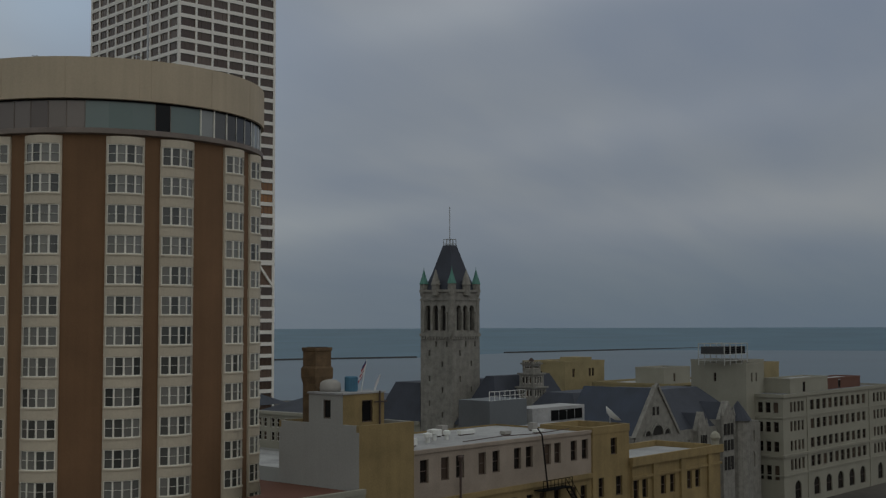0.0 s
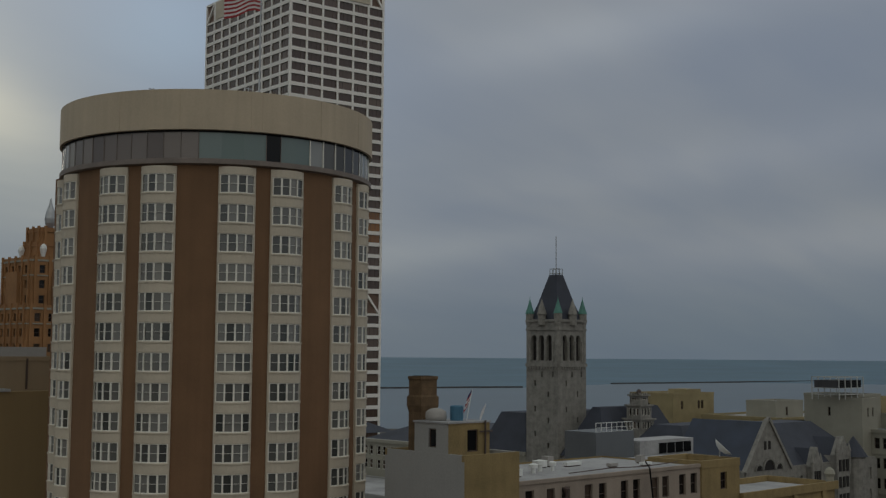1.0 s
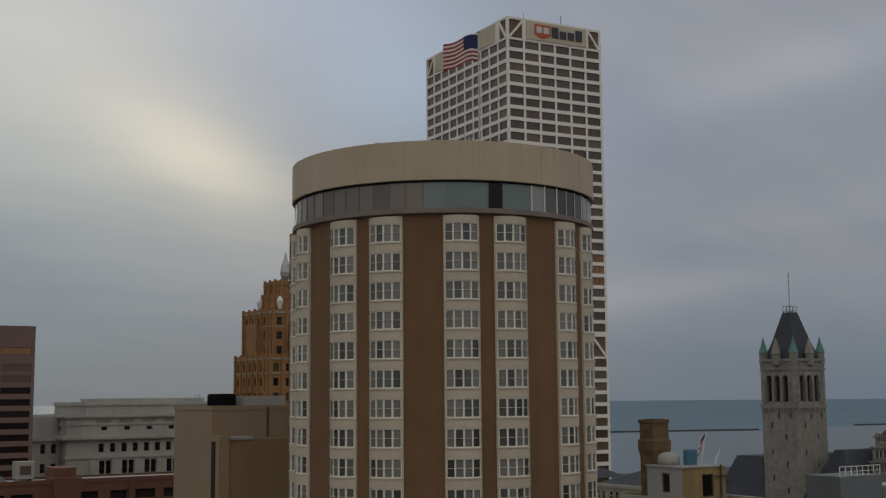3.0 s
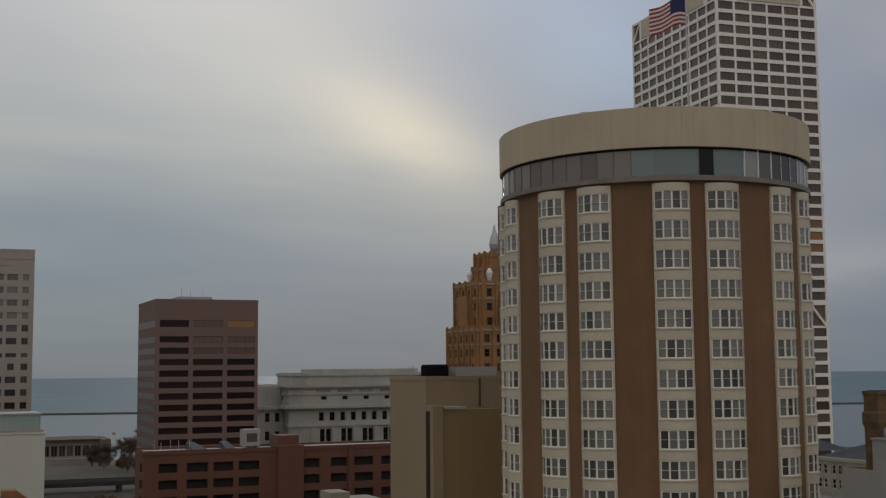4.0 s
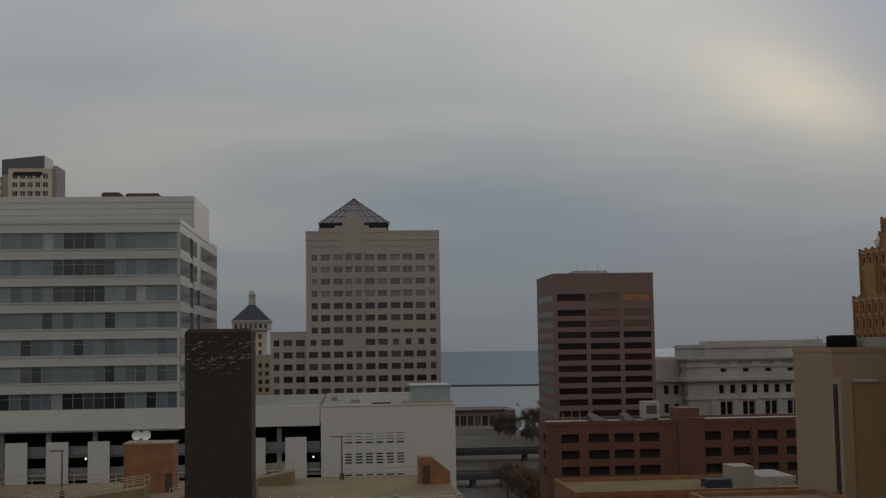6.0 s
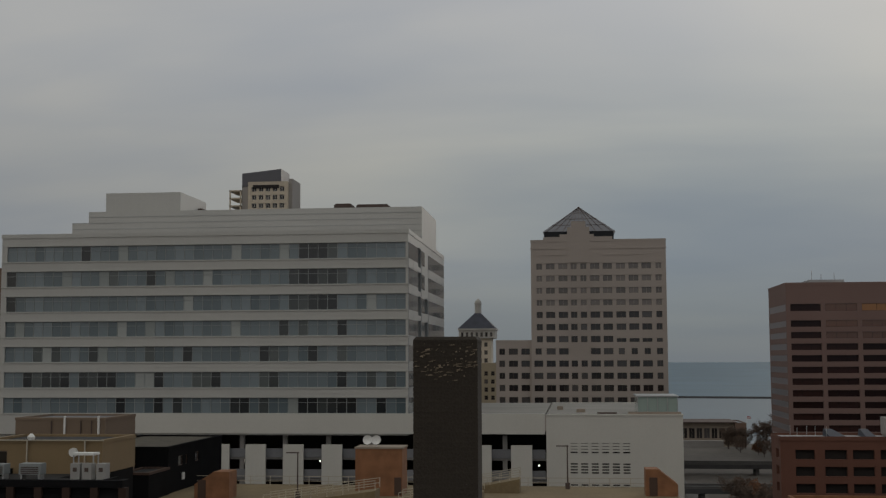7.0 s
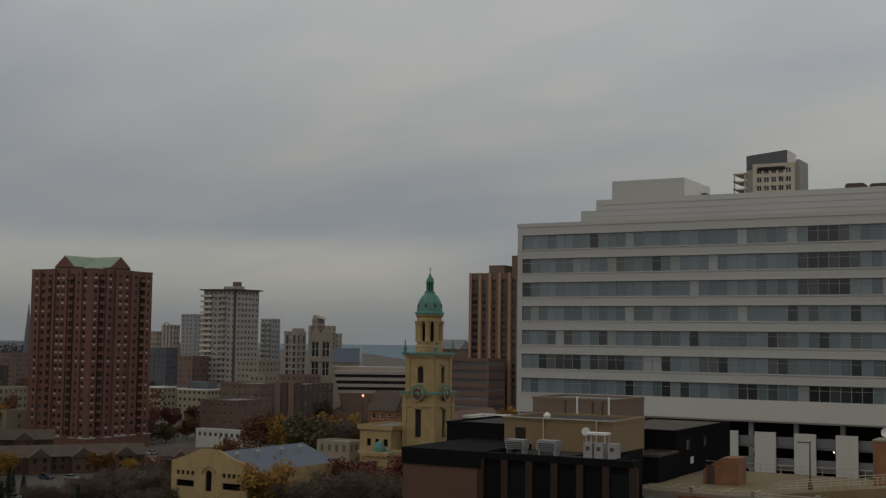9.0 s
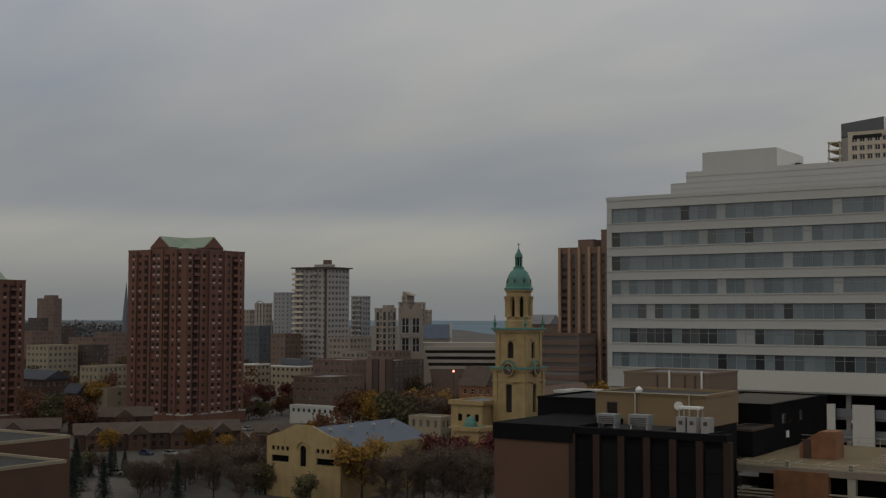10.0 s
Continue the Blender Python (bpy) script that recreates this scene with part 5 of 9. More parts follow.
    for x in (-5, -2.5, 0, 2.5, 5):
        for y in (-3, 3):
            g.bar((x, y, -0.4), (x, y, 4.2), 0.16)
    for z in (0.6, 1.9, 4.1):
        for y in (-3, 3):
            g.bar((-5.2, y, z), (5.2, y, z), 0.14)
        for x in (-5, 5):
            g.bar((x, -3, z), (x, 3, z), 0.14)
    part("steel_frame", g, white_metal, T)
    for i in range(4):
        g = Shape()
        g.box(-4.8 + 2.5 * i, -2.7 + 2.5 * i, -2.6, 2.6, 1.9, 3.5)
        u = part("fan_unit", g, fan_dark, T)
        g = Shape()
        for k in range(4):
            g.box(-4.7 + 2.5 * i, -2.8 + 2.5 * i, -2.72, -2.58, 2.0 + .38 * k, 2.22 + .38 * k)
        part("louvres", g, black_fascia, u)
    # small boxes on the annexe roof
    for x0, x1, y0, y1, h, m, lab in ((246.0, 265.0, 118, 124, 3.1, buff_stone, "buff lift house with dark door"), (266.8, 285.6, 119, 125, 2.4, red_brick, "low dark red plant house")):
        T = thing("plant_house", (x0 + x1) / 2, (y0 + y1) / 2, 34.6, lab, "plant house")
        w, d = (x1 - x0) / 2, (y1 - y0) / 2
        block(T, (-w, w, -d, d), -0.2, h, m, pale_roof, {"w": ([(6.2, 7.6, 0.1, 2.3)], (1, 1, .1, bronze, black_glass, 0))}, .2, .2)


rear_blocks()


# ---- yellow brick hotel range in front ----
def yellow_range():
    T = thing("yellow_brick_hotel", 0, 0, 0, "old yellow brick hotel with pink upper storey and sash windows", "hotel")
    spec = (1, 2, 0.09, bronze, sash_glass, 0.18)
    b = (83.0, 113.0, 78.0, 91.7)
    row1 = [(a - 83, a - 83 + 1.2, 34.9, 37.1) for a in (84.8, 87.8, 90.0, 93.4, 95.6, 99.1, 101.1, 104.3, 106.1, 109.1, 111.2)]
    row2 = [(a - 83, a - 83 + 1.15, 29.8, 32.1) for a in (84.9, 87.4, 90.4, 92.6, 95.4, 98.4, 101.2, 103.4, 106.0, 109.0, 110.9)]
    row3 = [(h[0], h[1], 25.4, 27.7) for h in row2]
    sd = Side(b, "w")
    sh = Shape()
    pierced(sh, sd, 33.2, 38.0, row1, .35)
    part("upper_wall", sh, pink_render, T, "pink rendered upper wall")
    sh = Shape()
    pierced(sh, sd, GZ, 33.2, row2 + row3, .35)
    part("lower_wall", sh, yellow_brick, T)
    used = [0]
    put_windows(T, sd, row1 + row2 + row3, .35, spec, 300, used)
    g = Shape()
    sd.box(g, 0, sd.len, 32.8, 33.3, -.25, .01)
    part("string_course", g, yellow_brick, T)
    for which in "sne":
        s2, sh = Side(b, which), Shape()
        pierced(sh, s2, GZ, 38.0, [], .2)
        part("wall", sh, yellow_brick, T)
    g = Shape()
    g.box(83.1, 112.9, 78.2, 91.6, 37.3, 37.82)
    part("roof", g, pale_roof, T)
    g = Shape()
    g.box(82.9, 113.1, 77.86, 78.25, 37.7, 38.05)
    part("parapet", g, pink_render, T)
    b = (113.0, 120.4, 77.8, 100.0)
    block(T, (113.0, 120.4, 77.8, 85.0), GZ, 38.2, yellow_brick, pale_roof, {"w": ([(3.6, 4.9, 35.0, 36.9), (1.1, 2.2, 30.4, 32.6), (4.6, 5.9, 30.3, 32.5), (1.1, 2.2, 25.6, 27.8), (4.6, 5.9, 25.6, 27.8)], spec)}, .35, .6, used=used)
    g = Shape()
    g.box(113.05, 121.6, 85.05, 89.5, GZ, 37.5)
    part("rear_wing", g, yellow_brick, T)
    g = Shape()
    g.box(113.05, 121.6, 85.05, 89.5, 37.5, 37.82)
    part("roof", g, pale_roof, T)
    b = (120.4, 141.0, 77.4, 87.0)
    hs = [(a, a + 1.2, z, z + 2.2) for z in (29.5, 25.1) for a in (0.2, 2.1, 6.2, 8.3, 12.3, 14.3)] + [(18.0, 19.2, 25.3, 27.5)]
    block(T, b, GZ, 34.2, yellow_brick, pale_roof, {"w": (hs, spec)}, .35, .6, used=used)
    band(T, b, 33.4, 34.4, .35, yellow_brick, "cornice", "w")
    band(T, b, 31.9, 32.2, .2, yellow_brick, "string_course", "w")
    g = Shape()
    for s in (124.6, 130.9, 137.6):
        g = Shape()
        g.box(s, s + 1.0, 77.1, 77.42, GZ, 33.4)
        part("pilaster", g, yellow_brick, T)
    g = Shape()
    g.turned(140.2, 77.6, [(.5, 34.3), (.5, 34.9), (.7, 35.3), (.5, 35.8), (.1, 36.1)], 10)
    part("corner_finial", g, buff_stone, T)
    # corner block with grey painted side
    T2 = thing("corner_block", 0, 0, 0, "yellow brick corner block with grey painted side wall", "building")
    b = (75.8, 82.9, 77.0, 87.7)
    for which, m in (("w", yellow_brick), ("n", grey_render), ("s", yellow_brick), ("e", yellow_brick)):
        sh = Shape()
        pierced(sh, Side(b, which), GZ, 40.9, [], .2)
        part("wall", sh, m, T2)
    g = Shape()
    g.box(75.9, 82.8, 77.1, 87.6, 40.1, 40.4)
    part("roof", g, grey_roof, T2)
    g = Shape()
    for q in ((75.797, 82.903, 76.997, 77.35), (75.797, 82.903, 87.4, 87.703), (75.797, 76.1, 77.35, 87.4), (82.6, 82.903, 77.35, 87.4)):
        g.box(*q, 40.35, 40.93, 0 if q[3] - q[2] < 1 else 1)
    part("parapet", g, [yellow_brick, grey_render], T2)
    h = (75.82, 81.1, 79.1, 83.6)
    for which, m, hs in (("w", yellow_brick, [(2.4, 3.8, 41.0, 43.0)]), ("n", grey_render, [(1.9, 2.9, 41.4, 43.1)]), ("s", yellow_brick, []), ("e", yellow_brick, [])):
        sd, sh = Side(h, which), Shape()
        pierced(sh, sd, 40.3, 43.6, hs, .25)
        part("lift_house_wall", sh, m, T2)
        put_windows(T2, sd, hs, .25, (1, 1, .1, bronze, black_glass, 0))
    g = Shape()
    g.box(75.7, 81.2, 79.0, 83.7, 43.6, 43.75)
    part("lift_house_roof", g, pale_roof, T2)
    g = Shape()
    g.bar((80.4, 78.95, 40.6), (80.4, 78.95, 43.8), .12)
    g.bar((79.7, 78.95, 42.8), (81.3, 78.95, 42.8), .12)
    part("wall_bracket", g, far_dark, T2)
    # brick chimney stack
    T3 = thing("chimney_stack", 78.1, 85.0, 39, "stained square brick chimney stack", "chimney")
    g = Shape()
    g.loft([[(-r, -r * .9, z), (r, -r * .9, z), (r, r * .9, z), (-r, r * .9, z)] for r, z in ((.98, -4), (.98, 5.4), (1.12, 6.0), (1.12, 6.8), (.98, 7.0), (.98, 8.4), (1.06, 8.45), (1.06, 8.75))])
    part("shaft", g, stack_brick, T3)
    g = Shape()
    g.box(-.7, .7, -.65, .65, 8.6, 8.8)
    part("flue", g, void_shade, T3)
    # rooftop tank, barrel and flags
    g = Shape()
    g.turned(0, 0, [(.95, 0), (1.0, .35), (.95, .8), (.6, 1.05), (.1, 1.15)], 14)
    ob = solo("roof_dome", g, far_concrete, "pale weathered dome vent on the lift house roof", "roof vent", at=(77.2, 82.2, 43.74), smooth=True)
    g = Shape()
    g.turned(0, 0, [(.62, 0), (.62, 1.3), (.5, 1.4)], 14)
    solo("barrel", g, blue_paint, "blue steel barrel on the roof", "barrel", at=(78.6, 80.9, 43.74))
    for x, y, hgt, blue in ((79.6, 80.6, 2.9, True), (81.0, 80.2, 1.5, False)):
        F = thing("roof_flag", x, y, 43.74, "striped flag drooping from a leaning pole" if blue else "white flag drooping from a leaning pole", "flag", group="roof flags")
        g = Shape()
        g.bar((0, 0, 0), (.5, -.2, hgt), .06)
        part("pole", g, white_paint, F)
        for k in range(6 if blue else 3):
            g = Shape()
            z = hgt - .25 * k
            g.poly([(.5 - .1 * k, -.2, z), (-.2 - .1 * k, -.3, z - .7), (-.2 - .1 * k, -.3, z - .95), (.5 - .1 * k, -.2, z - .25)])
            part("stripe", g, (flag_red if k % 2 else flag_white) if blue and k else (flag_blue if blue else flag_white), F)
    # roof things on the long range
    for x, y, r, hh in ((92.5, 84, .5, 1.0), (94.6, 85, .55, 1.2), (96, 84.5, .4, 1.0)):
        g = Shape()
        g.turned(0, 0, [(r * .5, 0), (r * .5, hh * .5), (r, hh * .55), (r, hh * .9), (r * .4, hh)], 12)
        solo("roof_vent", g, white_paint, "white mushroom vent on the pale roof", "roof vent", group="roof vents", at=(x, y, 37.82))
    g = Shape()
    g.box(112.0, 136.0, 90.8, 99.5, GZ, 36.6)
    part("rear_block", g, grey_render, T)
    g = Shape()
    g.box(121.5, 136.0, 90.7, 99.6, 36.6, 36.9)
    part("roof", g, dark_roof, T)
    T4 = thing("roof_plant", 116.6, 93.5, 36.6, "grey plant room with louvred bay on the roof", "plant room")
    g = Shape()
    g.box(-3.0, 4.3, -.4, 4.5, 0, 4.0)
    part("housing", g, slate_metal, T4)
    g = Shape()
    g.box(5.5, 16.8, -.4, 3.6, 0.4, 2.6)
    part("louvre_housing", g, pale_roof, T4)
    for k in range(4):
        g = Shape()
        g.box(9.4 + k * 1.75, 10.9 + k * 1.75, -.5, -.38, .9, 2.2)
        part("louvre", g, black_fascia, T4)
    g = Shape()
    lattice(g, [(-2.9 + 1.0 * k, -2.84 + 1.0 * k) for k in range(8)], [(4.0, 4.02), (4.5, 4.55), (5.05, 5.12)], lambda u, z, dd: (u, -.3 + dd, z), .06)
    part("guard_rail", g, white_paint, T4)
    D = thing("satellite_dish", 119.8, 80, 38.3, "white satellite dish on a short mast", "satellite dish")
    g = Shape()
    g.bar((0, 0, 0), (0, 0, .7), .1)
    part("mast", g, steel, D)
    g = Shape()
    g.turned(0, 0, [(.05, 0), (.5, .1), (.85, .35), (.95, .5)], 16, caps=False)
    dish = part("reflector", g, white_paint, D, smooth=True)
    dish.matrix_basis = Matrix.Translation((0, 0, .7)) @ Matrix.Rotation(radians(38), 4, "X") @ Matrix.Rotation(radians(25), 4, "Y") @ Matrix.Diagonal((1.25, 1.25, 1.25, 1))
    # ducts and small boxes among the vents
    for i, (x, y, w, d, h) in enumerate(((97.4, 87.5, 1.4, .9, .8), (99.2, 88.0, .9, .9, 1.1), (101.5, 86.5, 2.4, .6, .5), (104.0, 83.0, 1.2, .7, .45), (108.5, 82.0, 1.6, .5, .4), (110.2, 84.0, .8, .8, .9), (88.6, 82.5, .7, .7, .8))):
        U = thing("roof_box", x, y, 37.82, "small pale metal box on the flat roof", "roof box", group="roof boxes")
        g = Shape()
        g.box(-w / 2, w / 2, -d / 2, d / 2, .12, h)
        part("casing", g, far_concrete if i % 2 else white_paint, U)
        g = Shape()
        g.box(-w / 2 + .1, w / 2 - .1, -d / 2 + .1, d / 2 - .1, 0, .13)
        part("kerb", g, far_dark, U)
    g = Shape()
    g.sweep([(94.0, 80.5, 38.0), (101, 81.0, 38.05), (106, 80.2, 38.0), (112.4, 80.6, 38.1)], .09)
    solo("roof_conduit", g, far_dark, "dark conduit lying along the flat roof", "conduit")
    # fire escape on the front
    E = thing("fire_escape", 105, 77.6, 24, "black iron fire escape on the yellow brick front", "fire escape")
    for z in (8.4, 4.0):
        g = Shape()
        g.box(-2.6, 2.6, -.9, .35, z, z + .1)
        part("platform", g, black_fascia, E)
        g = Shape()
        for k in range(9):
            g.bar((-2.6 + .65 * k, -.88, z), (-2.6 + .65 * k, -.88, z + 1.1), .05)
        g.bar((-2.6, -.88, z + 1.1), (2.6, -.88, z + 1.1), .07)
        g.bar((-2.6, -.88, z + .55), (2.6, -.88, z + .55), .05)
        part("railing", g, black_fascia, E)
    g = Shape()
    for dy in (-.75, -.1):
        g.bar((2.4, dy, 8.4), (6.2, dy, 4.1), .12)
        g.bar((2.4, dy, 9.3), (6.2, dy, 5.0), .06)
    for k in range(12):
        f = (k + .5) / 12
        g.box(2.4 + 3.8 * f - .15, 2.4 + 3.8 * f + .15, -.75, -.1, 8.4 - 4.3 * f, 8.43 - 4.3 * f)
    part("stair", g, black_fascia, E)
    g = Shape()
    g.bar((-1.3, -.5, 8.4), (-2.0, -.3, 14.2), .12)
    g.bar((-2.0, -.3, 14.2), (-1.3, .8, 14.8), .1)
    part("goose_ladder", g, black_fascia, E)
    g = Shape()
    g.bar((90.2, 77.6, GZ), (90.2, 77.6, 36.6), .16)
    g.turned(90.2, 77.6, [(.2, 36.6), (.32, 37.0), (.1, 37.2)], 10)
    ob = solo("downpipe", g, far_dark, "dark iron downpipe with hopper on the front", "downpipe")
    # red-roofed wing beside the round tower
    T5 = thing("low_wing", 0, 0, 0, "low wing with reddish flat roof and pale coping", "building")
    plan = [(56.5, 76.0), (75.6, 76.0), (75.6, 90.3), (69.3, 82.5), (66.6, 81.8), (63.5, 80.8), (60.3, 79.7), (56.5, 78.4)]
    g = Shape()
    g.loft([[(x, y, z) for x, y in plan] for z in (GZ, 35.2)], caps=False)
    part("wall", g, buff_stone, T5)
    g = Shape()
    g.poly([(x, y, 35.2) for x, y in plan])
    part("roof", g, red_roof, T5, "reddish flat roof")
    g = Shape()
    g.box(56.4, 75.6, 75.9, 76.35, 35.1, 35.55)
    part("coping", g, buff_stone, T5)


yellow_range()


def rear_shed():
    T = thing("rear_shed", 0, 0, 0, "low shed with white membrane roof behind the hotel", "shed")
    block(T, (160, 183.4, 182, 226), GZ, 21.4, grey_render, pale_roof, {}, .2, .3)


rear_shed()


def back_pavilion():
    T = thing("colonnaded_block", 0, 0, 0, "pale stone block with tall windows and dark hipped roof", "building")
    b = (176.0, 183.5, 226.0, 262.0)
    hs = holes_grid(36.0, 12, 1.6, [26.8, 22.0], 2.6, .8)
    block(T, b, GZ, 30.6, white_stone, slate, {"n": (hs, (1, 2, .1, bronze, sash_glass, .1)), "w": (holes_grid(7.5, 3, 1.4, [26.8, 22.0], 2.6, .3), (1, 2, .1, bronze, sash_glass, .1))}, .35, .1)
    g = Shape()
    g.hip(175.4, 198, 225.4, 262.6, 30.6, 34.8, 9)
    part("roof", g, slate, T)


back_pavilion()


def sheaf_flag():
    F = thing("flagpole", 59.8, 86.3, 0, "tall flagpole flying a large striped flag", "flag")
    F.location = (59.8, 86.3, GZ)
    F.matrix_basis = Matrix.Identity(4)
    x, y = 68.1, 98.4
    g = Shape()
    g.turned(x, y, [(.10, 73.0), (.07, 86.6)], 8)
    g.turned(x, y, [(.05, 86.6), (.14, 86.75), (.05, 86.9)], 8)
    part("pole", g, steel, F)
    ux, uy = -.84, .54
    for k in range(13):
        for a, b, m in ((0.0, .42, flag_blue if k < 7 else None), (.42 if k < 7 else 0.0, 1.0, flag_red if k % 2 == 0 else flag_white)):
            if m is None:
                continue
            g = Shape()
            n = 6
            for q in range(n):
                f0, f1 = a + (b - a) * q / n, a + (b - a) * (q + 1) / n

                def at(f, z):
                    wave = .22 * math.sin(f * 7 + .4) * f
                    return (x + ux * 3.6 * f - uy * wave, y + uy * 3.6 * f + ux * wave, 86.4 - .21 * z - 1.1 * f * f + .16 * math.sin(7 * f))
                g.poly([at(f0, k + 1), at(f1, k + 1), at(f1, k), at(f0, k)])
            part("canton" if m is flag_blue else "stripe", g, m, F)


sheaf_flag()

# ---- tan blank block beside the round tower ----
def tan_block_building():
    T = thing("tan_block", 0, 0, 0, "blank tan masonry block with shade-dark slot strip and lower projecting bay", "building")
    block(T, (53.4, 78.0, 131.4, 143.2), GZ, 49.1, tan_block, grey_roof, {}, .2, .3, tan_block)
    g = Shape()
    g.box(54.7, 77.0, 129.5, 131.45, GZ, 45.4)
    part("projecting_bay", g, tan_bay, T, "ochre-brown rendered projecting bay")
    g = Shape()
    g.box(53.45, 54.68, 129.3, 131.45, GZ, 45.9)
    part("pilaster", g, tan_block, T)
    # thin black slab painting the shadow beside the bay
    g = Shape()
    g.box(53.36, 53.44, 130.3, 131.35, GZ, 45.2)
    part("slot", g, void_shade, T)
    g = Shape()
    g.box(54.8, 57.6, 129.3, 131.38, 45.4, 45.7)
    part("stepped_coping", g, pale_roof, T)
    g = Shape()
    g.box(60.2, 60.4, 131.28, 131.38, 45.6, 49.0)
    part("downpipe", g, far_dark, T)
    P = thing("roof_plant", 58.5, 138, 48.8, "dark cylindrical cooling unit and grey housing on the roof", "roof plant")
    g = Shape()
    g.turned(-1.2, 0, [(1.7, 0), (1.7, 1.6), (1.5, 1.8)], 14)
    part("cooler", g, black_fascia, P)
    g = Shape()
    g.box(1, 6.5, -1.5, 1.5, 0, 1.5)
    part("housing", g, far_concrete, P)
    g = Shape()
    g.bar((-4, 0, 0), (-4, 0, 1.6), .07)
    g.bar((-5, 0, 1.4), (-4, 0, 1.7), .05)
    part("aerial", g, steel, P)


tan_bay = mat("ochre_render", (0.265, 0.186, 0.092), .92, .14, .1, 8, .1, streaks=.5)
tan_block_building()


# ---- stepped orange terracotta tower with the flame finial ----
def terracotta_tower():
    T = thing("terracotta_tower", 0, 0, 0, "stepped orange terracotta tower with metal flame finial", "office tower")
    cx, cy = 137.9, 290.0
    used = [0]
    spec = (1, 2, .1, bronze, sash_glass, 0)
    for h, z0, z1, n in ((9.9, GZ, 60.7, 5), (8.4, 60.7, 72.5, 4), (4.7, 72.5, 76.6, 2), (4.2, 76.6, 80.2, 2)):
        b = (cx - h, cx + h, cy - h, cy + h)
        sills = [z for z in [z1 - 3.9 - 3.7 * i for i in range(14)] if z > z0 + .3]
        hs = holes_grid(2 * h, n, 1.5, sills, 2.0, 1.0)
        block(T, b, z0, z1, terracotta, red_roof, {"w": (hs, spec), "n": (hs, spec)}, .5, .4, used=used)
        for which in "wn":
            sd = Side(b, which)
            p = (2 * h - 2.0) / n
            for i in range(n + 1):
                s = 1.0 + p * i
                g = Shape()
                sd.box(g, s - .35, s + .35, z0, z1 + .5, -.45, .02)
                part("pier", g, terracotta, T)
        band(T, b, z1 - 1.0, z1 - .55, .25, buff_stone if h > 8 else terracotta, "string_course", "wn")
        if h > 5:
            band(T, b, z1 - 4.6, z1 - 4.3, .2, buff_stone, "string_course", "wn")
    for which in "wn":
        sd = Side((cx - 8.4, cx + 8.4, cy - 8.4, cy + 8.4), which)
        g = Shape()
        sd.box(g, 5.2, 11.6, 60.7, 69.0, -1.2, .02)
        part("centre_bay", g, terracotta, T)
    for ex, ey in ((-4.0, -5.2), (4.0, -5.2), (-5.4, 4.0)):
        g = Shape()
        g.turned(cx + ex, cy + ey, [(.3, 72.4), (.75, 74.2), (.9, 74.9), (.7, 75.6), (.2, 76.1)], 10)
        part("roof_globe", g, white_paint, T)
    g = Shape()
    g.turned(cx, cy, [(.4, 80.0), (.7, 80.6), (1.25, 81.8), (1.4, 83.0), (1.1, 84.8), (.5, 86.4), (.12, 88.3)], 12)
    part("flame_finial", g, steel, T, "ribbed metal flame finial")


terracotta_tower()


# ---- white granite classical block ----
def classical_block():
    T = thing("classical_block", 0, 0, 0, "white granite classical block with deep cornice and paired windows", "office building")
    b = (103.0, 160.0, 365.6, 410.0)
    sd = Side(b, "w")
    spec = (1, 2, .12, bronze, black_glass, 0)
    small = [(10.4 + 7.0 * i, 12.2 + 7.0 * i, 40.9, 42.0) for i in range(7)]
    mid = [(9.7 + 3.5 * i, 11.3 + 3.5 * i, 34.4, 37.0) for i in range(13)]
    low = [(10.0 + 7.0 * i + q, 11.65 + 7.0 * i + q, 27.9, 31.9) for i in range(7) for q in (0, 2.0)]
    used = [0]
    sn = Side(b, "n")
    hn = [(5 + 4.5 * i, 6.6 + 4.5 * i, z, z + h) for i in range(8) for z, h in ((40.9, 1.1), (34.4, 2.6), (27.9, 4.0))]
    block(T, b, GZ, 45.3, white_stone, pale_roof, {"w": (small + mid + low, spec), "n": (hn, spec)}, .7, .4, used=used)
    for z0, z1, o in ((37.9, 38.3, .9), (38.3, 39.0, 1.7), (39.0, 39.4, 1.2), (42.5, 42.9, .35), (32.6, 33.3, .5), (44.4, 44.8, .5), (44.8, 45.5, .9), (33.3, 33.7, .25)):
        band(T, b, z0, z1, o, white_stone, "cornice", "wn")
    for i in range(8):
        # pilasters between the bays, dentils under the cornice, sunk panels in the attic
        s0 = 7.6 + 7.0 * i
        g = Shape()
        sd.box(g, s0 - .7, s0 + .7, GZ, 32.6, -.35, .02)
        part("pilaster", g, white_stone, T)
        g = Shape()
        sd.box(g, s0 + 1.2, s0 + 5.8, 43.2, 44.2, -.06, .02)
        part("attic_panel", g, grime_stone, T)
    for i in range(54):
        g = Shape()
        sd.box(g, .5 + 1.05 * i, 1.05 + 1.05 * i, 37.5, 37.9, -.6, .02)
        part("dentil", g, white_stone, T)
    block(T, (110, 156, 370, 405), 45.2, 49.2, white_stone, pale_roof, {}, .2, .5)
    band(T, (110, 156, 370, 405), 48.3, 49.0, .5, white_stone, "cornice", "wn")
    block(T, (117, 150, 376, 400), 49.0, 50.3, white_stone, pale_roof, {}, .2, .3)
    block(T, (95.6, 102.9, 371, 410), GZ, 38.6, white_stone, pale_roof, {"w": (holes_grid(7.3, 2, 1.5, [34.2, 28.5], 2.8, .5), spec)}, .4, .4, used=used)
    band(T, (95.6, 102.9, 371, 410), 38.0, 39.0, .9, white_stone, "cornice", "wn")
    block(T, (97.6, 102.9, 374, 408), 38.6, 45.0, white_stone, pale_roof, {}, .4, .4)


classical_block()


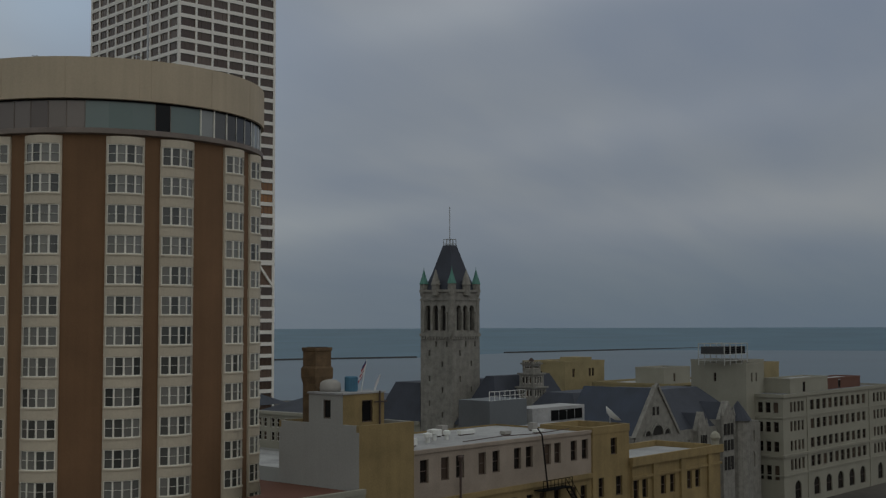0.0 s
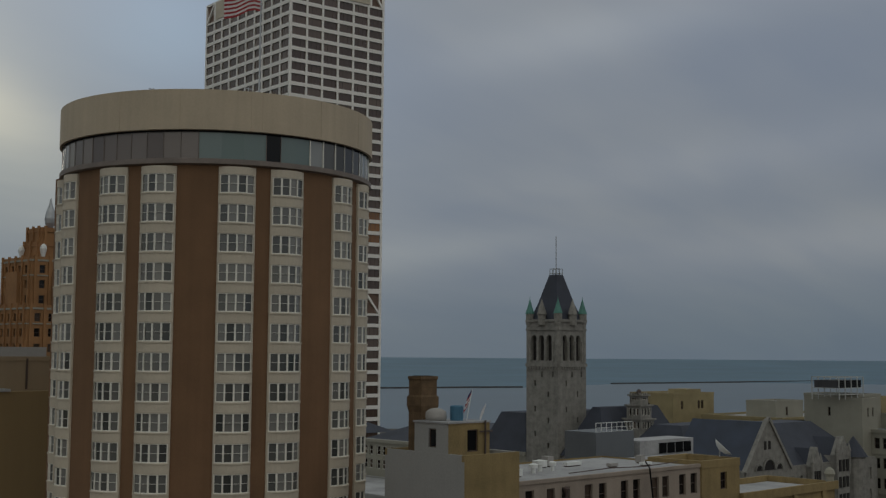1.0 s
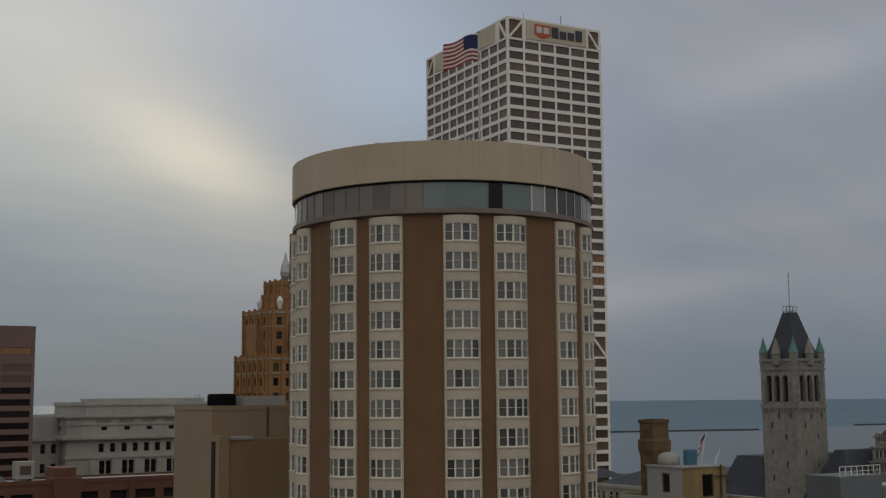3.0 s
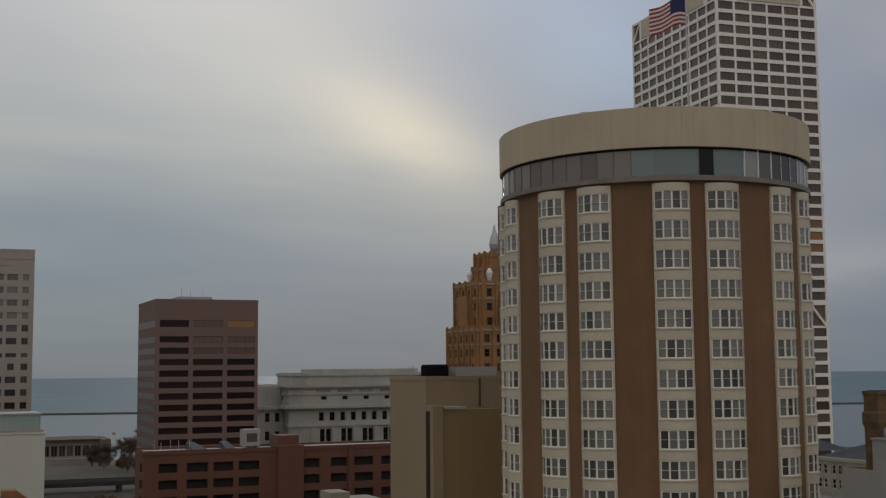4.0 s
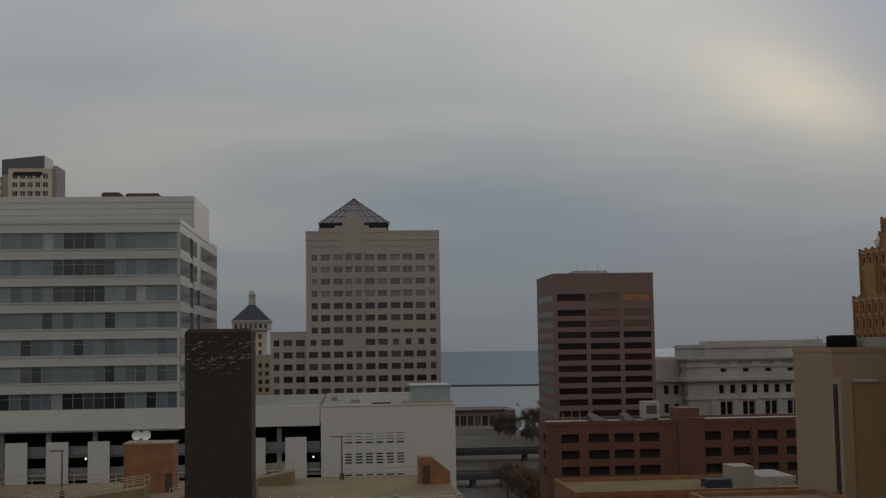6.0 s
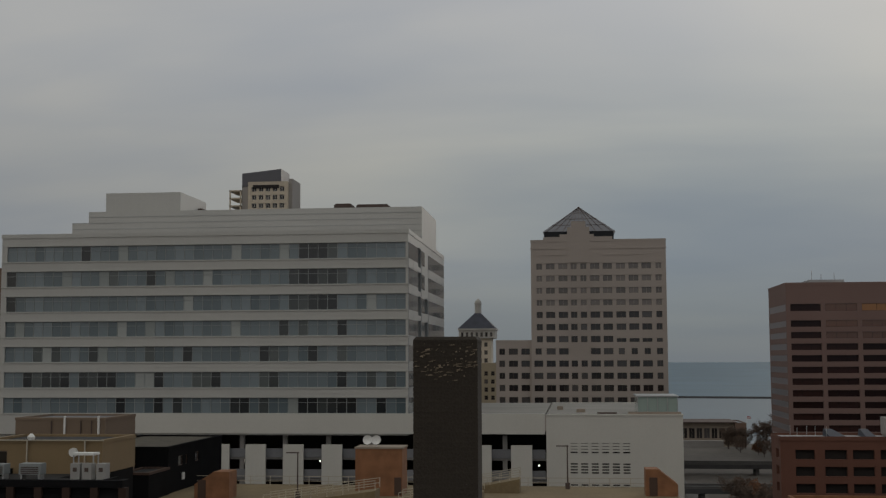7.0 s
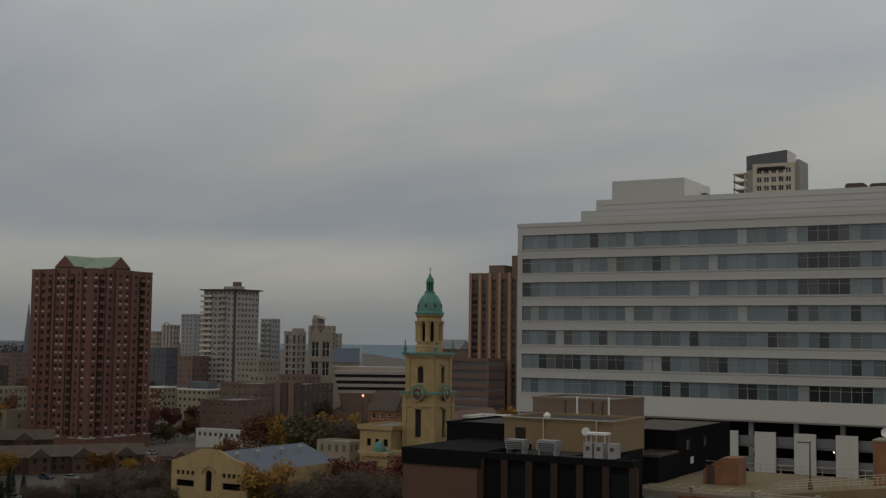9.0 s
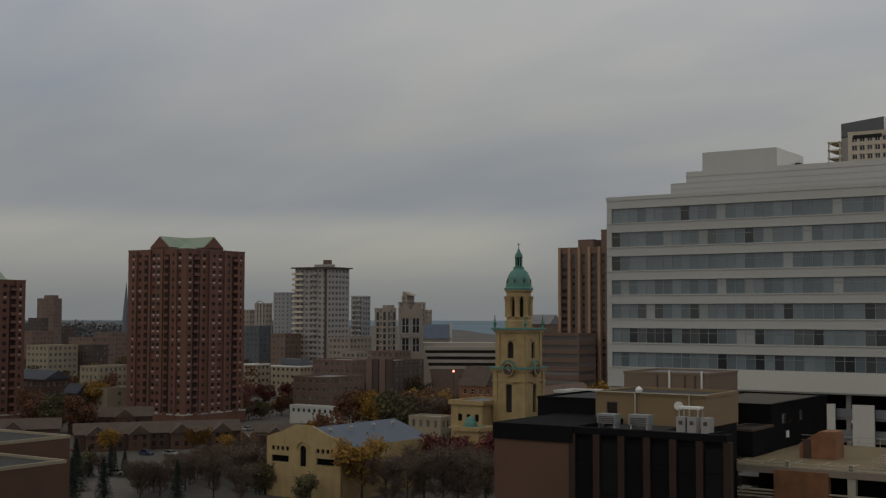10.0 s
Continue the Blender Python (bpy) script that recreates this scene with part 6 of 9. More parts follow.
# ---- red brick car park along the street ----
def brick_car_park():
    T = thing("brick_car_park", 0, 0, 0, "red brick car park with rows of dark openings", "car park")
    b = (29.2, 82.0, 180.0, 188.0)
    sd = Side(b, "w")
    starts = [2.1, 6.2, 10.1, 13.9, 23.5, 28.2, 32.0, 36.4, 41.0, 45.4]
    hs = [(a, a + w, z, z + 1.35) for z in (35.35, 32.95, 30.55, 28.15, 25.75) for a, w in zip(starts, (2.7, 3.1, 3.0, 3.1, 2.9, 2.6, 3.1, 3.0, 3, 3))]
    sn = Side(b, "n")
    hn = [(4.2, 6.6, z, z + 1.35) for z in (35.35, 32.95, 30.55)]
    for which, holes in (("w", hs), ("n", hn), ("s", []), ("e", [])):
        s2, sh = Side(b, which), Shape()
        pierced(sh, s2, GZ, 38.6, holes, .6)
        part("wall", sh, red_brick, T)
        # each opening closed by a sheet coloured as shade
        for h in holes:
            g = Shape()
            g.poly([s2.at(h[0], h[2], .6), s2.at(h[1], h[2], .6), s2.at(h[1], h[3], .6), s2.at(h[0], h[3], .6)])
            part("opening", g, void_shade, T)
    for q in ((29.1, 82.1, 179.9, 180.4), (29.1, 82.1, 187.6, 188.1), (29.1, 29.6, 180.4, 187.6), (81.6, 82.1, 180.4, 187.6)):
        g = Shape()
        g.box(*q, 38.0, 38.42)
        part("coping", g, red_brick, T)
    g = Shape()
    g.box(29.5, 81.7, 180.3, 187.7, 38.0, 38.3)
    part("top_deck", g, pale_roof, T)
    g = Shape()
    g.box(49.0, 53.0, 179.6, 184, GZ, 38.8)
    g.box(49.4, 52.6, 181, 186, 38.8, 40.2)
    part("stair_tower", g, red_brick, T)
    g = Shape()
    g.box(60.2, 61.0, 179.7, 180.0, GZ, 38.6)
    part("pilaster", g, red_brick, T)
    for x0, x1 in ((36.5, 40.6), (41.6, 44.6)):
        g = Shape()
        g.loft([[(x0, 181, 38.3), (x1 - 1.5, 181, 38.3), (x1 - 1.5, 187, 38.3), (x0, 187, 38.3)], [(x0 + .1, 186, 39.3), (x0 + 1.2, 186, 39.3), (x0 + 1.2, 187, 39.3), (x0 + .1, 187, 39.3)]])
        solo("skylight", g, slate, "dark sloping skylight on the car park roof", "skylight", group="roof skylights")
    P = thing("roof_unit", 46.2, 185.8, 38.3, "white packaged air unit with dark grille", "air unit")
    g = Shape()
    g.box(-1.3, 1.3, -1.2, 1.2, .3, 2.8)
    for e in (-1, 1):
        g.box(e * 1.0 - .12, e * 1.0 + .12, -1, 1, 0, .3)
    part("casing", g, far_concrete, P)
    g = Shape()
    g.box(-.8, .8, -1.28, -1.18, .9, 2.2)
    part("grille", g, far_dark, P)
    R = thing("roof_clutter", 33.5, 184, 38.3, "thin steel aerials and pipes on the roof", "aerials")
    for x in (-2.2, -1.2, .2, 1.4, 3.0):
        g = Shape()
        g.bar((x, 0, 0), (x, 0, 1.2 + .5 * math.sin(x * 5)), .07)
        part("aerial", g, steel, R)


brick_car_park()


end_orange = mat("orange_brown_brick", (0.23, 0.125, 0.065), .92, .25, .3, 10, .2, streaks=.3)
roof_gravel_tan = mat("tan_gravel_roof", (0.21, 0.17, 0.115), .95, .3, .3, 6, .2)


def low_brick_blocks():
    T = thing("low_brick_building", 0, 0, 0, "low orange-red brick building with flat pale roof", "building")
    b = (28.5, 60.0, 154.0, 170.5)
    hs = [(2.0, 29.0, 27.2, 28.4), (2.0, 29.0, 24.0, 25.2)]
    block(T, b, GZ, 31.2, orange_brick, deck_concrete, {"w": (hs, (12, 1, .1, bronze, black_glass, 0))}, .5, .4)
    T = thing("bay_structure", 0, 0, 0, "pale stucco stair house beside a grey roof box", "stair house")
    g = Shape()
    g.box(50.4, 53.2, 158.5, 163, 30.8, 33.6)
    part("stair_house", g, buff_stone, T)
    g = Shape()
    g.loft([[(53.2, y, 30.8), (57.0, y, 30.8), (53.2, y, 32.6)] for y in (158.8, 159.2)])
    part("wing_wall", g, pale_roof, T)
    g = Shape()
    g.box(47.0, 50.2, 159, 162, 30.8, 31.9)
    part("roof_box", g, blue_slate, T)
    g = Shape()
    g.box(54.0, 59.8, 161, 170.2, 30.8, 31.9)
    part("low_roof", g, far_concrete, T)
    T = thing("tan_roof_building", 0, 0, 0, "near building with wide tan roof and orange-brown edge", "building")
    block(T, (37.4, 52.0, 70.0, 133.4), GZ, 33.4, end_orange, roof_gravel_tan, {}, .2, .4, end_orange)
    block(T, (52.0, 66.5, 122.5, 130.9), GZ, 33.38, end_orange, roof_gravel_tan, {}, .2, .4, end_orange)


low_brick_blocks()


# ---- old brick chimney close by ----
def near_chimney():
    T = thing("chimney", -2.0, 19.3, 0, "close dark sooted brick chimney with chipped pale top courses", "chimney")
    T.matrix_basis = pose(-2.0, 19.3, 40.0, 0, 0, 0)
    g = Shape()
    g.box(-.495, .495, -.455, .455, -1.0, 10.25)
    part("core", g, soot_brick, T)
    bw, bh, j = .2, .069, .009
    me = {}
    count = 0

    def brick_mesh(w):
        if w not in me:
            s = Shape()
            s.box(0, w, -.014, .05, 0, bh)
            me[w] = s.mesh("brick", [soot_brick])
        return me[w]
    rng = random.Random(4)
    courses = int(4.4 / (bh + j))
    rest = Shape()
    for r in range(courses):
        z = 10.25 - (r + 1) * (bh + j)
        off = 0 if r % 2 else -bw / 2 - j / 2
        x = -.505 + off
        while x < .505:
            a, c = max(x, -.505), min(x + bw, .505)
            if c - a > .04:
                w = round(c - a, 3)
                out = -.443 + rng.uniform(-.003, .003)
                if count < 290:
                    ob = new("brick", brick_mesh(w))
                    ob.parent, ob.location = T, (a, out, z)
                    count += 1
                else:
                    rest.box(a, c, out - .014, out + .05, z, z + bh)
            x += bw + j
    if rest.v:
        tagged(part("bricks", rest, soot_brick, T), kind="stuff")
    g = Shape()
    g.loft([[(-w, -w * .92, z), (w, -w * .92, z), (w, w * .92, z), (-w, w * .92, z)] for w, z in ((.503, 10.24), (.503, 10.28), (.46, 10.33))])
    part("cap_course", g, soot_brick, T, "crumbled rounded cap of mortar and brick")
    # crumbs of old mortar and lime on the top courses
    g = Shape()
    for _ in range(120):
        row = rng.choice((1, 2, 2, 3, 3, 4, 4, 5, 5, 5, 6, 6, 7, 8))
        x, z = rng.uniform(-.49, .46) * (1 if row < 6 else .8), 10.25 - row * (bh + j) + rng.choice((-.012, 0, .02, .04))
        w, h = rng.choice((.012, .02, .03, .05, .08)), rng.choice((.008, .012, .016, .024))
        g.loft([[(x, y, z), (x + w, y, z + .004), (x + w * .8, y, z + h), (x + w * .1, y, z + h * .7)] for y in (-.466, -.45)])
    tagged(part("lime_patches", g, lime_patch, T), kind="stuff")


lime_patch = mat("lime_patch", (0.26, 0.205, 0.145), .95, .3, 3, 20, .2)
near_chimney()
L0 = thing("low_house", 0, 0, 0, "low flat-roofed house under the old chimney", "building")
block(L0, (-7.0, 4.0, 15.0, 23.5), GZ, 39.6, dark_brick, grey_roof, {}, .2, .5)


# ---- ochre car park deck in the foreground ----
def parking_deck():
    T = thing("parking_deck", 0, 0, 0, "ochre concrete parking structure with open decks and rails", "car park")
    x0, x1, y0, y1, zt = -47.5, 11.4, 124.0, 150.0, 34.4
    for z in (zt, 31.0, 27.6, 24.2, 20.8, 17.4):
        g = Shape()
        g.box(x0, x1, y0, y1, z - .5, z)
        part("deck", g, deck_concrete, T)
    for z in (31.0, 27.6, 24.2, 20.8, 17.4):
        for which, a, b2 in (("w", x0, x1),):
            for k in range(3):
                g = Shape()
                g.box(a, b2, y0 - .12, y0 + .02, z + .25 + .35 * k, z + .42 + .35 * k)
                part("rail", g, rail_white, T)
    g = Shape()
    g.box(x0, x1, y0 - .16, y0 + .1, zt - .62, zt + .08)
    part("edge_beam", g, far_tan, T)
    g = Shape()
    g.box(x1 - .1, x1 + .16, y0, y1, zt - .62, zt + .08)
    part("edge_beam", g, far_tan, T)
    for k in range(2):
        g = Shape()
        g.box(x0, x1, y0 - .2, y0 - .08, zt + .2 + .3 * k, zt + .3 + .3 * k)
        part("rail", g, rail_white, T)
    for k in range(10):
        x = x0 + .4 + (x1 - x0 - .8) * k / 9
        g = Shape()
        g.box(x - .4, x + .4, y0 - .05, y0 + .7, GZ, zt - .5)
        part("column", g, rail_white, T)
        g = Shape()
        g.box(x - .22, x + .22, y0 - .2, y0 + .2, zt + .05, zt + .75)
        part("post", g, rail_white, T)
    # added dark sheet in place of the shade under the decks
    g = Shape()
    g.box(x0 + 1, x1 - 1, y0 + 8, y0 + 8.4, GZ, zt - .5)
    part("inner_wall", g, void_shade, T)
    # brick panels in the front
    for a, w in ((-42.0, 5.6), (-21.0, 4.5), (0.9, 5.4)):
        g = Shape()
        g.box(a, a + w, y0 - .35, y0 + .6, GZ, zt - .2)
        part("brick_panel", g, orange_brick, T)
    # brick stair heads on the deck
    for bx, by, w, d, h in ((-25.0, 138.0, 5.4, 4.0, 5.3),):
        S = thing("brick_stair_house", bx, by, zt, "orange brick stair house with two white dishes on top", "stair house")
        g = Shape()
        g.box(0, w, 0, d, 0, h)
        part("housing", g, orange_brick, S)
        g = Shape()
        g.box(-.1, w + .1, -.1, d + .1, h, h + .18)
        part("coping", g, far_tan, S)
        g = Shape()
        g.box(w - .9, w - .1, -.06, .02, .1, 2.1)
        part("door", g, dark_brick, S)
        for dx in (1.3, 2.3):
            D = thing("satellite_dish", bx + dx, by + 1, zt + h + .18, "white satellite dish on the stair house roof", "satellite dish", group="roof dishes")
            g = Shape()
            g.bar((0, 0, 0), (0, 0, .4), .07)
            part("mast", g, steel, D)
            g = Shape()
            g.turned(0, 0, [(.03, 0), (.3, .06), (.5, .2), (.56, .3)], 14, caps=False)
            dish = part("reflector", g, white_paint, D, smooth=True)
            dish.matrix_basis = Matrix.Translation((0, -.1, .7)) @ Matrix.Rotation(radians(70), 4, "X")
    for bx, by, w, e in ((-42.5, 133.8, 4.0, 1), (7.8, 140.0, 3.6, -1)):
        S = thing("stair_hood", bx, by, zt, "wedge-shaped orange brick stair hood on the deck", "stair house", group="stair hoods")
        g = Shape()
        za, zb = (1.6, 3.0) if e > 0 else (3.0, 1.3)
        g.loft([[(0, y, 0), (w, y, 0), (w, y, zb), (w * .55, y, zb) if e > 0 else (w * .4, y, za), (0, y, za)] for y in (0, 3)])
        part("housing", g, orange_brick, S)
        g = Shape()
        g.box(.4, 1.3, -.06, .01, .05, 2.1)
        part("door", g, dark_brick, S)
    # ramps with pale guard rails
    for bx, by, L, rise in ((-33.0, 127.5, 12.0, 1.7), (-14.5, 142.0, 8.0, 1.6), (-19.0, 131.0, 9.0, 1.2)):
        R = thing("ramp", bx, by, zt, "sloping concrete ramp with pipe guard rails", "ramp", group="deck ramps")
        g = Shape()
        g.loft([[(0, y, 0), (L, y, 0), (L, y, rise), (0, y, .1)] for y in (0, 3.2)])
        part("slab", g, deck_concrete, R)
        for y in (0.05, 3.15):
            g = Shape()
            for k in range(8):
                f = k / 7
                g.bar((L * f, y, .1 + rise * f), (L * f, y, 1.1 + rise * f), .07)
            for h in (.55, 1.08):
                g.bar((0, y, .1 + h), (L, y, rise + h), .07)
            part("guard_rail", g, rail_white, R)
    g = Shape()
    for k in range(25):
        x = x0 + (x1 - x0) * k / 24
        g.bar((x, y1 - 1, zt), (x, y1 - 1, zt + 1.1), .08)
    for h in (.5, 1.08):
        g.bar((x0, y1 - 1, zt + h), (x1, y1 - 1, zt + h), .07)
    part("rear_rail", g, rail_white, T)
    g = Shape()
    for k in range(14):
        g.box(x0 + 3 + 3 * k, x0 + 3.12 + 3 * k, y0 + 3, y0 + 7.5, zt, zt + .012)
    part("bay_lines", g, rail_white, T)
    for x, y in ((-31.0, 135.0), (-1.0, 147.0)):
        Lm = thing("lamp_post", x, y, zt, "slim dark lamp post with flat arm lamp", "lamp post", group="deck lamp posts")
        g = Shape()
        g.turned(0, 0, [(.28, 0), (.28, .7), (.09, .75), (.07, 5.0)], 8)
        part("pole", g, far_dark, Lm)
        g = Shape()
        g.box(-1.3, .15, -.15, .15, 5.0, 5.12)
        part("lamp_head", g, far_dark, Lm)


parking_deck()


# ---- dark brown office block with black fascia ----
def dark_block():
    T = thing("dark_office", 0, 0, 0, "dark brown brick office with black fascia and tall dark glazing", "office building")
    # blank brick end, then piers and tall glazing, on the front towards the street
    y0, zt = 99.0, 39.9
    xa, xb, xc = -60.6, -52.3, -37.6
    g = Shape()
    g.box(xa, xb, y0, 124, GZ, 38.4)
    part("blank_wall", g, end_brick, T)
    g = Shape()
    g.box(xa - .1, xb + .1, y0 - .15, 124.1, 38.4, zt)
    part("fascia", g, black_fascia, T)
    g = Shape()
    g.box(xb + .1, xc, y0 + .35, 100.6, GZ, 39.2)
    part("core", g, black_fascia, T)
    g = Shape()
    g.box(xb + .1, -40.4, 100.6, 105.5, GZ, 39.2)
    part("core", g, black_fascia, T)
    g = Shape()
    g.box(xb + .1, -46.0, 105.5, 124, GZ, 39.2)
    part("core", g, black_fascia, T)
    n = 6
    w = (xc - xb) / n
    for i in range(n + 1):
        x = xb + w * i
        g = Shape()
        g.box(x - .32, x + .32, y0 - .1, y0 + .6, GZ, zt - .6)
        part("pier", g, pier_brick, T)
    for i in range(n):
        x = xb + w * i
        g = Shape()
        g.box(x + .45, x + w - .45, y0 + .12, y0 + .3, GZ, zt - 1.2)
        p = part("tall_glazing", g, black_glass, T)
        g = Shape()
        for z in (36.6, 34.0, 31.4, 28.8):
            g.box(x + .42, x + w - .42, y0 + .06, y0 + .13, z, z + .1)
        part("transom", g, black_fascia, p)
    g = Shape()
    g.box(xb + .1, xc, y0 - .05, y0 + .6, zt - .6, zt)
    g.box(xc - .5, xc, y0 + .6, 100.6, zt - .6, zt)
    g.box(-40.8, -40.4, 100.2, 105.5, zt - .6, zt - .3)
    part("fascia", g, black_fascia, T)
    g = Shape()
    g.box(xa + .2, xc - .2, y0 + .4, 100.5, 39.2, 39.4)
    g.box(xa + .2, -40.6, 100.5, 105.4, 39.2, 39.4)
    g.box(xa + .2, -46.1, 105.4, 123.9, 39.2, 39.4)
    part("roof", g, dark_roof, T)
    # low roof cut lighter
    g = Shape()
    g.box(-60.2, -53.2, 104.6, 109.3, 39.4, 39.66)
    part("roof_patch", g, pale_roof, T)
    # penthouses
    P = thing("tan_penthouse", 0, 0, 0, "tan brick penthouse with white pipe along the top", "penthouse")
    hs = [(1.2, 2.4, 39.5, 41.5)]
    b = (-55.2, -43.6, 109.5, 118)
    block(P, b, 39.4, 42.4, penthouse_tan, dark_roof, {"w": (hs, (1, 1, .1, bronze, dark_void_glass, 0))}, .2, .1)
    g = Shape()
    g.bar((-55.4, 109.3, 42.5), (-43.4, 109.3, 42.5), .10)
    g.bar((-50.8, 109.3, 39.6), (-50.8, 109.3, 42.5), .12)
    g.bar((-45.2, 109.3, 39.6), (-45.2, 109.3, 42.5), .12)
    part("pipe", g, rail_white, P)
    g = Shape()
    g.turned(-50.5, 109.5, [(.3, 42.5), (.38, 42.8), (.1, 43.1)], 10)
    part("roof_vent", g, white_paint, P)
    g = Shape()
    g.loft([[(-46.3 + .42 * math.cos(a), y, 41.4 + .42 * math.sin(a)) for a in [2 * math.pi * k / 12 for k in range(12)]] for y in (109.2, 109.45)])
    part("round_vent", g, white_paint, P)
    Q = thing("brown_penthouse", 0, 0, 0, "brown metal-clad penthouse with white vent pipes", "penthouse")
    block(Q, (-60.4, -50.3, 127, 136), GZ, 43.6, tan_dark, grey_roof, {}, .2, .1)
    for x, z0, z1, r, m in ((-54.8, 41.8, 43.9, .2, white_paint), (-51.0, 41.8, 43.9, .2, white_paint), (-56.3, 41.2, 43.4, .1, far_dark), (-53.0, 41.2, 43.4, .1, far_dark), (-51.8, 41.2, 43.4, .1, far_dark)):
        g = Shape()
        g.bar((x, 126.9, z0), (x, 126.9, z1), r)
        part("vent_pipe", g, m, Q)
    R = thing("black_annexe", 0, 0, 0, "black-clad annexe with small windows and dark gravel roof", "annexe")
    hs = [(3.6, 5.4, 37.3, 38.5), (6.4, 7.0, 37.3, 38.5), (10.2, 11.6, 37.3, 38.5)]
    block(R, (-58.0, -47.0, 138.0, 159.5), 34.4, 39.7, black_fascia, roof_gravel, {"s": (hs, (1, 1, .08, bronze, office_glass, 0))}, .2, .05)
    g = Shape()
    g.box(-47.02, -46.9, 143.0, 143.9, 35.6, 36.4)
    part("notice", g, white_paint, R)
    R3 = thing("black_annexe", 0, 0, 0, "low black-clad lean-to with maroon roof edge", "annexe")
    block(R3, (-50.0, -46.8, 131.0, 137.9), 34.4, 37.4, black_fascia, dark_roof, {}, .2, .05, dark_brick)
    R2 = thing("black_annexe", 0, 0, 0, "black-clad low annexe with pale gravel roof", "annexe")
    block(R2, (-63.5, -56.5, 112.5, 124), GZ, 41.4, black_fascia, dark_roof, {}, .2, .05)
    # air-handling units on the roof
    for x, s in ((-51.3, 1.0), (-48.0, 1.05)):
        U = thing("air_unit", x, 104.5, 39.4, "grey box air unit on legs with louvred front", "air unit", group="roof air units")
        g = Shape()
        g.box(-.95 * s, .95 * s, -.6, .6, .45, 1.35 * s)
        part("casing", g, frame_grey, U)
        for ex in (-.8, .8):
            g = Shape()
            g.box(ex - .08, ex + .08, -.5, .5, 0, .46)
            part("leg", g, steel, U)
        g = Shape()
        for k in range(4):
            g.box(-.8, .8, -.66, -.58, .55 + .17 * k, .63 + .17 * k)
        part("louvre", g, far_dark, U)
    U = thing("chiller", -42.6, 103.8, 39.4, "pale twin-cabinet chiller under a flat white hood", "chiller")
    for ex in (-1.4, -.35, .95):
        g = Shape()
        g.box(ex, ex + .85, -.5, .5, .1, 1.5)
        c = part("cabinet", g, grey_render, U)
        g = Shape()
        g.box(ex + .25, ex + .6, -.55, -.49, .8, 1.15)
        part("fan_grille", g, far_dark, c)
    g = Shape()
    g.box(-1.3, .7, -.4, .9, 2.2, 2.4)
    part("hood", g, white_paint, U)
    g = Shape()
    for ex in (-1.2, .6):
        g.bar((ex, .8, 0), (ex, .8, 2.2), .1)
        g.bar((ex, -.3, 1.5), (ex, -.3, 2.2), .1)
    part("hood_post", g, steel, U)


tan_dark = mat("brown_cladding", (0.185, 0.135, 0.095), .8, .1, .2, 5, .1, streaks=.3)
dark_void_glass = glass("dark_door", (0.03, 0.025, 0.02), (0.04, 0.03, 0.025), .5)
dark_block()


# ---- bridges across the street, the shore hall ----
def overpass(y, z, label):
    T = thing("overpass", 24, y, z, label, "overpass", group="street bridges")
    g = Shape()
    g.box(-18, 62, -4, 4, -1.3, 0)
    part("deck", g, asphalt, T)
    for e in (-4, 3.7):
        g = Shape()
        g.box(-18, 62, e, e + .3, 0, .6)
        part("parapet", g, street_concrete, T)
    for x in (-14, 9, 34, 58):
        g = Shape()
        g.box(x - .6, x + .6, -3, 3, GZ - z, -1.3)
        part("pier", g, street_concrete, T)


overpass(406, 15.4, "grey concrete overpass crossing the street")
overpass(331, 15.6, "lower grey concrete deck crossing the street")


def shore_hall():
    T = thing("shore_hall", 0, 0, 0, "long low glazed hall by the shore under a flat roof", "hall")
    b = (40.0, 71.0, 560.0, 585.0)
    hs = holes_grid(31, 9, 2.6, [13.5], 4.6, .5)
    block(T, b, 5, 20.4, far_tan, grey_roof, {"w": (hs, (2, 1, .1, far_tan, office_glass, 0))}, .5, .3)
    block(T, (71, 76, 558, 585), 5, 20.4, far_brown, grey_roof, {}, .4, .3)
    g = Shape()
    g.box(39, 72, 558, 587, 20.4, 20.9)
    part("roof_slab", g, far_dark, T)
    F = thing("shore_flag", 76.5, 560, 20, "small flag on a pole above the hall", "flag")
    g = Shape()
    g.bar((0, 0, 0), (0, 0, 3.4), .12)
    part("pole", g, white_paint, F)
    g = Shape()
    for k in range(4):
        g.poly([(0, 0, 3.4 - .3 * k), (1.8, .2, 3.2 - .3 * k), (1.8, .2, 2.9 - .3 * k), (0, 0, 3.1 - .3 * k)], k % 2)
    part("cloth", g, [flag_red, flag_white], F)


shore_hall()
g = Shape()
g.box(44.5, 62.5, 529, 531, 4, 14.6)
solo("retaining_wall", g, concrete, "pale concrete wall below the shore hall", "retaining wall")


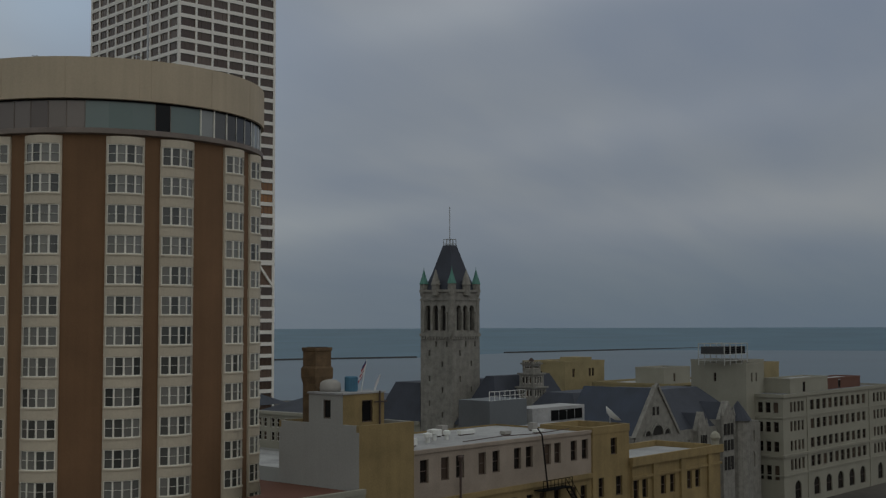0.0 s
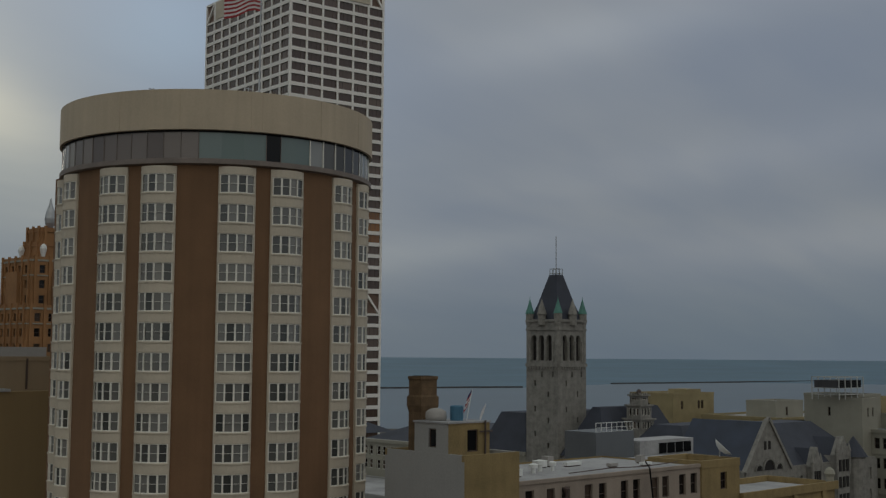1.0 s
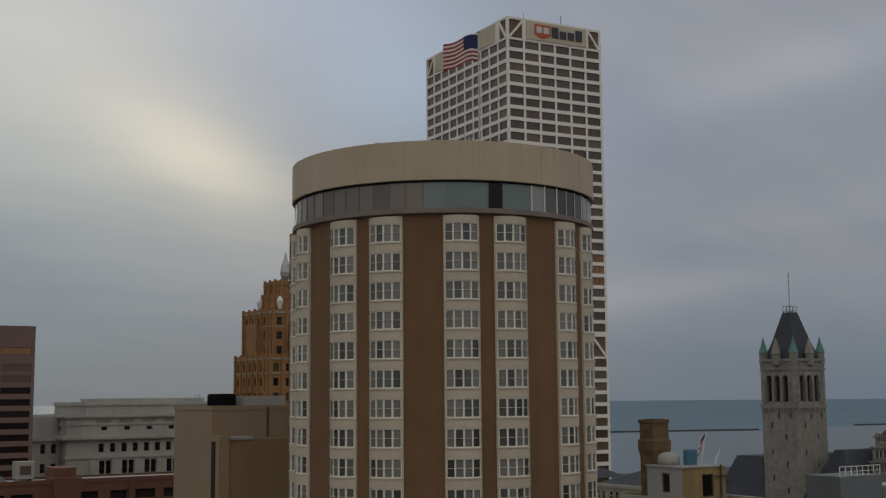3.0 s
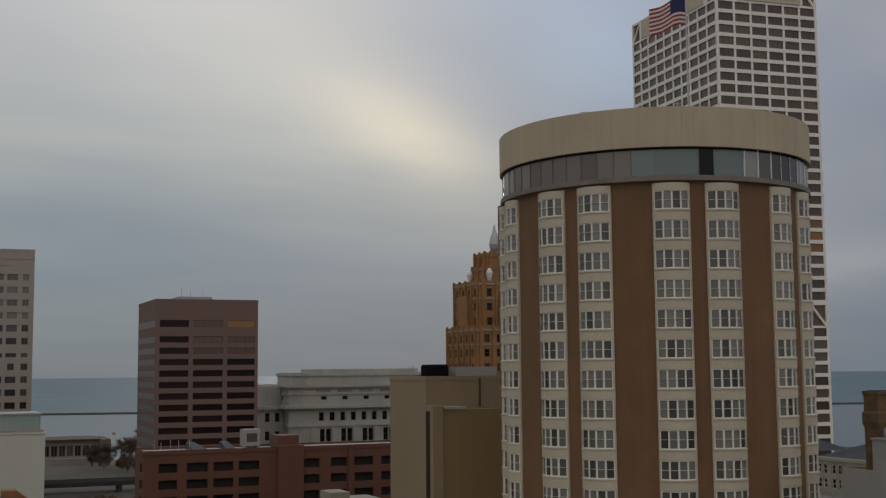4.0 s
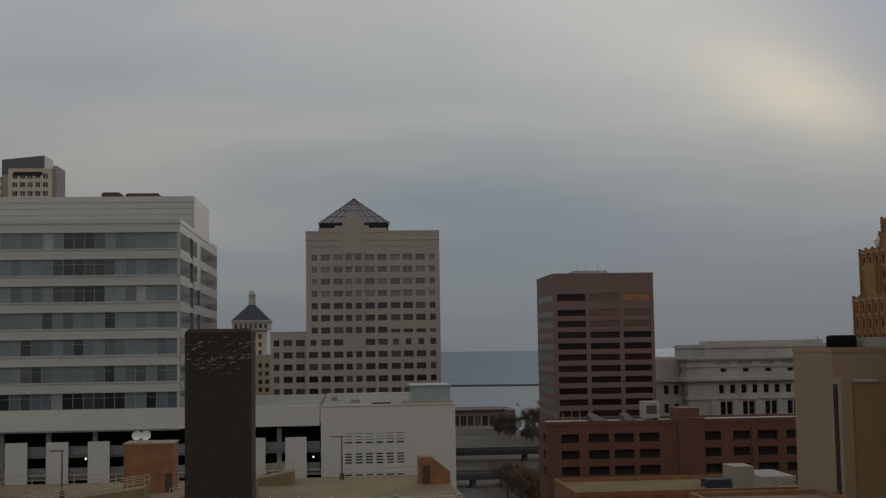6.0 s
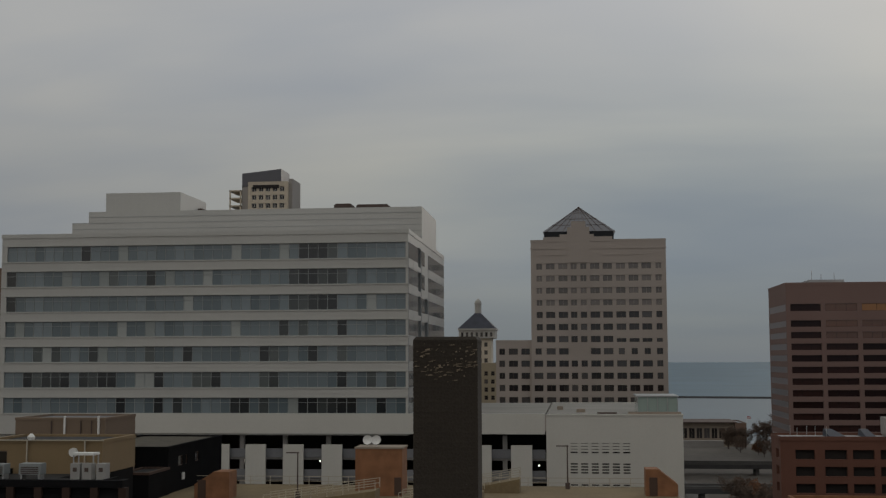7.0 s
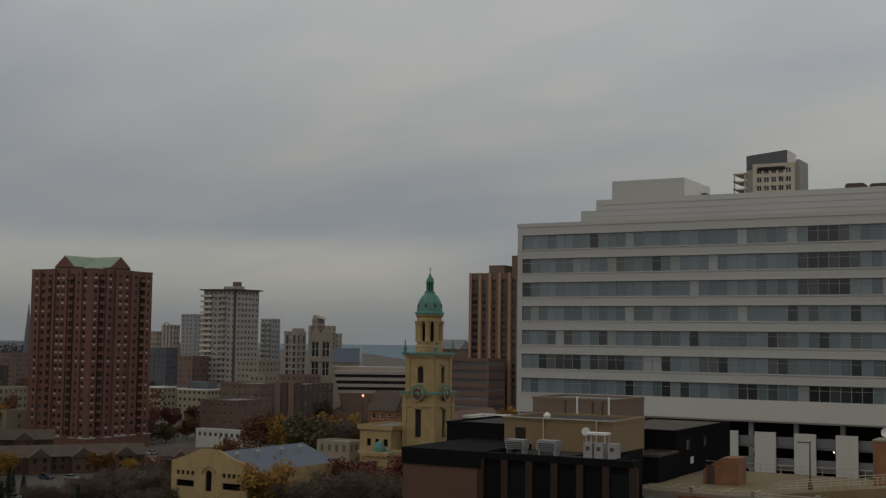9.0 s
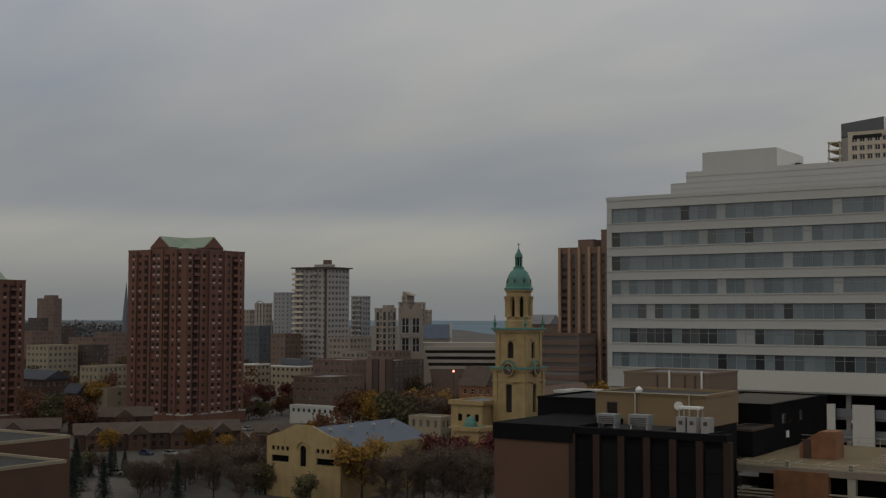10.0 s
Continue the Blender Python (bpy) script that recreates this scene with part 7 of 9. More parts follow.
# ---- towers behind ----
def lantern_tower():
    T = thing("cream_tower", 0, 0, 0, "cream stone apartment tower with dark hipped roof and lantern", "apartment tower")
    b = (-50.4, -37.6, 552, 566)
    hs = holes_grid(12.8, 4, 1.5, [55 - 3.6 * i for i in range(12)], 1.9, 1.0)
    block(T, b, GZ, 59.6, cream_panel, grey_roof, {"w": (hs, (1, 2, .12, bronze, office_glass, 0))}, .3, .1)
    block(T, (-52.2, -35.8, 550.5, 567.5), 58.8, 62.6, white_stone, grey_roof, {"w": (holes_grid(16.4, 7, 1.1, [59.5], 2.0, .5), (1, 1, .1, bronze, office_glass, 0))}, .3, .1)
    band(T, (-52.2, -35.8, 550.5, 567.5), 62.5, 63.2, .5, white_stone)
    g = Shape()
    g.hip(-52.6, -35.4, 550, 568, 63.2, 70.4, 7.2)
    part("roof", g, slate, T)
    g = Shape()
    g.turned(-44, 559, [(1.6, 70.2), (1.5, 74.6), (1.8, 74.8), (1.2, 76.2), (.2, 77.2)], 8)
    part("lantern", g, white_stone, T)
    block(T, (-54, -34, 546, 575), GZ, 47.5, dim_cream, grey_roof, {"w": (holes_grid(20, 6, 1.6, [42 - 3.6 * i for i in range(8)], 1.9, 1.0), (1, 2, .12, bronze, office_glass, 0))}, .3, .1)


lantern_tower()


def condo_tower():
    T = thing("condo_tower", -1.3, 0, 0, "pale apartment tower with dark slanted crown", "apartment tower")
    used = [0]
    b = (-126.0, -110.0, 464, 482)
    hs = holes_grid(16, 5, 1.9, [115.6 - 3.3 * i for i in range(16)], 2.0, 1.0)
    block(T, b, GZ, 119.4, cream_panel, grey_roof, {"w": (hs, (2, 1, .12, white_frame, office_glass, 0))}, .6, .2, used=used)
    # black slab on the front, painted shade of the top opening
    g = Shape()
    g.box(-124.0, -113.5, 463.7, 464.3, 116.9, 118.2)
    part("top_opening", g, void_shade, T)
    g = Shape()
    g.loft([[(x, y, z) for x, z in ((-129.0, 117.6), (-113.2, 119.4), (-113.2, 124.8), (-129.0, 123.2))] for y in (466, 480)])
    part("dark_crown", g, crown_metal, T, "dark grey metal crown")
    g = Shape()
    g.box(-129.0, -126.0, 466, 480, GZ, 118)
    part("recessed_bay", g, far_concrete, T)
    g = Shape()
    for z in (110, 113, 116):
        g.box(-134, -129.2, 465, 478, z, z + .5)
    for x in (-133.8, -129.6):
        g.box(x, x + .5, 465, 465.5, GZ, 116.5)
    part("balcony", g, cream_panel, T)
    g = Shape()
    g.box(-110.0, -108.6, 466, 480, GZ, 120.8)
    part("end_bay", g, far_concrete, T)


crown_metal = mat("grey_metal", (0.10, 0.10, 0.115), .5, .1, .2, 5, .05)
condo_tower()


rib_tan = mat("tan_rib", (0.34, 0.215, 0.135), .9, .2, .1, 3, .1, streaks=.3)


def brown_apartments():
    T = thing("brown_apartment_tower", 0, 0, 0, "tall brown brick apartment tower with pale vertical ribs", "apartment tower")
    b = (-238.0, -196.0, 439.5, 465.0)
    used = [0]
    sills = [73.5 - 2.85 * i for i in range(21)]
    hs = []
    for i in range(9):
        hs += [(1.4 + 4.5 * i, 2.9 + 4.5 * i, z, z + 1.5) for z in sills] if i % 3 else [(1.0 + 4.5 * i, 3.6 + 4.5 * i, z, z + 1.6) for z in sills]
    block(T, b, GZ, 77.6, far_brown, grey_roof, {"w": (hs, (2, 1, .1, bronze, office_glass, 0))}, .6, .2, used=used)
    sd = Side(b, "w")
    for i in range(10):
        g = Shape()
        sd.box(g, 4.5 * i - .1, 4.5 * i + 1.0, GZ, 77.8, -.6, .02)
        part("rib", g, rib_tan, T)
        if i < 9:
            for z in sills:
                g = Shape()
                w = (1.4, 2.9) if i % 3 else (1.0, 3.6)
                sd.box(g, 4.5 * i + max(w[0], 1.05), 4.5 * i + w[1], z - 1.2, z - .05, -.04, .02)
                part("spandrel", g, far_dark, T)
    block(T, (-231.5, -224.5, 444, 454), 77.2, 81.0, far_brown, grey_roof, {}, .2, .2)
    block(T, (-221.0, -205, 444, 460), 77.2, 84.8, far_brown, grey_roof, {}, .2, .2)
    g = Shape()
    g.box(-215, -204, 443.5, 461, 82.4, 82.8)
    part("ledge", g, white_paint, T)


brown_apartments()

# ---- cathedral tower with the green dome ----
def cathedral():
    T = thing("cathedral", -151.5, 259.0, GZ, "cream brick cathedral tower with green copper dome and clock", "cathedral")
    used = [0]

    def stage(h, z0, z1, m=cream_brick):
        return (-h, h, -h, h), z0 - GZ, z1 - GZ, m
    for h, z0, z1, op in ((4.55, GZ, 37.2, (3.5, 5.6, 26.5, 33.2)), (4.05, 37.2, 46.6, (3.2, 4.9, 39.6, 43.6))):
        b, a, c, m = stage(h, z0, z1)
        for which in "wsne":
            sd, sh = Side(b, which), Shape()
            o = (op[0] , op[0] + 1.7, op[2] - GZ, op[3] - GZ)
            pierced(sh, sd, a, c, [o], .5)
            if z0 > 30:
                arch_fill(sh, sd, o[0], o[1], o[3], .5)
            part("tower_wall", sh, m, T)
            # shade of the opening painted as a black sheet
            g = Shape()
            g.poly([sd.at(o[0], o[2], .5), sd.at(o[1], o[2], .5), sd.at(o[1], o[3], .5), sd.at(o[0], o[3], .5)])
            part("opening", g, void_shade, T)
            g = Shape()
            for s in (0, h * 2 - 1.1):
                sd.box(g, s, s + 1.1, a, c - .5, -.22, .01)
            sd.box(g, o[0] - .35, o[1] + .35, o[3] + .3, o[3] + .65, -.3, .01)
            part("pilaster", g, cream_brick, T)
    for h, z0, z1, o, m, nm in ((4.55, 36.5, 37.0, .5, cream_brick, "cornice"), (4.55, 37.0, 37.5, .75, verdigris, "copper_ledge"), (4.05, 45.9, 46.5, .5, cream_brick, "cornice"), (4.05, 46.5, 47.0, .85, verdigris, "copper_ledge"), (4.55, 33.9, 34.3, .3, cream_brick, "string_course")):
        g = Shape()
        q = h + o
        g.box(-q, q, -q, q, z0 - GZ, z1 - GZ)
        part(nm, g, m, T)
    # clocks in arched hoods on each side
    for which in "wsn":
        b = (-4.6, 4.6, -4.6, 4.6)
        sd = Side(b, which)
        g = Shape()
        ring = [(4.6 + 1.45 * math.cos(2 * math.pi * k / 20), 36.9 - GZ + 1.45 * math.sin(2 * math.pi * k / 20)) for k in range(20)]
        g.loft([[sd.at(s, z, -.62) for s, z in ring], [sd.at(s, z, -.4) for s, z in ring]])
        c = part("clock", g, far_dark, T, "dark clock face")
        g = Shape()
        g.sweep([sd.at(4.6 + 1.5 * math.cos(a), 36.9 - GZ + 1.5 * math.sin(a), -.66) for a in [2 * math.pi * k / 20 for k in range(21)]], .25)
        part("clock_ring", g, cream_brick, c)
        g = Shape()
        g.bar(sd.at(4.6, 36.9 - GZ, -.7), sd.at(4.6, 38.0 - GZ, -.7), .1)
        g.bar(sd.at(4.6, 36.9 - GZ, -.7), sd.at(5.3, 36.6 - GZ, -.7), .1)
        part("clock_pointer", g, cream_panel, c)
        g = Shape()
        g.sweep([sd.at(4.6 + 1.9 * math.cos(a), 37.1 - GZ + 1.9 * math.sin(a), -.45) for a in [math.pi * k / 10 for k in range(11)]], .4)
        part("clock_hood", g, verdigris, T)
    # round belfry, dome, lantern
    n = 8
    g = Shape()
    g.turned(0, 0, [(3.35, 46.9 - GZ), (3.35, 48.6 - GZ), (3.05, 48.8 - GZ), (3.05, 49.6 - GZ)], 24)
    part("belfry_ring", g, cream_brick, T)
    g = Shape()
    g.turned(0, 0, [(3.05, 54.6 - GZ), (3.05, 55.6 - GZ), (3.4, 55.9 - GZ), (3.4, 56.4 - GZ)], 24)
    part("belfry_ring", g, cream_brick, T)
    for k in range(n):
        a = 2 * math.pi * (k + .5) / n
        g = Shape()
        g.turned(2.8 * math.cos(a), 2.8 * math.sin(a), [(.85, 49.6 - GZ), (.68, 50 - GZ), (.68, 53.4 - GZ), (.95, 54.7 - GZ)], 8)
        part("belfry_pier", g, cream_brick, T)
    # black drum painting the shade inside the belfry
    g = Shape()
    g.turned(0, 0, [(2.0, 49.5 - GZ), (2.0, 54.8 - GZ)], 16)
    part("belfry_core", g, void_shade, T)
    g = Shape()
    g.turned(0, 0, [(3.6, 56.3 - GZ), (3.6, 56.8 - GZ), (3.2, 57.0 - GZ), (3.1, 58.2 - GZ), (2.75, 59.5 - GZ), (2.1, 60.7 - GZ), (1.35, 61.4 - GZ), (1.3, 62.0 - GZ)], 24)
    part("dome", g, verdigris, T, "green copper dome", smooth=False)
    g = Shape()
    for k in range(8):
        a = 2 * math.pi * k / 8 + .2
        g.turned(2.95 * math.cos(a), 2.95 * math.sin(a), [(.25, 58.0 - GZ), (.35, 58.5 - GZ), (.1, 59.0 - GZ)], 6)
    part("lucarne", g, far_dark, T)
    # black post painting the shade inside the lantern
    g = Shape()
    g.turned(0, 0, [(.6, 62 - GZ), (.6, 64.4 - GZ)], 8)
    part("lantern_core", g, void_shade, T)
    g = Shape()
    for k in range(8):
        a = 2 * math.pi * k / 8
        g.bar((.8 * math.cos(a), .8 * math.sin(a), 62 - GZ), (.8 * math.cos(a), .8 * math.sin(a), 64.3 - GZ), .2)
        part("lantern_post", g, verdigris, T)
        g = Shape()
    g.turned(0, 0, [(1.0, 64.3 - GZ), (.85, 65.1 - GZ), (.4, 65.8 - GZ), (.12, 66.6 - GZ)], 12)
    part("lantern", g, verdigris, T)
    g = Shape()
    g.bar((0, 0, 66.4 - GZ), (0, 0, 68.0 - GZ), .1)
    g.bar((-.4, 0, 67.5 - GZ), (.4, 0, 67.5 - GZ), .1)
    part("cross", g, far_dark, T)
    for ex in (-1, 1):
        for ey in (-1, 1):
            g = Shape()
            g.turned(ex * 4.3, ey * 4.3, [(.3, 47 - GZ), (.3, 47.5 - GZ), (.5, 48.0 - GZ), (.2, 48.7 - GZ), (.06, 50.2 - GZ)], 8)
            part("urn", g, verdigris, T)
    # nave and front beside the tower
    N2 = thing("cathedral_nave", -160.5, 252, GZ, "cream brick church front with small green roof dome", "church")
    hs = [(2.0 + 2.4 * i, 3.2 + 2.4 * i, 12.2, 14.0) for i in range(3)]
    block(N2, (-5.0, 4.0, -2, 12), 0, 17.0, cream_brick, grey_roof, {"w": (hs, (1, 1, .1, bronze, black_glass, .1))}, .4, .1)
    band(N2, (-5.0, 4.0, -2, 12), 16.2, 17.3, .5, cream_brick)
    band(N2, (-5.0, 4.0, -2, 12), 10.4, 10.9, .4, cream_brick)
    block(N2, (0.5, 7.5, -9, -2), 0, 11.5, cream_brick, verdigris, {"w": ([(2.4, 4.0, 2.5, 5.5), (2.4, 4.0, 7.0, 9.4)], (1, 1, .1, bronze, black_glass, .1))}, .5, .1)
    band(N2, (0.5, 7.5, -9, -2), 10.6, 11.6, .5, cream_brick)
    g = Shape()
    g.turned(3.2, -6, [(1.6, 11.5), (1.5, 12.4), (1.0, 13.4), (.2, 13.9)], 14)
    part("small_dome", g, verdigris, N2)
    g = Shape()
    g.gable(-4.5, 3.5, 12, 60, 14, 19, "y")
    g.box(-4.4, 3.4, 12, 60, 0, 14)
    part("nave", g, far_brown, N2)


cathedral()


# ---- red brick apartment towers ----
def apartment_tower(x, y, turn, hgt, label, group="", crown=True):
    T = thing("brick_apartment_tower", x, y, GZ, label, "apartment tower", group, turn=turn)
    rng = random.Random(int(hgt))
    fl = 2.78
    n = int((hgt - 2.5) / fl)
    sills = [hgt - 2.4 - fl * i for i in range(n)]
    win = (2, 1, .12, bronze, office_glass, 0.12)
    w = 14.3
    b = (-w, w, -w, w)
    balcony = Shape()
    balcony.loft([[(x, y, z) for x, z in ((-1.1, 0), (1.1, 0), (1.1, .22), (-1.1, .22))] for y in (-.8, .02)])
    balcony.box(-1.1, 1.1, -.8, -.72, .2, 1.05)
    balcony_mesh = balcony.mesh("balcony", [tower_brick])
    unit = Shape()
    unit.box(-.62, .62, -.1, .02, 0, .62)
    unit_mesh = unit.mesh("air_unit_panel", [pale_unit])
    plan = {"w": ((2.9, 6.0, 13.0, 15.3, 22.8, 25.6), (9.4, 19.6), (4.4, 11.4, 17.4, 24.2)), "s": ((1.8, 8.4, 13.2, 16.2, 20.4, 26.4), (4.4, 23.4), (6.6, 11.0, 18.4, 25.0))}
    used = [0]
    for which in "wsne":
        sd, sh = Side(b, which), Shape()
        cols, recess, piers = plan.get(which, ((), (), ()))
        hs = [(s - .7, s + .7, z, z + 1.25) for z in sills for s in cols]
        slots = [(s - 1.15, s + 1.15, 4.6, hgt - 1.6) for s in recess]
        pierced(sh, sd, 0, hgt, hs, .35)
        part("wall", sh, tower_brick, T)
        if not cols:
            continue
        put_windows(T, sd, hs, .35, win, 290, used)
        ang = math.atan2(sd.u[1], sd.u[0])
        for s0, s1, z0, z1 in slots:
            # recess shade painted as a dark strip on the uncut wall
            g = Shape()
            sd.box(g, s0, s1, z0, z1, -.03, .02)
            part("balcony_recess", g, recess_shade, T)
            for z in sills:
                ob = new("balcony", balcony_mesh)
                ob.parent = T
                ob.matrix_basis = Matrix.Translation(sd.at((s0 + s1) / 2, z - 1.0)) @ Matrix.Rotation(ang, 4, "Z")
        for s in piers:
            g = Shape()
            sd.box(g, s - .55, s + .55, 0, hgt + .2, -.7, .01)
            part("pier", g, tower_brick, T)
        # pale panels of the through-wall units under the windows
        for s in cols:
            for z in sills:
                if rng.random() < (.62 if s in (cols[0], cols[2], cols[3], cols[5]) else .12):
                    ob = new("air_unit_panel", unit_mesh)
                    ob.parent = T
                    ob.matrix_basis = Matrix.Translation(sd.at(s, z - .75)) @ Matrix.Rotation(ang, 4, "Z")
    g = Shape()
    g.box(-w + .1, w - .1, -w + .1, w - .1, hgt - .6, hgt - .3)
    part("roof", g, grey_roof, T)
    g = Shape()
    for a in ((-w - .1, w + .1, -w - .1, -w + .4), (-w - .1, w + .1, w - .4, w + .1), (-w - .1, -w + .4, -w + .4, w - .4), (w - .4, w + .1, -w + .4, w - .4)):
        g.box(*a, hgt - .1, hgt + .35)
    part("coping", g, far_brown, T)
    band(T, b, 0.4, 4.0, .6, tower_brick, "base_course")
    band(T, b, 4.0, 4.4, .7, white_stone, "stone_course")
    if crown:
        c, q, z0, z1 = 12.8, 4.8, hgt + 1.1, hgt + 5.0
        for nm, a in (("penthouse", (-q, q, -c, c)), ("penthouse", (-c, -q, -q, q)), ("penthouse", (q, c, -q, q))):
            g = Shape()
            g.box(*a, hgt - .3, z0)
            part(nm, g, tower_brick, T)
        # crossed gables in green metal over a wide hipped skirt
        g = Shape()
        g.hip(-c + .5, c - .5, -c + .5, c - .5, hgt - .2, hgt + 3.0, 8.5)
        part("hipped_roof", g, green_roof, T, "pale green metal roof")
        g = Shape()
        g.gable(-q - .2, q + .2, -c - .2, c + .2, z0, z1, "y")
        part("gabled_roof", g, green_roof, T)
        g = Shape()
        g.gable(-c - .2, c + .2, -q - .2, q + .2, z0, z1, "x")
        part("gabled_roof", g, green_roof, T)
        for e in (-1, 1):
            g = Shape()
            g.loft([[(-q * .96, y, z0 - .1), (q * .96, y, z0 - .1), (0, y, z1 - .25)] for y in (e * (c + .2), e * (c + .4))])
            part("gable_end", g, tower_brick, T)
            g = Shape()
            g.loft([[(x, -q * .96, z0 - .1), (x, q * .96, z0 - .1), (x, 0, z1 - .25)] for x in (e * (c + .2), e * (c + .4))])
            part("gable_end", g, tower_brick, T)
    return T


pale_unit = mat("pale_unit_panel", (0.36, 0.29, 0.26), .8, .35, 1.0, 6, .05, island=.6)
# brick colour darkened to stand for shade behind the balconies
recess_shade = mat("recess_shade", (0.035, 0.022, 0.018), .95, .2, .4, 6, .1)
apartment_tower(-315.5, 306.5, 0, 60.2, "tall red brick apartment tower under crossed green gables", "red apartment towers")
apartment_tower(-365.2, 251.2, 0, 49.4, "red brick apartment tower with dark balcony stacks", "red apartment towers")


# ---- ordinary buildings of the north side ----
def plain_building(name, x, y, w, d, z1, wall, roof, cols, rows, fl, label, category="building", turn=0.0, pitched=0.0, win=None, ribbon=False, side_cols=0, ridge="x", ww=1.4, wh=1.6, group=""):
    """A block on the street grid whose near corner lies by x, y; w is its breadth across the line of sight. Windows in rows, flat or pitched roof."""
    bw, bd = w * .74, max(w * .56, d * .8)
    T = thing(name, x, y, GZ, label, category, group)
    h = z1 - GZ
    b = (-bw / 2, bw / 2, 0, bd)
    far = math.hypot(x, y) > 440
    win = win or ((1, 2, .1, white_frame, office_glass, .12) if not far else (1, 1, .1, wall, hazed_glass, 0))
    sills = [h - fl + .7 - fl * i for i in range(rows) if h - fl + .7 - fl * i > .4]
    faces = {}
    for which, L in (("w", bw), ("s", bd)):
        n = max(1, round(L / max(2.6, w / max(cols, 1))))
        hs = [(.6, L - .6, z, z + wh) for z in sills] if ribbon else (holes_grid(L, n, ww, sills, wh, .5) if cols else [])
        if hs:
            faces[which] = (hs, win)
    block(T, b, 0, h, wall, roof, faces, .3, .02 if pitched else .45, None, 0 if math.hypot(x, y) > 440 else 260, [0])
    if pitched:
        g = Shape()
        g.gable(b[0], b[1], b[2], b[3], h, h + pitched, ridge, over=.4)
        part("pitched_roof", g, roof, T)
    return T


F1 = (1, 1, .12, dim_cream, hazed_glass, .1)
# slim spire and far towers
g = Shape()
g.turned(0, 0, [(3.0, 0), (2.6, 30), (2.3, 36), (.1, 61)], 8)
solo("church_spire", g, slate_metal, "thin blue-grey church spire far off", "church spire", at=(-674.5, 596, GZ))


def footprint(az0, azm, az1, d):
    """Near corner at distance d on bearing azm; the front runs to bearing az0, the side back to az1. Gives corner, front length, side length."""
    p = bearing(azm) * d
    return p, p.x + p.y * math.tan(radians(az0)), -p.x / math.tan(radians(az1)) - p.y


def town_block(name, az0, azm, az1, d, z1, wall, roof, label, fl=3.0, ww=1.4, wh=1.5, bay=3.0, category="apartment block", win=None, ribbon=False, balconies=0, coping=None, deep=.3):
    """A street-grid block set out by its corner: windows by storey and bay on both faces, balcony slabs on the front where given."""
    p, bw, bd = footprint(az0, azm, az1, d)
    bw, bd = max(bw, 2.0), min(max(bd, 2.0), 90)
    T = thing(name, p.x, p.y, GZ, label, category)
    h = z1 - GZ
    win = win or (1, 1, .12, wall, hazed_glass, 0)
    rows = int((h - 1.0) / fl)
    sills = [h - fl + .7 - fl * i for i in range(rows)]
    faces = {}
    for which, L in (("w", bw), ("s", bd)):
        n = max(1, round(L / bay))
        hs = [(.5, L - .5, z, z + wh) for z in sills] if ribbon else holes_grid(L, n, min(ww, L / n * .7), sills, wh, min(.5, L * .05))
        if L > 3:
            faces[which] = (hs, win)
    b = (-bw, 0, 0, bd)
    block(T, b, 0, h, wall, roof, faces, deep, .4, coping, 0 if d > 440 else 200, [0])
    if balconies:
        for z in sills:
            for k in range(balconies):
                c = -bw * (k + .5) / balconies
                g = Shape()
                g.box(c - bw * .32 / balconies, c + bw * .32 / balconies, -1.3, .02, z - .75, z - .55)
                g.box(c - bw * .32 / balconies, c + bw * .32 / balconies, -1.3, -1.2, z - .55, z + .35)
                part("balcony", g, coping or wall, T)
    return T, bw, bd, h


# wall colours with the haze of distance already mixed in
haze_grey = mat("hazed_grey_concrete", (0.30, 0.30, 0.30), .9, .1, .05, 2, .05)
haze_blue = mat("hazed_blue_brick", (0.105, 0.115, 0.135), .9, .2, .05, 2, .05)
haze_brown = mat("hazed_brown_brick", (0.185, 0.125, 0.098), .9, .3, .04, 1, .05)
haze_tan = mat("hazed_weathered_tan", (0.30, 0.255, 0.21), .9, .22, .05, 2, .1, streaks=.4)
# far skyline towers
T, bw, bd, h = town_block("far_apartment_tower", 52.39, 51.7, 51.33, 1000, 62.6, haze_brown, grey_roof, "plain brownish apartment tower far off", 2.9, category="apartment tower")
g = Shape()
g.box(-bw * .7, -bw * .2, 2, 8, h - .4, h + 2.6)
part("lift_house", g, haze_brown, T)
town_block("far_apartment_tower", 52.75, 52.2, 51.9, 960, 47.3, far_dark, grey_roof, "dark brick apartment block far off", 2.9, category="apartment tower")
town_block("far_apartment_tower", 51.3, 51.0, 50.7, 960, 41.0, far_dark, grey_roof, "low dark block beside a far tower", 2.9)
town_block("far_apartment_tower", 41.85, 41.3, 40.7, 860, 65.8, haze_grey, grey_roof, "grey apartment tower with plain faces far off", 2.9, category="apartment tower", bay=4)
town_block("far_apartment_tower", 38.22, 37.7, 37.32, 700, 61.0, haze_grey, far_dark, "grey slab apartment tower with pale balcony bands", 2.9, category="apartment tower", balconies=2, coping=white_stone)


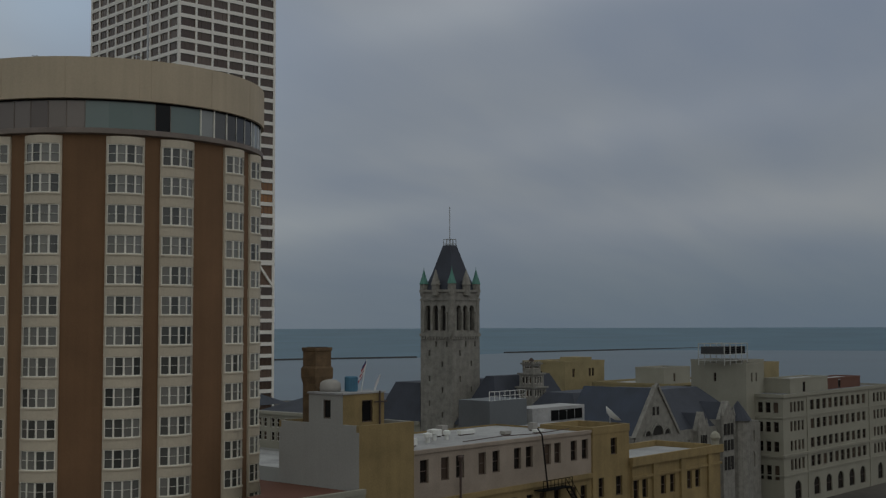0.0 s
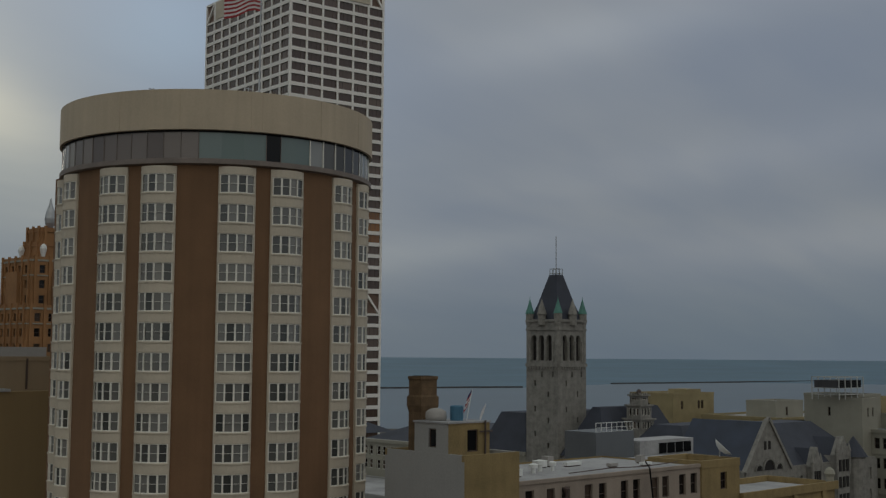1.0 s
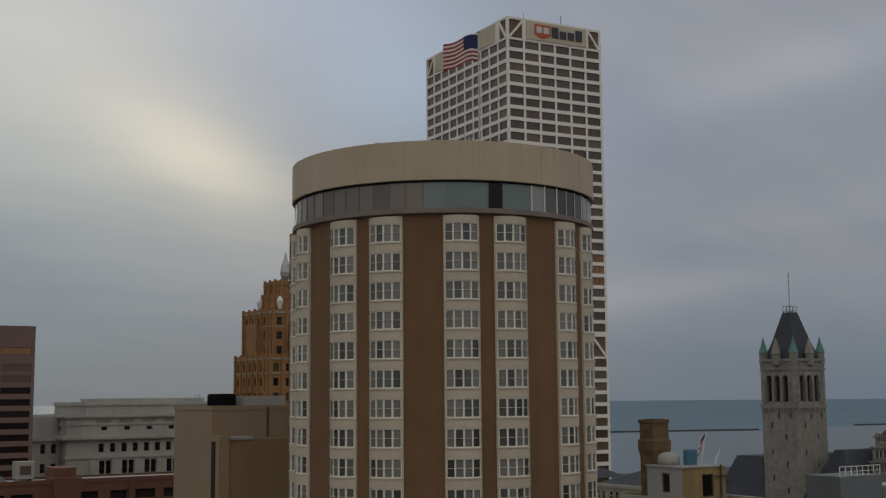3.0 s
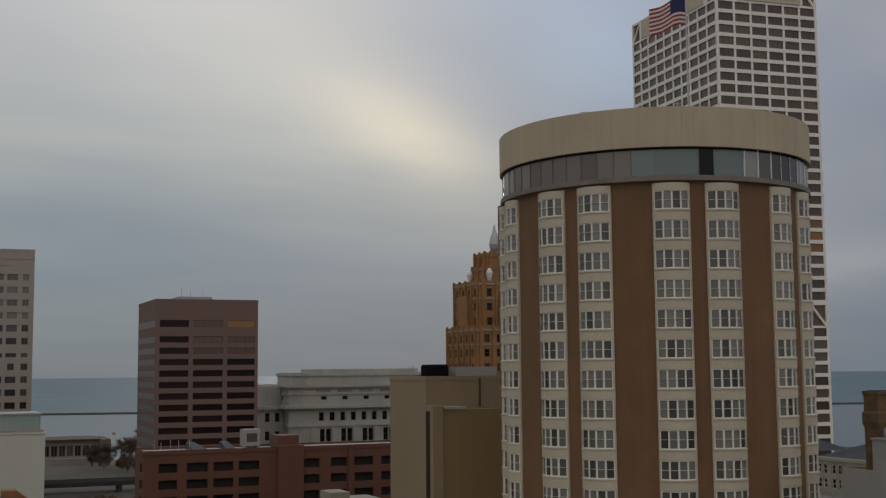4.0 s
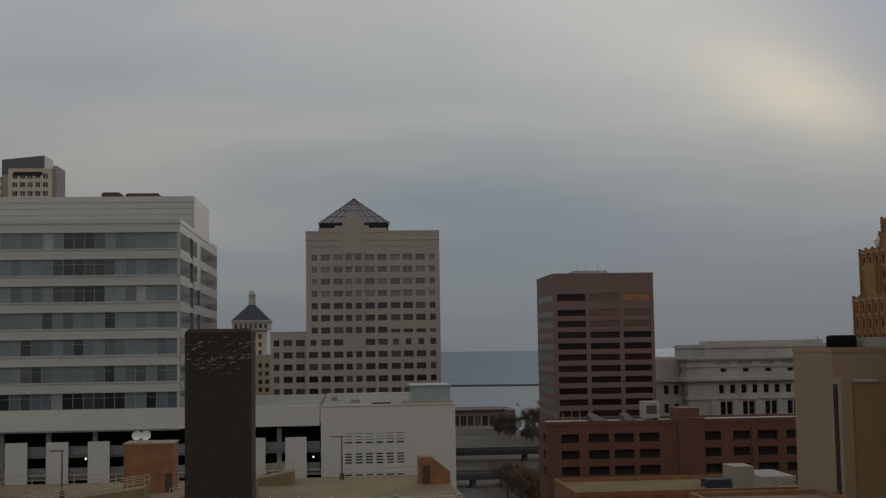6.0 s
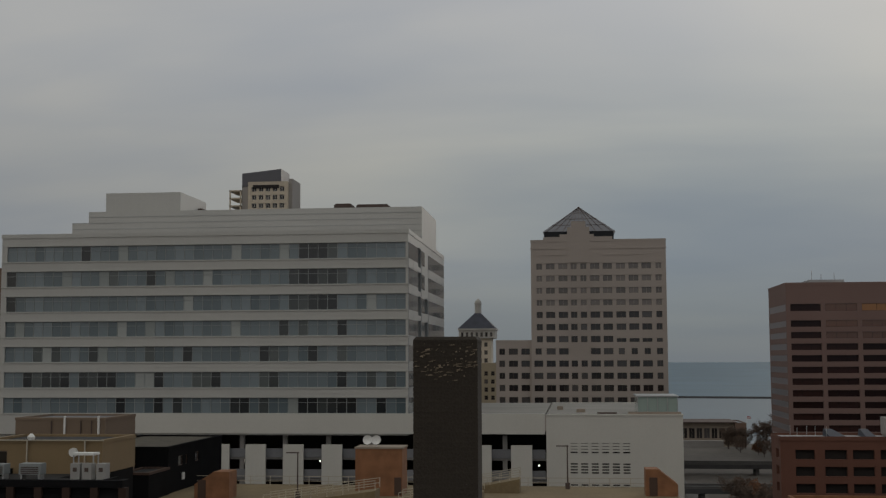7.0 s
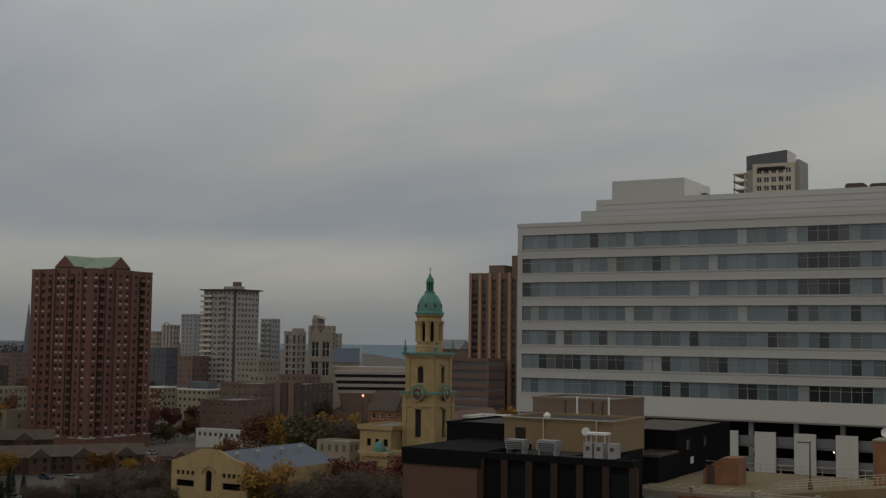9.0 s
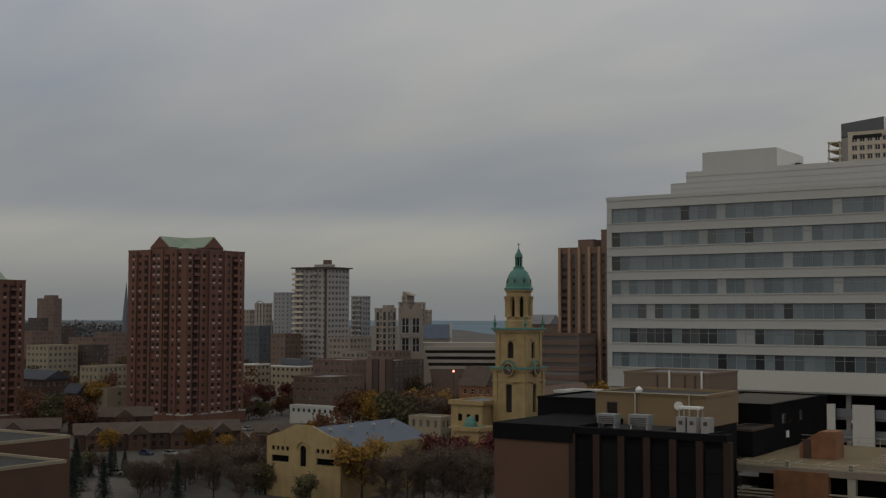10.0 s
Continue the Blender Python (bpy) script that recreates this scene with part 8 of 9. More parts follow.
def arched_condo():
    """Pale apartment house with a tall white arched frame on its front."""
    T, bw, bd, h = town_block("far_apartment_tower", 42.72, 42.2, 41.9, 700, 56.6, haze_tan, grey_roof, "pale apartment house with tall white arched frame", 2.9, category="apartment tower", bay=2.6)
    g = Shape()
    w = bw * .55
    for x in (-bw * .8, -bw * .8 + w * .5, -bw * .8 + w):
        g.box(x - .35, x + .35, -.5, .02, h - 16, h)
    for k in range(8):
        a0, a1 = math.pi * k / 8, math.pi * (k + 1) / 8
        g.bar((-bw * .8 + w / 2 + w / 2 * math.cos(a0), -.25, h + w * .28 * math.sin(a0)), (-bw * .8 + w / 2 + w / 2 * math.cos(a1), -.25, h + w * .28 * math.sin(a1)), .6)
    part("arched_frame", g, white_stone, T)
    town_block("far_apartment_tower", 43.3, 42.95, 42.7, 720, 53.0, haze_tan, grey_roof, "low cream apartment house far off", 2.9, bay=2.6)


arched_condo()


def far_slab():
    T, bw, bd, h = town_block("pale_slab_tower", 40.85, 39.35, 38.32, 640, 74.6, far_concrete, grey_roof, "pale concrete slab tower with overhanging roof and balconies", 2.9, 1.7, 1.5, 3.2, "apartment tower")
    g = Shape()
    g.box(-bw - 1.6, 1.4, -1.8, bd + 1.4, h + .1, h + .75)
    part("roof_slab", g, far_dark, T)
    g = Shape()
    g.box(-bw * .55, -bw * .1, 4, 9, h + .7, h + 2.3)
    part("lift_house", g, far_concrete, T)
    g = Shape()
    g.box(-bw * .28, -bw * .12, 4, 7, h + 2.3, h + 4.6)
    part("lift_house", g, far_brown, T)
    # painted shade strip between the two wings, corner balconies on every floor
    g = Shape()
    g.box(-1.9, -.25, -.12, .02, 6, h - .2)
    part("dark_slot", g, far_dark, T)
    for i in range(20):
        z = h - 3.1 - 2.9 * i
        for xa, xc, y0 in ((-bw - 1.3, -bw * .72, -1.2), (-bw * .52, -bw * .30, -1.0)):
            g = Shape()
            g.box(xa, xc, y0, .02, z - .22, z)
            g.box(xa, xc, y0, y0 + .1, z, z + .95)
            part("balcony", g, cream_panel if xa < -bw else far_concrete, T)


far_slab()


def slotted_tan_block():
    """Tan concrete flats cut by full-height dark window slots."""
    T, bw, bd, h = town_block("tan_flats", 37.12, 36.55, 36.1, 600, 53.4, haze_tan, grey_roof, "tan concrete flats with full-height dark window slots", 3.0, category="apartment tower", bay=99)
    sd, ss = Side((-bw, 0, 0, bd), "w"), Side((-bw, 0, 0, bd), "s")
    for side, L in ((sd, bw), (ss, bd)):
        for k in range(max(2, int(L / 4.2))):
            s0 = 1.2 + 4.2 * k
            if s0 + 1.6 < L:
                g = Shape()
                side.box(g, s0, s0 + 1.5, 4, h - 1.8, -.06, .03)
                slot = part("window_slot", g, office_glass, T)
                for i in range(int(h / 3) - 2):
                    g = Shape()
                    side.box(g, s0, s0 + 1.5, 4.6 + 3 * i, 5.5 + 3 * i, -.12, -.05)
                    part("spandrel", g, haze_tan, slot)
    g = Shape()
    g.box(-bw * .45, -bw * .05, 1, 7, h - .3, h + 1.6)
    part("lift_house", g, haze_tan, T)


slotted_tan_block()


def stepped_flats():
    """Concrete flats that step down to the side, the top storey cut on the slant."""
    T = thing("stepped_flats", 0, 0, 0, "weathered concrete flats stepping down, with slanted top", "apartment tower")
    win = (1, 1, .12, haze_tan, hazed_glass, 0)
    for az0, azm, az1, z1 in ((36.0, 35.95, 35.72, 57.6), (35.85, 35.6, 35.25, 61.6), (35.26, 35.05, 34.72, 57.6), (34.74, 34.6, 34.42, 53.2)):
        p, bw, bd = footprint(az0, azm, az1, 720)
        b = (p.x - bw, p.x, p.y, p.y + bd)
        hs = [q for q in holes_grid(bw, max(1, round(bw / 3)), min(1.4, bw * .5), [z1 - 2.4 - 2.9 * i for i in range(9)], 1.4, .1)]
        hd = [q for q in holes_grid(bd, max(1, round(bd / 3)), 1.4, [z1 - 2.4 - 2.9 * i for i in range(9)], 1.4, .2)]
        block(T, b, GZ, z1, haze_tan, grey_roof, {"w": (hs, win), "s": (hd, win)}, .3, .2, None, 0, [0])
        if z1 > 60:
            g = Shape()
            g.loft([[(b[0], y, z1), (b[1] + 3, y, z1), (b[0], y, z1 + 2.6)] for y in (b[2] + 1, b[3] - 1)])
            part("slanted_top", g, haze_tan, T)


stepped_flats()


def gothic_church():
    T = thing("gothic_church", 0, 0, GZ, "pale gothic church front with paired traceried windows and gables", "church")
    p = bearing(35.42) * 520
    T.matrix_basis = pose(p.x, p.y, GZ, 0, 0, 35.4)
    w, top = 9.6, 40.2
    sd = Side((-w / 2, w / 2, 0, 8), "w")
    sh = Shape()
    hs = [(w / 2 + e * 2.25 - 1.65, w / 2 + e * 2.25 + 1.65, z, z + hh) for e in (-1, 1) for z, hh in ((30.2, 6.8), (22.2, 6.2))]
    pierced(sh, sd, 0, top, hs, .8)
    for h in hs:
        if h[2] > 28:
            arch_fill(sh, sd, h[0], h[1], h[3], .8)
    part("tower_wall", sh, haze_tan, T)
    put_windows(T, sd, hs, .8, (2, 2, .3, white_stone, office_glass, 0))
    for h in hs:
        for a, b in ((h[0] - .3, h[0]), (h[1], h[1] + .3)):
            g = Shape()
            sd.box(g, a, b, h[2] - .3, h[3] - 1.0, -.3, .01)
            part("window_jamb", g, white_stone, T)
    g = Shape()
    g.box(-w / 2 + .05, w / 2 - .05, 1.0, 8, 0, top - .2)
    part("tower_core", g, haze_tan, T)
    for e in (-1, 1):
        g = Shape()
        c = e * 2.25
        g.loft([[(c - 2.4, y, top), (c + 2.4, y, top), (c, y, top + 3.4)] for y in (0, .9)])
        part("gablet", g, haze_tan, T)
        g = Shape()
        g.turned(e * 4.7, .2, [(.6, 0), (.6, top), (.8, top + .3), (.1, top + 3.6)], 8)
        part("pinnacle", g, haze_tan, T)
    for e in (-1, 1):
        g = Shape()
        g.loft([[(e * 5.2, y, 0), (e * 10.5, y, 0), (e * 8.4, y, 14), (e * 5.2, y, 27)] for y in (0, 1.4)])
        part("buttress", g, haze_tan, T)


gothic_church()


def long_roof_church():
    """Church nave seen along its flank: blue-grey roof, pale gabled end, aisle below."""
    p = bearing(34.3) * 560
    T = thing("long_roof_church", p.x, p.y, GZ, "church nave with long blue-grey roof and pale gable", "church", turn=34.3)
    g = Shape()
    g.box(-8, 7.6, 0, 12, 0, 27.5)
    part("nave_wall", g, haze_tan, T)
    g = Shape()
    g.gable(-8, 7.0, -.4, 12.4, 27.3, 33.8, "x")
    part("pitched_roof", g, blue_metal, T)
    g = Shape()
    g.loft([[(x, -.9, 25.5), (x, 12.9, 25.5), (x, 6, 34.8)] for x in (7.0, 8.0)])
    part("gable_end", g, far_concrete, T)
    g = Shape()
    g.loft([[(-8, y, z) for y, z in ((-4, 20), (0, 20), (0, 26))], [(7, y, z) for y, z in ((-4, 20), (0, 20), (0, 26))]])
    g.box(-8, 7, -3.9, 0, 0, 20)
    part("aisle", g, haze_blue, T)


blue_metal = mat("blue_roofing", (0.070, 0.092, 0.135), .6, .12, .4, 5, .1)
long_roof_church()


band_stone = mat("pale_band_concrete", (0.37, 0.33, 0.285), .9, .2, .1, 4, .1, streaks=.3)


def white_car_park():
    T = thing("white_car_park", -282, 437, GZ, "long white car park with dark open decks", "car park", turn=32)
    for k in range(4):
        g = Shape()
        g.box(-22, 30, 0, 18, 24.5 - 2.7 * k - 1.35, 24.5 - 2.7 * k)
        part("deck_band", g, band_stone, T)
    # black filling painted as shade between the deck bands
    g = Shape()
    g.box(-21, 29, .6, 17.4, 15, 23)
    part("core", g, void_shade, T)
    g = Shape()
    g.box(-21.6, 29.6, .3, 17.6, 0, 15.1)
    part("lower_wall", g, haze_brown, T)
    g = Shape()
    g.box(-22.5, 30.5, 6, 17, 24.4, 26.2)
    part("roof_slab", g, band_stone, T)


white_car_park()
FW = (1, 1, .12, dim_cream, office_glass, .1)
town_block("blue_flats", 43.3, 42.5, 41.95, 680, 43.8, haze_blue, grey_roof, "blue-grey panelled flats with flat roof", 3.0)
town_block("brown_flats", 41.95, 41.3, 40.5, 640, 40.2, haze_brown, grey_roof, "haze-dulled brown brick flats with flat roof", 3.0)
town_block("brown_flats", 40.6, 39.6, 38.6, 660, 42.4, haze_brown, grey_roof, "brown brick flats with flat roof", 3.0)
town_block("brown_flats", 39.3, 38.3, 37.25, 610, 38.6, haze_tan, grey_roof, "tan and brown flats behind trees", 3.0)
town_block("brown_flats", 37.3, 36.2, 35.4, 505, 35.0, haze_brown, grey_roof, "low brown brick block below the church", 3.0)
town_block("ochre_house", 38.7, 38.0, 37.4, 560, 33.0, haze_tan, brown_shingle, "ochre brick house among autumn trees", 3.0)
T, bw, bd, h = town_block("cream_flats", 41.95, 40.6, 39.75, 560, 26.6, dim_cream, pale_roof, "cream brick flats with white roof edge", 3.1, 1.3, 1.4, 2.8, coping=white_paint, win=FW)
g = Shape()
g.box(-bw * .9, -bw * .2, 5, 11, h - .4, h + 3.0)
part("penthouse", g, haze_blue, T)
town_block("cream_flats", 43.2, 42.6, 41.97, 590, 26.4, dim_cream, pale_roof, "cream brick wing with white roof edge", 3.1, coping=white_paint, win=FW)
town_block("dark_flats", 40.9, 39.3, 37.6, 440, 27.6, far_brown, grey_roof, "brown brick walk-up flats with flat roof", 3.0, 1.5, 1.6, 3.0, win=F1)
town_block("dark_flats", 40.0, 38.2, 37.0, 490, 31.8, haze_brown, pale_roof, "brown brick flats with pale roof edge", 3.0, 1.4, 1.5, 3.0, win=F1)
T, bw, bd, h = town_block("dark_flats", 37.5, 36.2, 34.8, 470, 32.4, far_dark, pale_roof, "dark brick flats with tall bay windows", 3.0, 1.6, 1.8, 3.4, win=F1)
for k in range(4):
    g = Shape()
    g.box(-bw * (.12 + .24 * k) - 1.4, -bw * (.12 + .24 * k) + 1.4, -1.1, .02, 0, h + .6)
    part("bay", g, haze_brown if k % 2 else far_dark, T)
town_block("white_shop", 41.05, 39.0, 38.65, 420, 18.4, white_precast, pale_roof, "white low shop with green window frames", 3.0, 1.2, 1.3, 2.4, "shop", (1, 1, .15, verdigris, office_glass, .1))
town_block("white_shop", 38.65, 38.3, 37.95, 425, 16.8, white_precast, pale_roof, "white blank-walled shop annexe", 3.0, category="shop", bay=6)
town_block("cream_row", 35.5, 34.0, 33.3, 330, 22.4, dim_cream, pale_roof, "low cream brick row with flat roof", 3.6, 1.0, 2.0, 2.6, "row house", F1)
plain_building("red_house", -204, 320, 13, 12, 28.0, orange_brick, brown_shingle, 4, 2, 3.2, "orange-red brick house with brown hipped roof", "house", 33, pitched=6, ridge="x")
plain_building("brown_school", -229, 421, 26, 18, 43.0, far_brown, grey_roof, 8, 6, 3.4, "brown brick block with ribbon windows", "building", 29, ribbon=True)
plain_building("ochre_house", -300, 520, 18, 14, 41.0, cream_brick, grey_roof, 3, 3, 3.2, "ochre brick block among trees", "building", 32)
plain_building("ochre_house", -318, 560, 24, 14, 45.5, far_brown, grey_roof, 5, 4, 3.2, "brown gabled block among trees", "building", 32, pitched=5)
town_block("low_shed", 28.7, 27.3, 26.4, 300, 31.4, haze_brown, worn_membrane, "low brown shed with broad white roof edge", 4.0, category="shed", bay=6, coping=white_paint)
# west of the red tower
town_block("cream_flats", 52.8, 51.9, 50.6, 650, 34.2, dim_cream, pale_roof, "cream flats with rows of small windows", 3.1, 1.6, 1.6, 3.2, win=F1)
town_block("dark_flats", 50.6, 50.0, 49.3, 660, 34.0, far_dark, grey_roof, "dark brown brick flats with flat roof", 3.0)
town_block("brown_flats", 49.9, 49.3, 48.4, 800, 38.6, haze_brown, grey_roof, "long brown brick building far off", 3.0)
town_block("cream_flats", 50.5, 49.7, 48.2, 520, 28.7, dim_cream, grey_roof, "pale rendered flats with flat roof", 3.0, 1.2, 1.5, 2.8, win=F1)
town_block("white_shop", 49.9, 49.3, 48.2, 450, 23.6, dim_cream, grey_roof, "cream blank-walled low building", 3.4, bay=9, category="shop")
for az0, azm, az1, d, z1 in ((53.4, 52.0, 50.9, 470, 26.0), (51.2, 50.6, 50.0, 450, 22.0)):
    T, bw, bd, h = town_block("dark_terrace", az0, azm, az1, d, z1, dark_brick, slate, "dark brick terrace under slate roofs", 3.2, category="row house", win=F1)
    g = Shape()
    g.gable(-bw, 0, 0, min(bd, 14), h + .1, h + 3.4, "x", over=.4)
    part("pitched_roof", g, slate, T)
town_block("brown_flats", 51.0, 50.0, 49.0, 760, 36.0, haze_brown, grey_roof, "brown brick flats far off", 3.0)
town_block("brown_flats", 53.6, 52.6, 51.6, 800, 39.5, haze_brown, grey_roof, "haze-dulled brick flats far off", 3.0)


# hall with the arched window and blue roof
def market_hall():
    T = thing("arched_hall", -165.4, 194.2, GZ, "cream brick hall with stepped gable, arched window and blue roof", "hall")
    w, h = 20.0, 12.0
    sd = Side((-w / 2, w / 2, 0, 32), "w")
    sh = Shape()
    arch = (9.2, 10.8, 6.6, 10.9)
    hs = [arch] + [(1.4 + 1.3 * i, 2.2 + 1.3 * i, 9.6, 10.5) for i in range(4)] + [(13.6 + 1.3 * i, 14.4 + 1.3 * i, 9.6, 10.5) for i in range(4)] + [(1.4, 6.1, 7.2, 8.6), (13.6, 18.3, 7.2, 8.6), (8.4, 10.6, .2, 3.0)]
    pierced(sh, sd, 0, h, hs, .4)
    arch_fill(sh, sd, arch[0], arch[1], arch[3], .4)
    part("front_wall", sh, cream_brick, T)
    put_windows(T, sd, hs, .4, (1, 1, .1, bronze, black_glass, .1))
    g = Shape()
    g.loft([[(x, y, z) for x, z in ((-w / 2, h), (w / 2, h), (w / 2, h + .4), (5.5, h + 1.8), (2.4, h + 3.1), (-2.4, h + 3.1), (-5.5, h + 1.8), (-w / 2, h + .4))] for y in (0, .5)])
    for k in range(8):
        a0, a1 = math.pi * k / 8, math.pi * (k + 1) / 8
        g.bar((1.7 * math.cos(a0), -.12, 10.2 + 1.6 * math.sin(a0)), (1.7 * math.cos(a1), -.12, 10.2 + 1.6 * math.sin(a1)), .35)
    part("gable", g, cream_brick, T)
    g = Shape()
    g.box(-w / 2, w / 2, .5, 32, 0, h - 1.2)
    part("body", g, cream_brick, T)
    g = Shape()
    g.gable(-w / 2, w / 2, .6, 32, h - 1.2, h + 2.4, "y")
    part("roof", g, blue_metal, T, "blue-grey standing seam roof")
    for y in (5, 12, 20, 27):
        g = Shape()
        g.turned(3.2, y, [(.35, h + .2), (.35, h + 1.9), (.55, h + 2.0), (.2, h + 2.4)], 8)
        part("roof_vent", g, far_concrete, T)


market_hall()


# brick terraces below the red tower
def terrace(x, y, L, turn, label, z1=16.6, pitch=11.5):
    """A row of brick houses: one long roof with gabled bays standing forward of it."""
    T = thing("brick_terrace", x, y, GZ, label, "row house", "brick terraces", turn=turn)
    b = (-L / 2, L / 2, 0, 9)
    h = z1 - GZ
    spec = (1, 2, .08, bronze, office_glass, .1)
    n = int(L / pitch)
    bays = [-L / 2 + pitch * (k + .5) for k in range(n)]
    hs = [(c + L / 2 + 3.6 + q, c + L / 2 + 4.7 + q, z, z + 1.4) for c in bays for q in (0, 2.2) for z in (.9, 3.0) if c + 6 + q < L / 2]
    block(T, b, 0, h, dark_brick, brown_shingle, {"w": (hs, spec)}, .2, .02, None, 60, [0])
    g = Shape()
    g.gable(*b, h, h + 2.9, "x", over=.45)
    part("pitched_roof", g, brown_shingle, T)
    for c in bays:
        g = Shape()
        g.gable(c - 3.0, c + 3.0, -2.6, 4.4, h - .1, h + 2.5, "y", over=.25)
        part("bay_roof", g, brown_shingle, T)
        bay = (c - 2.9, c + 2.9, -2.5, .1)
        sd, sh = Side(bay, "w"), Shape()
        hb = [(q, q + 1.2, z, z + 1.4) for q in (1.0, 3.6) for z in (.9, 3.0)]
        pierced(sh, sd, 0, h, hb, .2)
        part("bay_wall", sh, end_brick, T)
        put_windows(T, sd, hb, .2, spec, 60, [0])
        g = Shape()
        g.box(c - 2.88, c + 2.88, -2.2, .1, 0, h)
        g.loft([[(c - 2.9, v, h - .02), (c + 2.9, v, h - .02), (c, v, h + 2.3)] for v in (-2.5, -2.3)])
        part("gabled_bay", g, end_brick, T)


terrace(-259.5, 242.5, 46, 54, "dark brick terrace with brown gabled roofs")
terrace(-305, 264, 26, 50, "dark red-brown brick terrace below the tower flats", 17.4)
terrace(-300, 221, 30, 50, "dark brick terrace with stepped gables", 16.8)
terrace(-231, 268, 23, 44, "dark brick terrace beside autumn trees", 15.6)


def corner_block(x1, y1, w, d, z1, label):
    """A flat-roofed brick block whose south-east corner is x1, y1, with a pale coping."""
    T = thing("flat_roofed_block", x1 - w / 2, y1 - d / 2, GZ, label, "building")
    block(T, (-w / 2, w / 2, -d / 2, d / 2), 0, z1 - GZ, end_brick, dark_roof, {}, .2, .25, dim_cream)


corner_block(-139.2, 112.6, 16, 24, 29.6, "brown brick flat-roofed block with pale roof edge")
corner_block(-155.5, 126.5, 18, 30, 31.0, "flat-roofed brick block with pale roof edge")

# ---- trees ----
def leaf_mat(name, c1, c2):
    m = mat(name, c1, .9, .35, 1.2, 8, 0)
    nt = m.node_tree
    b = nt.nodes["Principled BSDF"]
    ge = nt.nodes.new("ShaderNodeNewGeometry")
    mx = nt.nodes.new("ShaderNodeMix")
    mx.data_type = "RGBA"
    mx.inputs[6].default_value, mx.inputs[7].default_value = (*c1, 1), (*c2, 1)
    nt.links.new(ge.outputs["Random Per Island"], mx.inputs[0])
    nt.links.new(mx.outputs[2], b.inputs["Base Color"])
    return m


GOLD = leaf_mat("golden_leaves", (0.30, 0.165, 0.022), (0.17, 0.09, 0.016))
RUST = leaf_mat("rust_leaves", (0.16, 0.068, 0.030), (0.095, 0.048, 0.028))
CRIMSON = leaf_mat("crimson_leaves", (0.15, 0.034, 0.026), (0.085, 0.026, 0.022))
OLIVE = leaf_mat("olive_leaves", (0.105, 0.090, 0.038), (0.064, 0.058, 0.028))
FIR = leaf_mat("fir_needles", (0.018, 0.026, 0.014), (0.010, 0.016, 0.010))
TWIG = leaf_mat("bare_twigs", (0.135, 0.092, 0.068), (0.085, 0.062, 0.048))


def tree(kind, leaf, seed, label, hgt=11.0, spread=4.4, bare=False):
    rng = random.Random(seed)
    T = thing(kind, 0, 0, 0, label, "tree", "street trees")
    g = Shape()
    r = .26
    g.turned(0, 0, [(r * 1.3, -.2), (r, .6), (r * .75, hgt * .32), (r * .45, hgt * .6), (.03, hgt * .95)], 7)
    ends = []
    for k in range(16):
        a, z0 = k * 2.4 + rng.random(), hgt * rng.uniform(.12, .72)
        L = spread * rng.uniform(.55, 1.0) * (1.15 - abs(z0 / hgt - .45))
        e = Vector((L * math.cos(a), L * math.sin(a), z0 + L * rng.uniform(.5, 1.0)))
        m = Vector((e.x * .5, e.y * .5, z0 + (e.z - z0) * .4))
        g.bar((0, 0, z0), m, .12)
        g.bar(m, e, .07)
        ends += [m, e]
        for _ in range(3):
            d = e + Vector((rng.uniform(-1, 1), rng.uniform(-1, 1), rng.uniform(0, 1.3))) * (spread * .25)
            g.bar(m.lerp(e, rng.uniform(.3, 1)), d, .04)
            ends.append(d)
    part("trunk", g, bark, T)
    c = Shape()
    if bare:
        for e in ends:
            for _ in range(44):
                d = Vector((rng.gauss(0, 1), rng.gauss(0, 1), rng.gauss(.5, .7))) * (spread * .2)
                p = e + Vector((rng.gauss(0, .4), rng.gauss(0, .4), rng.gauss(0, .4)))
                s = Vector((rng.uniform(-1, 1), rng.uniform(-1, 1), rng.uniform(-1, 1))).normalized() * .07
                c.poly([p - s, p + s, p + d])
    else:
        for e in ends:
            for _ in range(30):
                p = e + Vector((rng.gauss(0, 1), rng.gauss(0, 1), rng.gauss(.1, .8))) * (spread * .17)
                u = Vector((rng.uniform(-1, 1), rng.uniform(-1, 1), rng.uniform(-1, 1))).normalized()
                v = u.orthogonal().normalized()
                s = rng.uniform(.22, .5)
                c.poly([p - u * s, p + v * s * .7, p + u * s, p - v * s * .7])
    tagged(part("crown", c, leaf, T), kind="stuff")
    return T


def fir(seed, label):
    rng = random.Random(seed)
    T = thing("fir_tree", 0, 0, 0, label, "tree", "fir trees")
    g = Shape()
    g.turned(0, 0, [(.25, -.2), (.12, 5), (.02, 10)], 7)
    part("trunk", g, bark, T)
    c = Shape()
    for k in range(1500):
        z = rng.uniform(.8, 10)
        R = (10.3 - z) * .27
        a, q = rng.uniform(0, 6.283), R * math.sqrt(rng.random())
        p = Vector((q * math.cos(a), q * math.sin(a), z - q * .3))
        u = Vector((math.cos(a), math.sin(a), -.4)).normalized()
        v = Vector((-math.sin(a), math.cos(a), rng.uniform(-.3, .3)))
        s = rng.uniform(.25, .5)
        c.poly([p - u * s, p + v * s * .4, p + u * s, p - v * s * .4])
    tagged(part("crown", c, FIR, T), kind="stuff")
    return T


